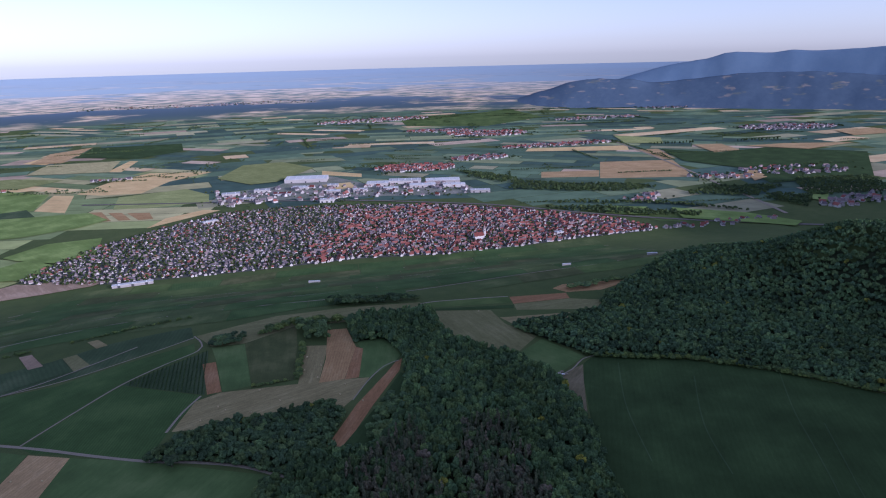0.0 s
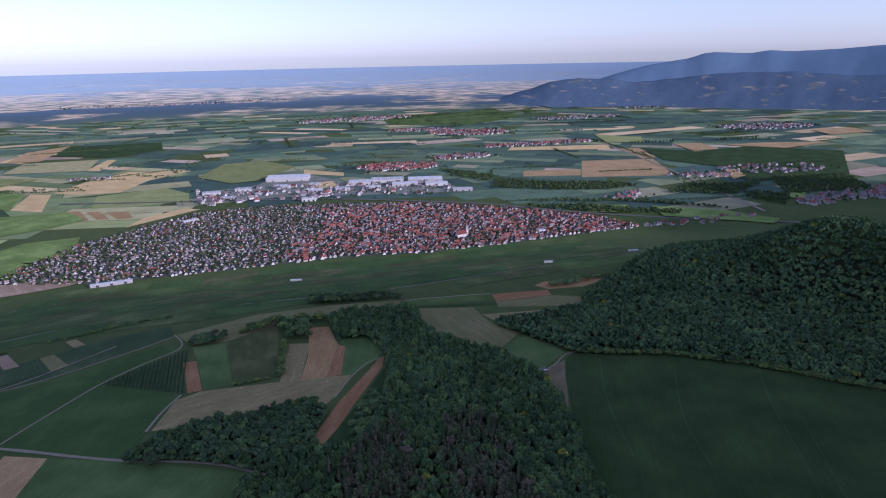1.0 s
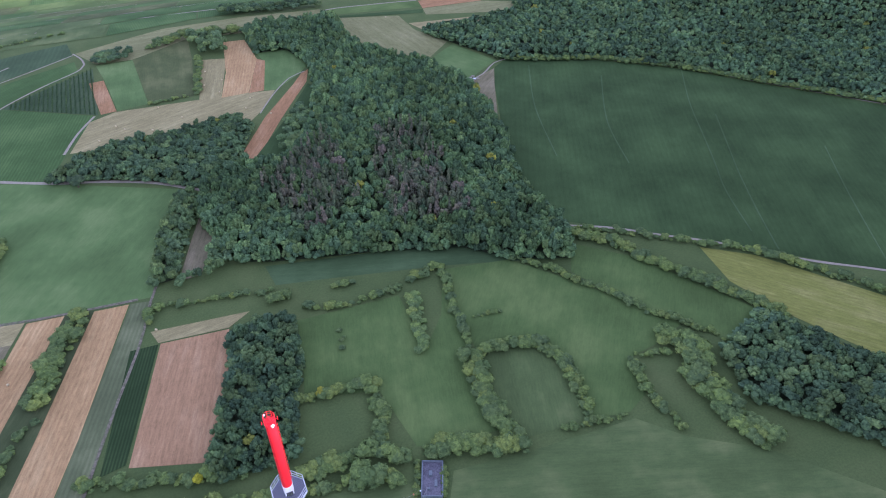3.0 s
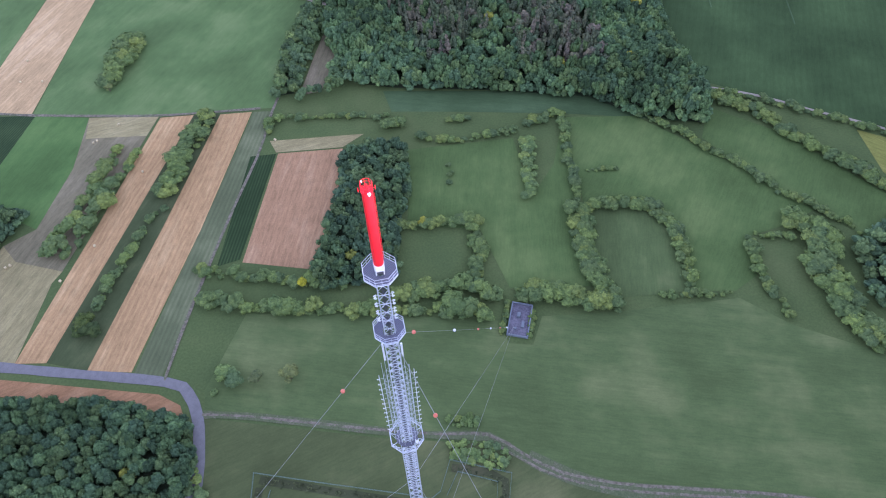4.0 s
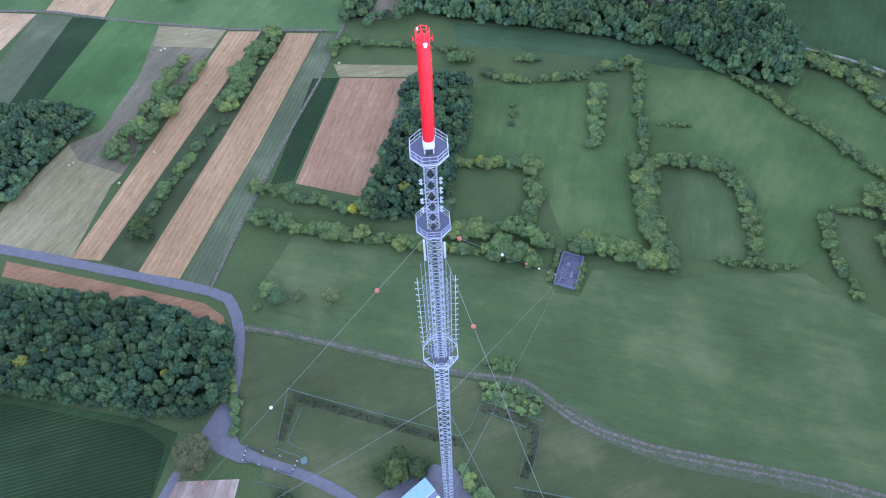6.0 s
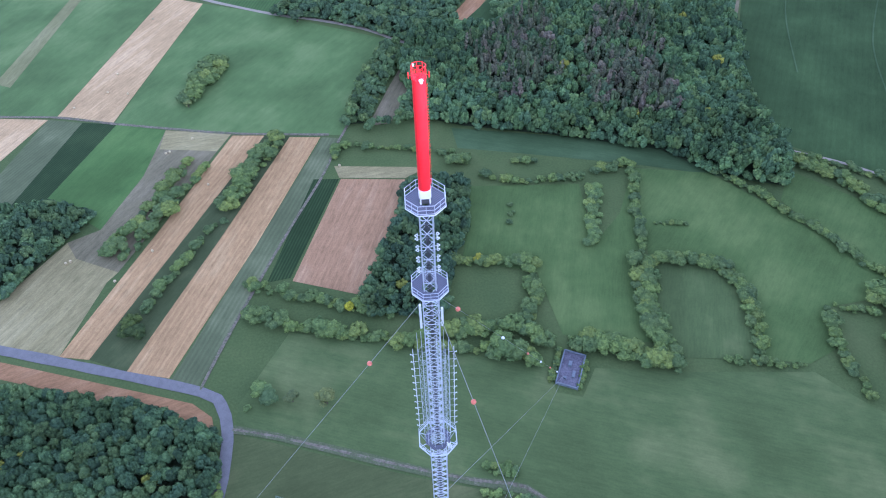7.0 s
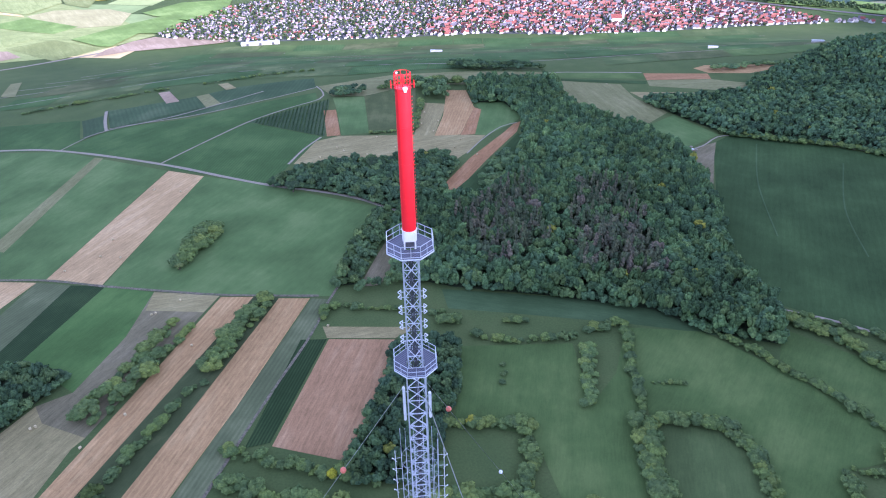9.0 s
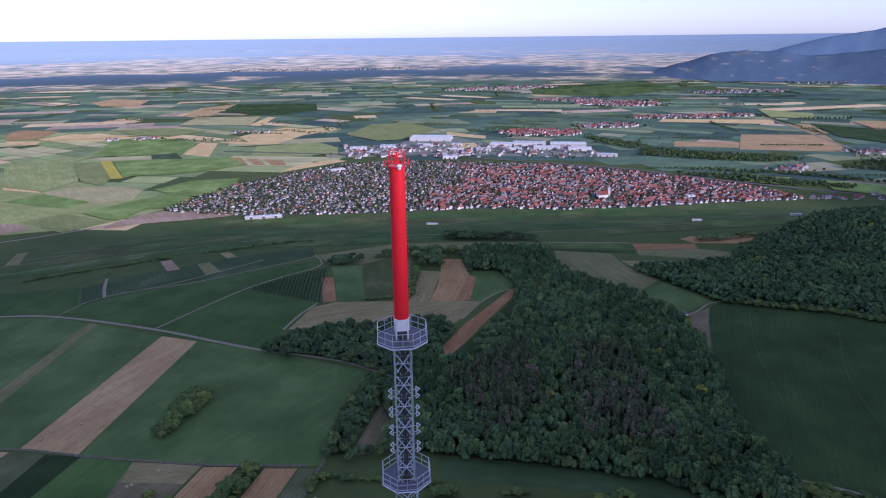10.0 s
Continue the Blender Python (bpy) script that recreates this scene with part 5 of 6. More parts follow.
village(-740, 2060, 80, 24, 15, 0.1, 0.2, "farm sheds among fields")
village(-420, 2160, 60, 14, 15, 0.1, 0.1, "farm sheds among fields")
village(-380, 6300, 900, 200, 225, 0.05, 0.1, "distant pale settlement")

# ---- fields of the plain ----
def far_field(kind, label, *poly, angle=-15):
    drape("field", poly, field_mat(kind, angle), label, 0.5, 60)


far_field("gold", "large golden grain field", (-468, 1959), (-418, 2120), (-319, 2271), (-125, 2207), (-240, 2072), (-296, 1902), (-396, 1912))
far_field("gold", "golden grain field", (-519, 1757), (-525, 1967), (-470, 1945), (-440, 1705))
far_field("tan", "harvested brown plot", (-384, 1688), (-356, 1683), (-316, 1569), (-342, 1574))
far_field("tan", "harvested brown plot", (-338, 1663), (-308, 1657), (-274, 1564), (-301, 1569))
far_field("tan", "harvested brown plot", (-294, 1645), (-243, 1630), (-226, 1556), (-258, 1557))
far_field("gold", "golden strip at the town's edge", (-229, 1463), (-82, 1592), (-121, 1613), (-200, 1550))
far_field("stubble", "large pale tan grain field", (1079, 1871), (1309, 1815), (1180, 1528), (933, 1609))
far_field("stubble", "narrow tan grain field", (828, 1771), (996, 1728), (944, 1634), (788, 1684))
far_field("gold", "long golden grain field", (1004, 2275), (1375, 2196), (1308, 2075), (964, 2209))
far_field("stubble", "tan field beside a straight road", (1330, 2080), (1420, 2060), (1330, 1830), (1290, 1840))
far_field("gold", "golden field", (-804, 2720), (-741, 3020), (-668, 3021), (-712, 2648))
far_field("gold", "golden field", (-459, 2359), (-427, 2616), (-396, 2601), (-413, 2338))
far_field("gold", "golden field by the works", (212, 2076), (320, 1969), (310, 1909), (203, 2000))
far_field("gold", "golden field by the works", (184, 1827), (265, 1838), (268, 1754), (189, 1736))
far_field("sunlit", "bright green field with sunlight painted in", (-347, 1867), (-182, 1922), (-117, 1809), (-113, 1706), (-243, 1690), (-334, 1701))
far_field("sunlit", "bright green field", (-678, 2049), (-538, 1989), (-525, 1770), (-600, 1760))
far_field("sunlit", "yellowish green slope with sunlight painted in", (-960, 1500), (-860, 1532), (-662, 1440), (-471, 1252), (-380, 1150), (-476, 1033), (-600, 1000), (-720, 1100))
plots = []


def crop_plot(kind, label, *poly, angle=-60, up=0.8):
    plots.append(kind)
    drape("field", poly, field_mat(kind, angle), label, up + 0.05 * len(plots), 60)


crop_plot("fallow", "broad strip of bare brown earth by the town", (-447, 1018), (-441, 1060), (-413, 1107), (-384, 1131), (-357, 1118), (-310, 1130), (-240, 1102), (-263, 1078), (-325, 1061), (-402, 1046), up=1.0)
crop_plot("leaf", "dull olive-green field", (-608, 1091), (-548, 1135), (-453, 1070), (-499, 1005))
crop_plot("straw", "straw-coloured mown field", (-669, 1318), (-636, 1361), (-534, 1359), (-477, 1314), (-468, 1222), (-537, 1211), (-617, 1254))
crop_plot("pea", "fresh green strip", (-710, 1246), (-664, 1305), (-541, 1222), (-565, 1175), (-633, 1204))
crop_plot("sunlit", "pale yellowish green strip", (-683, 1191), (-581, 1149), (-617, 1100), (-635, 1094))
crop_plot("gold", "thin golden strip", (-777, 1382), (-686, 1332), (-672, 1313), (-764, 1355))
crop_plot("fallow", "bare brown plot", (-627, 1077), (-595, 1072), (-559, 1035), (-591, 1006))
crop_plot("leaf", "dull grey-green crop field", (-763, 1666), (-693, 1666), (-587, 1447), (-577, 1373), (-635, 1413), up=0.9)
crop_plot("mustard", "bright yellow strip", (-696, 1673), (-672, 1677), (-560, 1444), (-584, 1438), up=1.1)
crop_plot("pea", "green field", (-668, 1676), (-566, 1683), (-382, 1680), (-324, 1580), (-375, 1521), (-469, 1473), (-549, 1471), (-562, 1450), up=0.9)
crop_plot("vine_rows", "small plantation in rows", (-598, 1754), (-540, 1777), (-497, 1679), (-573, 1684), up=1.0)
crop_plot("pea", "fresh green field", (-743, 1757), (-807, 2069), (-692, 2104), (-539, 1971), (-522, 1762), (-598, 1754))
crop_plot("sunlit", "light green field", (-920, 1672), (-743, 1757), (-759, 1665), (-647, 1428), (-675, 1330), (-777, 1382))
crop_plot("gold", "thin golden strip", (-1042, 2109), (-991, 2215), (-753, 2143), (-1007, 2066), up=1.0)
crop_plot("tan", "pinkish tan field", (-1206, 2253), (-1200, 2347), (-1055, 2288), (-1050, 2111), (-1129, 2097))
crop_plot("gold", "golden strip", (-1121, 2080), (-1013, 2062), (-994, 1988), (-1083, 2003))
crop_plot("leaf", "yellowish olive field", (-885, 2290), (-723, 2327), (-560, 2231), (-647, 2113), (-774, 2159))
crop_plot("stubble", "pinkish tan field", (-1378, 3353), (-1332, 3549), (-1126, 3432), (-1091, 3166), (-1244, 3140), up=1.2)
crop_plot("stubble", "pinkish tan field", (-770, 2687), (-776, 2985), (-651, 3156), (-659, 2665), up=1.2)
crop_plot("straw", "straw-brown field", (-706, 2394), (-700, 2629), (-459, 2626), (-451, 2346))
crop_plot("dark_crop", "wide dark green field", (-647, 2803), (-646, 3131), (-286, 3114), (-258, 2825), (-414, 2662))
crop_plot("pea", "light green meadow by the town", (-456, 1311), (-403, 1392), (-305, 1405), (-294, 1287), (-355, 1239), (-427, 1283))
crop_plot("pea", "green field by the town", (-458, 1221), (-406, 1280), (-352, 1227), (-365, 1147), (-418, 1155), (-438, 1076), (-456, 1079), (-520, 1131))
crop_plot("leaf", "wide olive-green field behind the works", (-104, 2054), (-28, 2304), (102, 2322), (194, 2143), (65, 1928), (-8, 1910))
# the valley behind the wooded hill
crop_plot("dark_crop", "wide dark green field", (1417, 2045), (1543, 1878), (1764, 1924), (1979, 1698), (1610, 1343), (1477, 1364), (1292, 1365), (1387, 1598), (1323, 1774))
for quad in (((1591, 2091), (1694, 2068), (1642, 1906), (1527, 1888)), ((1366, 1547), (1402, 1550), (1348, 1440), (1277, 1405)), ((1733, 1983), (1898, 1982), (2136, 1896), (1862, 1825)), ((1984, 1449), (2186, 1517), (2230, 1424), (2097, 1410)), ((2394, 2233), (2613, 2240), (2559, 2068), (2317, 2064)), ((2696, 2035), (2982, 1995), (2871, 1864), (2566, 1904))):
    crop_plot("stubble", "pale tan field in the valley", *quad, up=1.2)
crop_plot("sunlit", "yellowish green field beside the road", (1489, 2495), (1616, 2340), (1520, 2177), (1399, 2253))
crop_plot("pea", "light green meadow by the railway", (766, 1284), (845, 1240), (814, 1169), (728, 1218))
crop_plot("pea", "light green meadow by the railway", (890, 1214), (1004, 1115), (1054, 1010), (1013, 984), (855, 1121))
crop_plot("pea", "light green meadow by the road", (1310, 1258), (1348, 1236), (1249, 1138), (1229, 1174))
for quad in (((-287, 640), (-201, 651), (-184, 616), (-266, 587)), ((-307, 621), (-288, 625), (-271, 583), (-286, 570))):
    drape("vineyard", quad, field_mat("vine_rows", -68), "dark vineyard parcel in close rows", 0.45, 22, "vineyard")
ribbon("vineyard_lane", [(-286, 570), (-265, 583), (-212, 597), (-168, 622), (-130, 650)], 1.6, GRAVEL, "thin pale lane below a vineyard", 0.7, "lane")
ribbon("vineyard_lane", [(-269, 581), (-280, 610), (-289, 641)], 3.0, GRAVEL, "pale stony lane between vineyards", 0.7, "lane")
for kind, quad in (("fallow", ((-247, 681), (-235, 681), (-215, 643), (-228, 641))), ("olive", ((-200, 653), (-188, 657), (-169, 623), (-181, 613))), ("hay", ((-184, 687), (-174, 689), (-161, 668), (-171, 664))), ("olive", ((-453, 758), (-482, 842), (-471, 848), (-433, 751)))):
    drape("field", quad, field_mat(kind, 60), "small pale plot among the vineyards", 0.55)
far_field("gold", "golden field", (-1029, 2086), (-665, 2148), (-593, 2073), (-878, 2038))
far_field("lush", "green slope with vineyards", (878, 4024), (1336, 3970), (1720, 4269), (1638, 3537), (1162, 3180), (800, 3392))
far_field("lush", "green meadow by the railway", (760, 1240), (893, 1190), (1000, 1100), (900, 1060), (800, 1120))
ribbon("straight_road", [(1390, 2300), (1262, 1747), (1172, 1419), (1127, 1240), (1080, 1080)], 9, GRAVEL, "pale straight country road", 1.1)
ribbon("railway", [(-420, 1790), (-99, 1690), (200, 1597), (452, 1455), (564, 1375), (713, 1225), (900, 1080), (1100, 960)], 12, plain_mat("ballast", (0.12, 0.11, 0.10), (0.2, 0.18, 0.16), 0.3), "railway line past the town", 1.0, "railway")
ribbon("gravel_lane", [(-640, 900), (-559, 947), (-476, 1021), (-371, 1090), (-300, 1085)], 7, GRAVEL, "broad pale lane to the town", 0.6, "lane")

# vineyard parcels on the slope
for k in range(8):
    y0, y1 = 700 + 44 * k, 700 + 44 * (k + 1) - 2.5
    x = -430.0 + 20 * k
    while x < 560:
        w = rng.uniform(45, 130)
        kind = rng.choice(["vine", "vine", "vine", "lush", "meadow", "vine", "pasture"])
        s0, s1 = 8 * math.sin(x * 0.02), 8 * math.sin((x + w) * 0.02)
        if terrain(x + w / 2, y0) < 5 and not (60 < x < 180 and k == 0):
            drape("vineyard", [(x, y0 + s0), (x + w - 2, y0 + s1), (x + w - 2 + 6, y1 + s1), (x + 6, y1 + s0)], field_mat(kind, int(rng.choice([70, 80, 95, 10]))), "green hillside vineyard parcel", 0.3, 22, "vineyard")
        x += w
# patchwork of the plain
def patchwork():
    # greens lightened and blued to stand for haze over the plain
    colours = [((0.092, 0.145, 0.098), 7), ((0.120, 0.182, 0.112), 6), ((0.165, 0.220, 0.125), 4), ((0.26, 0.29, 0.155), 1.8), ((0.068, 0.112, 0.090), 5), ((0.60, 0.45, 0.26), 1.4), ((0.44, 0.34, 0.25), 1.5), ((0.32, 0.31, 0.19), 1.2)]
    odds = np.array([w for _, w in colours])
    odds = odds / odds.sum()
    # brighter palette that stands for sunlight on the fields left of town
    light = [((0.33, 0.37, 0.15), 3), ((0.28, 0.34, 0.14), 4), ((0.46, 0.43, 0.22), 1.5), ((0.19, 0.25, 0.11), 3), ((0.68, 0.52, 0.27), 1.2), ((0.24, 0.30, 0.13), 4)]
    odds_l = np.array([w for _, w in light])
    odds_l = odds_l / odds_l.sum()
    V, F, T, n = [], [], [], 0
    for block, (angle, deep) in enumerate(((-14, 70), (8, 95), (-38, 60))):
        turn = radians(angle)
        back = np.array([(math.cos(turn), math.sin(turn)), (-math.sin(turn), math.cos(turn))])
        for v0 in np.arange(-1500, 6500, deep):
            u = -4500.0 + rng.uniform(0, 100)
            while u < 5500:
                w = rng.uniform(50, 240) * (1 + abs(v0) / 5000)
                q = np.array([(u, v0), (u + w - 2.5, v0), (u + w - 2.5, v0 + deep - 2.5), (u, v0 + deep - 2.5)], float) @ back
                u += w
                mid = q.mean(0)
                far = math.hypot(mid[0], mid[1] + 40)
                if far > 5200 or mid[1] < 1040 or abs(mid[0]) > mid[1] * 1.6:
                    continue
                if int(2.999 * min(max(0.5 + 0.9 * noise.noise((mid[0] * 0.0016, mid[1] * 0.0012, 7.0)), 0), 1)) != block:
                    continue
                if any(inside(TOWN, np.array(p[0]), np.array(p[1])) for p in (*q, mid)) or (mid[1] < 1150 and mid[0] > -380):
                    continue
                # fields on this side take the palette with sunlight painted in
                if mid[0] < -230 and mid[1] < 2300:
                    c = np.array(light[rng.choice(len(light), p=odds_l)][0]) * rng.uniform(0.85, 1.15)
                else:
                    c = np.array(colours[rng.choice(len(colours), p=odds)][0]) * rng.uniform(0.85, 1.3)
                g = []
                for s in np.linspace(0, 1, 4):
                    g += [q[0] + (q[1] - q[0]) * s, q[3] + (q[2] - q[3]) * s]
                g = np.array(g)
                V.append(lay(g[:, 0], g[:, 1], 0.20 + 0.10 * block))
                for s in range(3):
                    F.append((n + 2 * s, n + 2 * s + 2, n + 2 * s + 3, n + 2 * s + 1))
                T.append(np.broadcast_to(c, (8, 3)))
                n += 8
    m = Mat("plain_crops")
    att = m.node("ShaderNodeAttribute")
    att.attribute_name = "tint"
    c = m.mix(0.5, att.outputs["Color"], m.ramp(m.noise(0.02, 5, 0.6), (0.3, (0.3, 0.3, 0.3)), (0.7, (0.7, 0.7, 0.7))), "OVERLAY")
    m.colour(c)
    tagged(new("plain_fields", mesh_of("plain_fields", np.concatenate(V), F, m.m, np.concatenate(T))), "patchwork of green and golden fields", "fields", kind="stuff")


patchwork()

# tree lines and copses of the plain
places, tints = [], []
for _ in range(150):
    x, y = rng.uniform(-1500, 2200), rng.uniform(1250, 4200)
    if (x < -250 and y < 2000) or inside(TOWN, np.array(x), np.array(y)) or (-150 < x < 600 and 1540 < y < 1950) or abs(x) > y * 1.2:
        continue
    a, n = rng.choice([-0.24, 1.33, 0.1]) + rng.normal(0, 0.15), int(rng.integers(8, 40))
    wide = rng.choice([0, 0, 14])
    for k in range(n):
        px, py = x + k * 8 * math.cos(a) + rng.normal(0, 1 + wide), y + k * 8 * math.sin(a) + rng.normal(0, 1 + wide)
        b = lay(px, py)
        places.append((*(b + (0, 0, 2.5)), rng.uniform(2.5, 5), rng.uniform(2.5, 4.5)))
        tints.append(GREENS[rng.integers(5)] * rng.uniform(0.7, 1.1))
for poly in ([(640, 1560), (760, 1480), (900, 1420), (1000, 1430), (960, 1500), (820, 1560), (700, 1680)], [(600, 1900), (680, 1800), (720, 1700), (660, 1650), (620, 1760)], [(1000, 1330), (1150, 1250), (1300, 1330), (1120, 1390)], [(620, 1330), (760, 1200), (900, 1120), (920, 1150), (740, 1290)], [(1250, 1200), (1500, 1180), (1600, 1350), (1400, 1400)], [(689, 1370), (788, 1330), (888, 1288), (938, 1245), (1031, 1134), (1024, 1122), (925, 1228), (880, 1270), (780, 1312), (685, 1355)], [(1146, 1221), (1166, 1109), (1261, 1197), (1203, 1265)]):
    fx, fy = scatter(poly, 11)
    for b in lay(fx, fy):
        places.append((*(b + (0, 0, 4)), rng.uniform(4, 7), rng.uniform(4, 7)))
        tints.append(GREENS[rng.integers(5)] * rng.uniform(0.65, 1.0))
for _ in range(170):
    x = rng.uniform(-130, 560)
    b = lay(x, 1580 + rng.uniform(10, 260) - 0.12 * x)
    places.append((*(b + (0, 0, 2.5)), rng.uniform(2.5, 5), rng.uniform(2.5, 4.5)))
    tints.append(GREENS[rng.integers(5)] * rng.uniform(0.6, 1.0))
for p, q in (((1463, 2151), (1622, 2134)), ((1785, 2096), (1969, 2092))):
    for k in range(12):
        b = lay(p[0] + (q[0] - p[0]) * k / 11, p[1] + (q[1] - p[1]) * k / 11 + rng.normal(0, 3))
        places.append((*(b + (0, 0, 7)), rng.uniform(3, 4.5), rng.uniform(7, 10)))
        tints.append(GREENS[rng.integers(5)] * rng.uniform(0.35, 0.55))
plant_many("plain_trees", places, CHEAP, tints, "tree lines and copses on the plain", "trees")

# dark and cool put the slope's shade and haze into its leaf tint
forest([(1100, 560), (1126, 697), (1172, 788), (1326, 934), (1500, 960), (1724, 974), (1720, 760), (1500, 560), (1300, 440)], 13, CHEAP, "wooded slope across the valley with shade and haze tinted in", (13, 18), dark=0.45, cool=1.3)

# ---- far distance ----
def far_plain():
    """The last of the plain, a sheet out to the horizon with drawn-out woods, pale fields and painted haze."""
    radii, az = np.geomspace(4600, 80000, 90), np.radians(np.linspace(-80, 110, 200))
    r, a = np.meshgrid(radii, az, indexing="ij")
    f = np.log(r / 4600) / math.log(80000 / 4600)
    v = lay(r * np.sin(a), r * np.cos(a) - 40)
    v[..., 2] += 1.0 + 10 * f
    tint = np.stack([a / 3.3 + 0.5, f, np.zeros_like(f)], -1).reshape(-1, 3)
    n, k = r.shape
    i, j = np.meshgrid(np.arange(n - 1), np.arange(k - 1), indexing="ij")
    faces = np.stack([(i + 1) * k + j, (i + 1) * k + j + 1, i * k + j + 1, i * k + j], -1).reshape(-1, 4)
    m = Mat("far_plain")
    att = m.node("ShaderNodeAttribute")
    att.attribute_name = "where"
    sp = m.node("ShaderNodeSeparateXYZ")
    m.link(att.outputs["Vector"], sp.inputs[0])
    wide = m.node("ShaderNodeMapping", Scale=(26.0, 20.0, 1.0))
    fine = m.node("ShaderNodeMapping", Scale=(110.0, 100.0, 1.0))
    m.link(att.outputs["Vector"], wide.inputs["Vector"])
    m.link(att.outputs["Vector"], fine.inputs["Vector"])
    wood = m.noise(1.0, 4, 0.55, wide.outputs[0])
    crop = m.noise(1.0, 3, 0.6, fine.outputs[0])
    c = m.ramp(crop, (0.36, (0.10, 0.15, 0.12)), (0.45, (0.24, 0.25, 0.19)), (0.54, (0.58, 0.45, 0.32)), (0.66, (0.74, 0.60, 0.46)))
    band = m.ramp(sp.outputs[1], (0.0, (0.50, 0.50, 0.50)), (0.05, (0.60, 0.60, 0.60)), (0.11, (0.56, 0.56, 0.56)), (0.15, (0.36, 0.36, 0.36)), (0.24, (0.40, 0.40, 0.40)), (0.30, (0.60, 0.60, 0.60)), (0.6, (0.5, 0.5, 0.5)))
    # woods pale and turn blue outwards: haze painted into their colour
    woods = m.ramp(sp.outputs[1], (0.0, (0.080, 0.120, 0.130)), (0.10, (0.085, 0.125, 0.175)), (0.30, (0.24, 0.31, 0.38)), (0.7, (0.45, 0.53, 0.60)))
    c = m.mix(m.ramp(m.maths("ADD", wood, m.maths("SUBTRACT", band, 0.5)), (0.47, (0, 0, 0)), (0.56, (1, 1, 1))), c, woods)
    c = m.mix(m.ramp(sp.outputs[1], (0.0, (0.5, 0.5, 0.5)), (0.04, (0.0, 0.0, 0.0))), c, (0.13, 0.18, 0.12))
    # haze painted over all colours, thicker towards the horizon
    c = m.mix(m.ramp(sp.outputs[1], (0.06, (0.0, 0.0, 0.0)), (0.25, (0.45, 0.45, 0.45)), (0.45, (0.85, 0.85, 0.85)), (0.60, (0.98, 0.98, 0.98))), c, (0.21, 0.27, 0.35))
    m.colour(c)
    # faint glow added for the haze; nothing there gives light
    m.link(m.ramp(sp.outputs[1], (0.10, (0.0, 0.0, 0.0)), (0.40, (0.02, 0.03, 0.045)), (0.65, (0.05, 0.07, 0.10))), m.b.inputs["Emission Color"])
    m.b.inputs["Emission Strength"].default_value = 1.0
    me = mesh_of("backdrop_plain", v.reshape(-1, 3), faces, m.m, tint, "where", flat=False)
    tagged(new("backdrop_plain", me), "distance of the plain with painted blue haze", "backdrop", kind="structure")


far_plain()


def ridge(name, far, deep, profile, feet, colours, label, rough, clearings=0.0):
    """A range of hills with spurs and hollows: profile and feet give bearing and angle above level, in degrees; colours
    include the distance haze.
    """
    az = np.linspace(profile[0][0], profile[-1][0], 300)
    el = np.interp(az, [p[0] for p in profile], [p[1] for p in profile])
    el = el + np.array([rough * noise.fractal((a * 0.45, far * 0.01, 0.0), 1.0, 2.0, 5) for a in az])
    low = np.interp(az, [p[0] for p in feet], [p[1] for p in feet])
    rows, steps = [], 26
    for k in range(steps):
        drop = k / (steps - 1)
        shape = 1 - drop * drop * (3 - 2 * drop) * 0.55 - drop * 0.45
        wave = np.array([noise.fractal((a * 0.55 + 1.4 * drop, drop * 1.5, far * 0.013), 1.0, 2.1, 5) for a in az])
        d = far - deep * (drop + 0.02 * wave * math.sin(math.pi * drop))
        level = low + (el - low) * np.clip(shape + 0.012 * wave * math.sin(math.pi * drop), 0, 1)
        z = 250 + d * np.tan(np.radians(level))
        rows.append(np.stack([d * np.sin(np.radians(az)), d * np.cos(np.radians(az)) - 40, z], 1))
    back = rows[0].copy()
    back[:, :2] *= 1.02
    back[:, 2] -= 120
    rows.insert(0, back)
    n = len(az)
    v = np.concatenate(rows)
    i, j = np.meshgrid(np.arange(len(rows) - 1), np.arange(n - 1), indexing="ij")
    f = np.stack([i * n + j, i * n + j + 1, (i + 1) * n + j + 1, (i + 1) * n + j], -1).reshape(-1, 4)
    m = Mat(name)
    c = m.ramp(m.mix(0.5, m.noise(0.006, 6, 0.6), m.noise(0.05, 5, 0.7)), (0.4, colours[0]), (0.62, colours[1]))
    if clearings:
        flat = m.node("ShaderNodeMapping", Scale=(1.0, 1.0, 4.0))
        m.link(m.pos, flat.inputs["Vector"])
        c = m.mix(m.ramp(m.noise(0.012, 4, 0.55, flat.outputs[0]), (0.60, (0, 0, 0)), (0.66, (clearings, clearings, clearings))), c, m.ramp(m.noise(0.02, 3), (0.45, (0.20, 0.21, 0.16)), (0.55, (0.40, 0.33, 0.27))))
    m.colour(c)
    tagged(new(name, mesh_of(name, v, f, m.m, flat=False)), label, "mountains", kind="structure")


# the blue of both ranges is distance haze put into the base colour
ridge("backdrop_mountains", 3590, 170, [(29, -2.2), (31.8, -1.25), (34.6, -0.55), (35.8, -0.38), (37.2, -0.18), (38.5, 0.2), (39.3, 0.3), (41.9, 0.2), (43.1, 0.36), (45, 0.24), (47, 0.34), (49, 0.46), (53, 0.7), (58, 0.95), (66, 1.0), (80, 0.7), (95, 0.2), (108, -1.0)], [(29, -3.6), (108, -3.6)], ((0.15, 0.225, 0.33), (0.17, 0.245, 0.345)), "mountain range on the horizon painted in haze blue", 0.05)
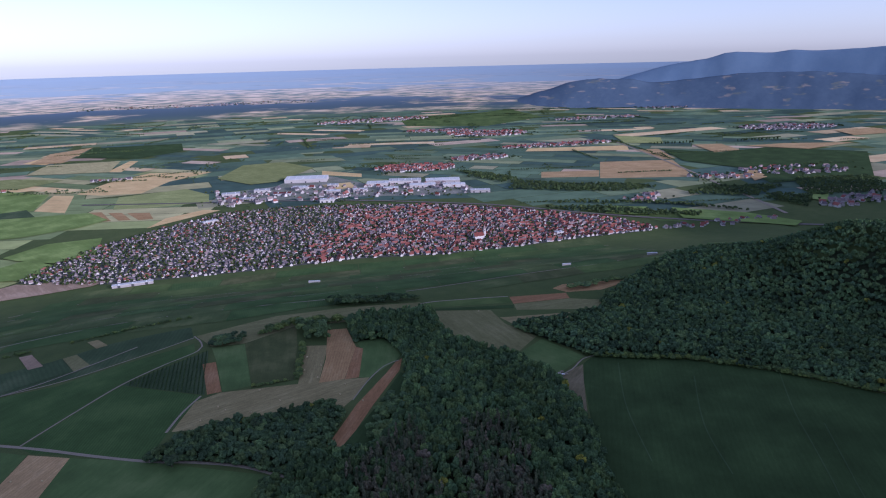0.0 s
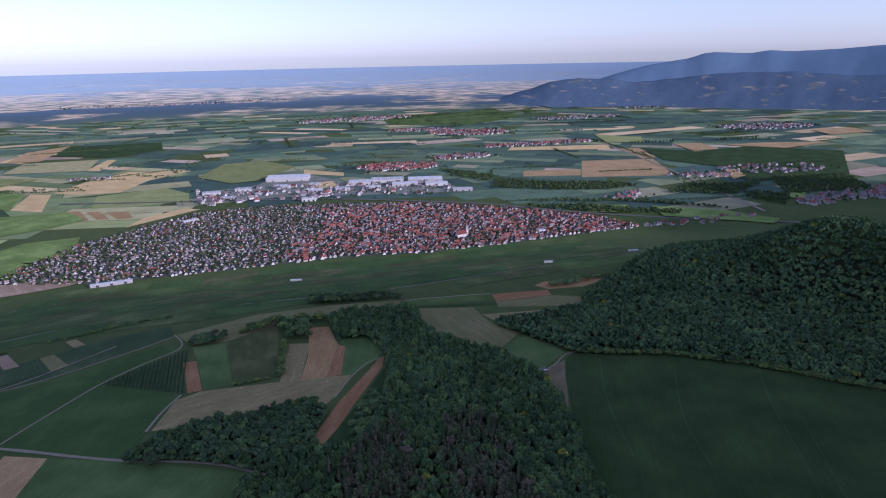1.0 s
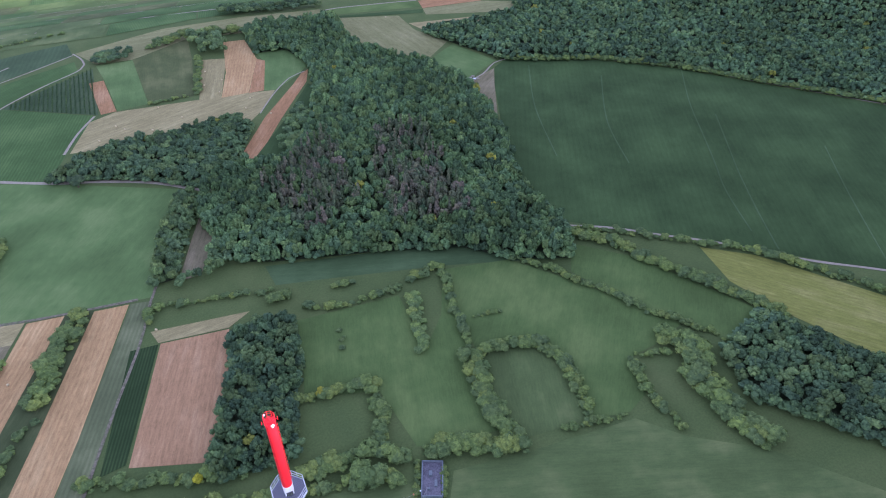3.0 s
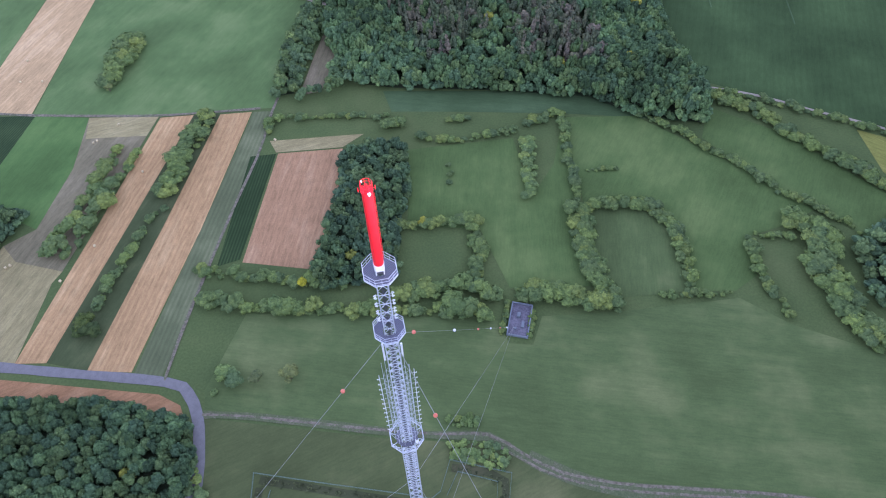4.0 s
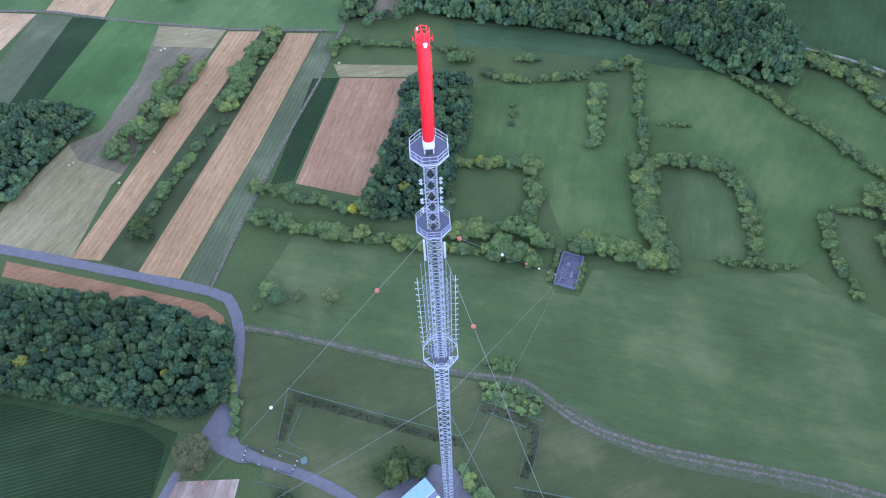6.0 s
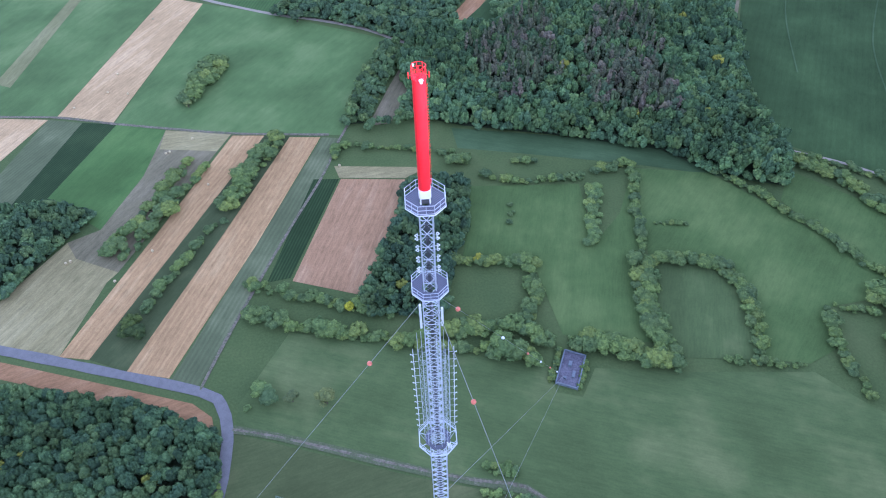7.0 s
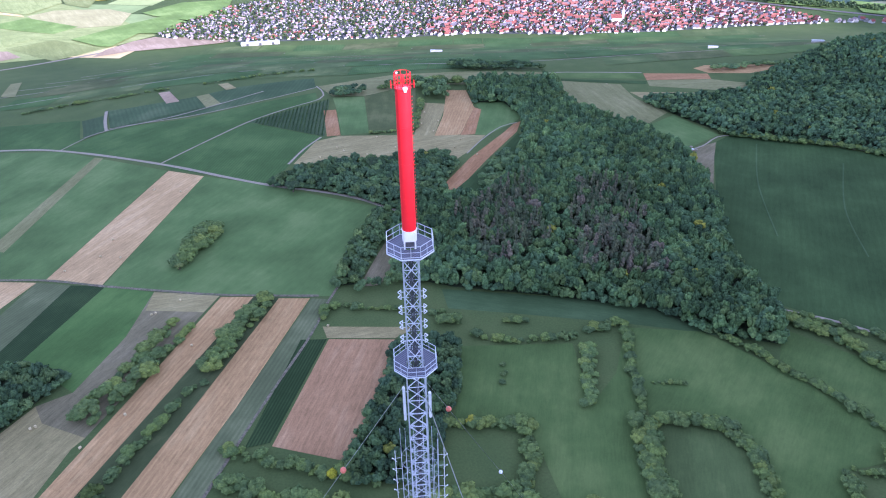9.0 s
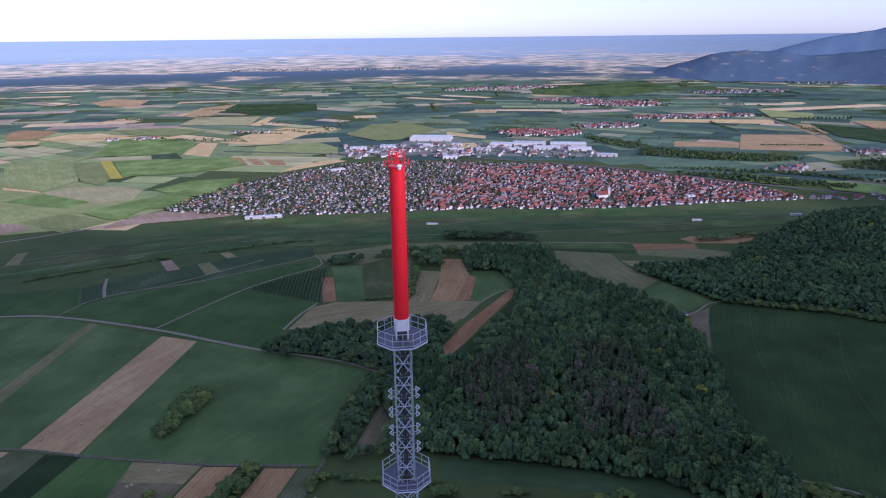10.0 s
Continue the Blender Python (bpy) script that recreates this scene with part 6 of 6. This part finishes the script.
ridge("backdrop_hills", 3470, 260, [(14, -4.5), (18, -4.0), (22, -3.1), (25.4, -2.2), (27, -1.75), (29.1, -1.5), (31.8, -1.55), (33, -1.85), (34.8, -1.85), (37.5, -1.5), (40.2, -1.28), (42.8, -1.18), (45.3, -1.25), (49, -1.5), (56, -1.2), (66, -0.6), (80, -0.5), (95, -1.4), (106, -2.6)], [(14, -4.55), (106, -4.6)], ((0.085, 0.125, 0.185), (0.105, 0.15, 0.21)), "wooded foothills with clearings painted in dark haze blue", 0.10, 0.55)
# ---- the transmitter station at the mast's foot ----
ROOF_BLUE = plain_mat("pale_blue_sheet", (0.30, 0.45, 0.72), (0.38, 0.53, 0.80), 0.6, 0.45)
ROOF_GREY = plain_mat("grey_roofing", (0.26, 0.27, 0.32), (0.36, 0.37, 0.42), 0.6)
station = tagged(new("station_building"), "low station building with blue and grey roofs", "building")
station.matrix_basis = Matrix.Translation((-13.5, 12.5, 0)) @ Matrix.Rotation(radians(35.5), 4, "Z")
bm = bmesh.new()
box(bm, (0, 0, 2.3), (26, 15.6, 5.2))
part("wall", bm, PLASTER, station)
bm = bmesh.new()
box(bm, (0, -2.6, 5.05), (26.4, 10.6, 0.35))
grey = part("flat_roof", bm, ROOF_GREY, station, "grey flat roof with units")
bm = bmesh.new()
v = [bm.verts.new(p) for p in ((-13.3, 2.4, 5.9), (13.3, 2.4, 5.9), (13.3, 8.2, 4.9), (-13.3, 8.2, 4.9))]
bm.faces.new(v)
got = bmesh.ops.extrude_face_region(bm, geom=bm.faces[:])
bmesh.ops.translate(bm, verts=[g for g in got["geom"] if isinstance(g, bmesh.types.BMVert)], vec=(0, 0, -0.25))
bmesh.ops.recalc_face_normals(bm, faces=bm.faces)
part("shed_roof", bm, ROOF_BLUE, station, "blue sheet-metal shed roof")
for k in range(27):
    bm = bmesh.new()
    x = -13 + k
    beam(bm, (x, 2.4, 5.93), (x, 8.2, 4.93), 0.04, 4)
    part("roof_seam", bm, ROOF_BLUE, station)
bm = bmesh.new()
box(bm, (0, 2.35, 5.5), (26.4, 0.2, 0.9))
part("parapet", bm, WHITE, station)
for x, y, sx, sy, sz in ((3.0, -0.6, 3.2, 2.0, 1.6), (-4.6, -0.8, 3.2, 2.0, 1.6), (-9.2, -0.4, 1.2, 1.2, 1.1), (8.0, -3.6, 2.6, 0.9, 0.9), (3.0, -6.4, 3.0, 1.8, 1.2)):
    bm = bmesh.new()
    box(bm, (x, y, 5.2 + sz / 2), (sx, sy, sz))
    bmesh.ops.bevel(bm, geom=bm.edges[:], offset=0.08, segments=1)
    unit = part("roof_unit", bm, WHITE, grey, "white roof ventilation unit")
for x, y in ((6.0, 0.4), (6.8, -0.2), (7.6, 0.6), (7.0, 1.0)):
    bm = bmesh.new()
    beam(bm, (x, y, 5.2), (x, y, 6.6), 0.12, 8)
    bmesh.ops.create_uvsphere(bm, u_segments=10, v_segments=6, radius=0.3, matrix=Matrix.Translation((x, y, 6.7)))
    part("vent_pipe", bm, STEEL, grey)
bm = bmesh.new()
beam(bm, (7.5, -8, 5.6), (7.5, 2.0, 5.6), 0.18, 8)
beam(bm, (-8, -3.2, 5.5), (7.5, -3.2, 5.5), 0.14, 8)
part("duct", bm, STEEL, grey)
for x, y in ((-8, 1.6), (12.2, -0.5)):
    bm = bmesh.new()
    bmesh.ops.create_uvsphere(bm, u_segments=14, v_segments=8, radius=0.75, matrix=Matrix.Translation((x, y, 6.2)))
    beam(bm, (x, y, 5.1), (x, y, 6.0), 0.15, 8)
    part("antenna_dome", bm, WHITE, grey, "white round antenna dome")
for k in range(7):
    bm = bmesh.new()
    box(bm, (-11 + 3.6 * k, 7.85, 2.6), (1.6, 0.12, 1.2))
    part("window", bm, DARK, station)

drape("yard", [(-35, 23.5), (-28, 21), (-18, 27), (-5, 33), (4, 30), (9, 20), (12, 8), (12, -14), (-20, -18), (-36, 0)], ASPHALT, "grey asphalt yard round the station", 0.19, category="yard")
bridge = tagged(new("cable_bridge"), "white steel cable bridge across the yard", "cable bridge")
for a, b in (((2.4, 10.8), (10.0, 8.3)), ((10.0, 8.3), (13.6, 4.2))):
    bm = bmesh.new()
    for off in (-0.25, 0.25):
        beam(bm, (a[0], a[1] + off, 3.2), (b[0], b[1] + off, 3.2), 0.09, 6)
    box(bm, ((a[0] + b[0]) / 2, (a[1] + b[1]) / 2, 3.2), (0.2, 0.5, 0.1))
    part("span", bm, WHITE, bridge)
    bm = bmesh.new()
    beam(bm, (b[0], b[1], -0.1), (b[0], b[1], 3.2), 0.1, 6)
    part("post", bm, STEEL, bridge)
for x, y, w, d, h, turn in ((21, 5.2, 2.4, 4.0, 2.4, 35), (27.8, 2.4, 2.6, 2.2, 2.2, 10), (47, 0.4, 2.6, 2.2, 2.2, 20), (17.4, 4.0, 2.2, 3.2, 2.0, -55)):
    hut = tagged(new("equipment_hut"), "small white equipment hut on the grass", "hut", "equipment huts")
    hut.matrix_basis = Matrix.Translation((x, y, 0)) @ Matrix.Rotation(radians(turn), 4, "Z")
    bm = bmesh.new()
    box(bm, (0, 0, h / 2 - 0.1), (w, d, h))
    part("wall", bm, WHITE, hut)
    bm = bmesh.new()
    box(bm, (0, 0, h), (w + 0.3, d + 0.3, 0.2))
    part("roof", bm, ROOF_GREY, hut)
    bm = bmesh.new()
    box(bm, (0, -d / 2 - 0.02, 0.95), (0.9, 0.08, 1.9))
    part("door", bm, DARK, hut)

for x, y, turn in ((15.6, 13.6, 20), (17.6, 12.6, -25), (19.4, 11.2, 60)):
    rack = tagged(new("pipe_rack"), "low rack of grey steel parts in grass", "rack", "steel racks")
    rack.matrix_basis = Matrix.Translation((x, y, 0)) @ Matrix.Rotation(radians(turn), 4, "Z")
    for k in range(4):
        bm = bmesh.new()
        beam(bm, (-1.1, -0.45 + 0.3 * k, 0.7), (1.1, -0.45 + 0.3 * k, 0.7 + 0.06 * k), 0.08, 8)
        part("pipe", bm, STEEL, rack)
    for px in (-0.8, 0.8):
        bm = bmesh.new()
        for py in (-0.6, 0.6):
            beam(bm, (px, py, 0), (px, py, 0.7), 0.06, 5)
        beam(bm, (px, -0.6, 0.6), (px, 0.6, 0.6), 0.06, 5)
        part("trestle", bm, DARK, rack)

# sunken concrete pad of the guy anchor
pad = tagged(new("anchor_pad"), "walled concrete guy anchor pad in grass", "anchor pad")
pad.matrix_basis = Matrix.Translation((59.7, 110.1, 0)) @ Matrix.Rotation(radians(-24), 4, "Z")
bm = bmesh.new()
box(bm, (0, 0, 0.34), (8.6, 16.6, 0.3))
part("floor", bm, plain_mat("stained_concrete", (0.085, 0.080, 0.098), (0.20, 0.185, 0.215), 0.16), pad, "stained grey-violet concrete floor")
WALL_BLUE = plain_mat("bluish_concrete", (0.13, 0.15, 0.17), (0.22, 0.24, 0.26), 0.5)
for cx, cy, sx, sy in ((0, 8.4, 9.4, 0.5), (0, -8.4, 9.4, 0.5), (-4.5, 0, 0.5, 17), (4.5, 0, 0.5, 17)):
    bm = bmesh.new()
    box(bm, (cx, cy, 0.6), (sx, sy, 1.4))
    part("wall", bm, WALL_BLUE, pad, "low bluish grey wall")
for cx, cy, sx, sy, h in ((-0.8, 2.0, 1.4, 2.2, 1.6), (1.6, -2.5, 1.2, 3.0, 1.2), (-1.4, -5.0, 1.0, 1.0, 1.0)):
    bm = bmesh.new()
    box(bm, (cx, cy, 0.4 + h / 2), (sx, sy, h))
    bmesh.ops.bevel(bm, geom=bm.edges[:], offset=0.1, segments=1)
    part("anchor_block", bm, WALL_BLUE, pad)
bush_row([(57.0, 121.0), (53.5, 113.0), (50.4, 104.5)], 1.3, 0.8, 1.5, "weeds along the concrete pad's wall", 1.0, "weed_strip", 0.8)
bush_row([(67.4, 114.0), (64.4, 107.0), (61.4, 100.5)], 1.3, 0.9, 1.5, "weeds along the concrete pad's wall", 1.0, "weed_strip", 0.8)
for x, y in ANCHORS[1:]:
    blk = bmesh.new()
    box(blk, (x, y, 0.4), (3, 3, 1.4))
    bmesh.ops.bevel(blk, geom=blk.edges[:], offset=0.15, segments=1)
    tagged(part("anchor_block", blk, CONCRETE), "concrete guy anchor block in grass", "anchor block")

# ---- fences and the ditch round the station ----
FENCE = plain_mat("green_fence", (0.12, 0.18, 0.14), (0.18, 0.25, 0.20), 2.0, 0.6)


def fence(line, label, h=1.5, gap=4.0):
    f = tagged(new("fence"), label, "fence", "station fences")
    for a, b in zip(line, line[1:]):
        n = max(1, round(math.dist(a, b) / gap))
        bm = bmesh.new()
        for z in (0.35, 0.75, 1.15, 1.5):
            beam(bm, (*a, h * z / 1.5), (*b, h * z / 1.5), 0.035, 4)
        for k in range(int(math.dist(a, b) / 0.5)):
            t = (k + 0.5) / int(math.dist(a, b) / 0.5)
            p = (a[0] + (b[0] - a[0]) * t, a[1] + (b[1] - a[1]) * t)
            beam(bm, (*p, 0.2), (*p, h), 0.02, 3)
        part("mesh_panel", bm, FENCE, f)
        for k in range(n):
            bm = bmesh.new()
            p = (a[0] + (b[0] - a[0]) * k / n, a[1] + (b[1] - a[1]) * k / n)
            beam(bm, (*p, -0.1), (*p, h + 0.15), 0.06, 5)
            part("post", bm, FENCE, f)
    return f


fence([(-62, 44), (-59, 66), (-32, 56), (-4, 46), (6, 42), (10, 44), (16, 55), (38, 45), (31, 26)], "green wire mesh fence round the station grounds")
fence([(24, 22), (42, 17), (63, 12), (58, -6), (52, -24)], "green wire mesh fence beside a ditch")
fence([(-62, 43), (-53, 39)], "short green wire mesh fence")
fence([(12, 42), (18, 50), (32, 43), (26, 24)], "inner green wire mesh fence", 1.1)
fence([(-53, 58), (-58, 45), (-53, 42)], "inner green wire mesh fence", 1.1)
fence([(-70, 32), (-58, 28), (-60, 20)], "green wire mesh fence below the driveway", 1.1)
for line, w in (([(-57, 63), (-32, 53.5), (-4, 43), (8, 39)], 3.0), ([(-57, 60), (-61, 46)], 3.0), ([(16, 52), (35, 43), (28, 25)], 3.0), ([(27, 20), (42, 15), (60, 10), (55, -8)], 2.6)):
    ribbon("ditch", line, w, field_mat("ditch", 0), "rough overgrown ditch strip", 0.17, "ditch")
    weeds = []
    for a, b in zip(line, line[1:]):
        n = int(math.hypot(b[0] - a[0], b[1] - a[1]) * w * 0.8)
        for _ in range(n):
            t = rng.random()
            p = lay(a[0] + (b[0] - a[0]) * t + rng.normal(0, w * 0.24), a[1] + (b[1] - a[1]) * t + rng.normal(0, w * 0.24))
            r = rng.uniform(0.2, 0.75)
            weeds.append((p[0], p[1], p[2] + r * 0.5, r, r * 0.7))
    plant_many("weeds", weeds, CHEAP, [np.array((0.10, 0.115, 0.055)) * rng.uniform(0.6, 1.5) for _ in weeds], "dry weeds in a rough ditch", "weeds")
gate = tagged(new("driveway_railing"), "dark railing with pale posts along the driveway", "railing")
for a, b in (((-73, 44.5), (-54, 37.5)), ((-74, 39.5), (-56, 33.0)), ((-73, 44.5), (-74, 39.5)), ((-54, 37.5), (-56, 33.0))):
    bm = bmesh.new()
    for z in (0.6, 1.2):
        beam(bm, (*a, z), (*b, z), 0.07, 5)
    part("rail", bm, DARK, gate)
    for t in (0, 0.33, 0.66):
        bm = bmesh.new()
        p = (a[0] + (b[0] - a[0]) * t, a[1] + (b[1] - a[1]) * t)
        beam(bm, (*p, 0), (*p, 1.4), 0.1, 6)
        bmesh.ops.create_uvsphere(bm, u_segments=8, v_segments=6, radius=0.22, matrix=Matrix.Translation((*p, 1.45)))
        part("post", bm, WHITE, gate, "pale post")
booth = tagged(new("gate_box"), "small grey gate control box", "control box")
bm = bmesh.new()
box(bm, (-51.3, 37.2, 1.0), (1.8, 1.8, 2.2), 0.4)
part("housing", bm, ROOF_GREY, booth)
bm = bmesh.new()
box(bm, (-51.3, 37.2, 2.2), (2.2, 2.2, 0.2), 0.4)
part("lid", bm, FENCE, booth)

# ---- straw bales ----
STRAW = plain_mat("straw", (0.50, 0.40, 0.22), (0.68, 0.57, 0.36), 2.5, 0.95, 0.0, 0.6)
bm = bmesh.new()
bmesh.ops.create_cone(bm, cap_ends=True, segments=18, radius1=0.6, radius2=0.6, depth=1.05, matrix=Matrix.Translation((0, 0, 0.58)) @ Matrix.Rotation(math.pi / 2, 4, "X"))
bmesh.ops.bevel(bm, geom=[e for e in bm.edges if len(e.link_faces) == 2 and e.calc_face_angle() > 1.0], offset=0.12, segments=2)
for v in bm.verts:
    v.co += Vector((rng.normal(0, 0.02), rng.normal(0, 0.02), rng.normal(0, 0.02)))
first_bale = tagged(part("straw_bale", bm, STRAW), "round pale straw bale lying on the field", "bale", "straw bales")
spots = "-128,285 -141,273 -139,274 -112,243 -132,196 -174,193 -172,194 -146,178 -41,252 -184,436 -162,428 -192,364 -193,343 -179,339 -211,330 -47,495 -41,487 -21,477 -50,461 -13,514 33,568 44,545 38,521 53,483 70,466 3,489 229,626 254,565 20,470 60,500 -60,476 28,540"
for k, spot in enumerate(spots.split()):
    x, y = map(float, spot.split(","))
    m = Matrix.Translation(lay(x, y, 0.1)) @ Matrix.Rotation(k * 1.7, 4, "Z")
    if k == 0:
        first_bale.matrix_basis = m
    else:
        copy_thing(first_bale, m)

# ---- young vines in clear rows ----
rows_root = tagged(new("young_vineyard"), "young vineyard of clear green vine rows", "vineyard")
for k in range(20):
    x = -128 + 3.5 * k
    lo, hi = 521 + (565 - 521) * (-59 - x) / 73, 617 - (617 - 565) * (-60 - x) / 72
    if hi - lo < 6:
        continue
    vv, ff, n = [], [], 0
    for y in np.arange(lo, hi, 2.0):
        f_v, f_f = CHEAP[rng.integers(len(CHEAP))]
        px, py, pz = lay(x + rng.normal(0, 0.1), y)
        vv.append(f_v * np.array((0.75, 1.3, 0.95)) + np.array((px, py, pz + 1.0)))
        ff.append(f_f + n)
        n += len(f_v)
    vv = np.concatenate(vv)
    ob = new("trellis", mesh_of("trellis", vv, np.concatenate(ff), LEAF, np.broadcast_to(np.array((0.07, 0.12, 0.05)), vv.shape)))
    ob.parent = rows_root

# ---- small things on the plateau and the slope ----
heap = tagged(new("rubble_heap"), "pale heap of rubble at the field corner", "heap")
for k in range(14):
    bm = bmesh.new()
    x, y, z = lay(244 + rng.uniform(-7, 9), 457 + rng.uniform(-4, 5), 0.5)
    bmesh.ops.create_icosphere(bm, subdivisions=1, radius=rng.uniform(0.8, 1.8), matrix=Matrix.Translation((x, y, z)) @ Matrix.Diagonal((1.4, 1.0, 0.7, 1)))
    for v in bm.verts:
        v.co += Vector((rng.normal(0, 0.2), rng.normal(0, 0.2), rng.normal(0, 0.15)))
    part("rubble", bm, GRAVEL if k % 3 else WHITE, heap)
bush_row([(286, 484), (294, 486)], 3, 2.6, 4.0, "small dark trees at a field corner", tint=0.6)
for x, y, w, d in ((73, 930, 17, 3.0), (537, 755, 14, 3), (410, 770, 12, 3)):
    shed = tagged(new("field_shed"), "long low pale shed among vineyards", "shed", "vineyard sheds")
    shed.matrix_basis = Matrix.Translation(lay(x, y)) @ Matrix.Rotation(-0.25, 4, "Z")
    bm = bmesh.new()
    box(bm, (0, 0, 1.2), (w, d, 2.8))
    part("wall", bm, PLASTER, shed)
    bm = bmesh.new()
    box(bm, (0, 0, 2.7), (w + 0.5, d + 0.5, 0.25), 0)
    part("roof", bm, METAL_ROOF, shed)

# ---- from the plan's units to metres ----
done = set()
for ob in bpy.data.objects:
    if ob.type == "CAMERA":
        continue
    m = ob.matrix_basis.copy()
    m.translation *= TRUE_SCALE
    ob.matrix_basis = m
    if ob.type == "MESH" and ob.data.name not in done:
        done.add(ob.data.name)
        ob.data.transform(Matrix.Scale(TRUE_SCALE, 4))
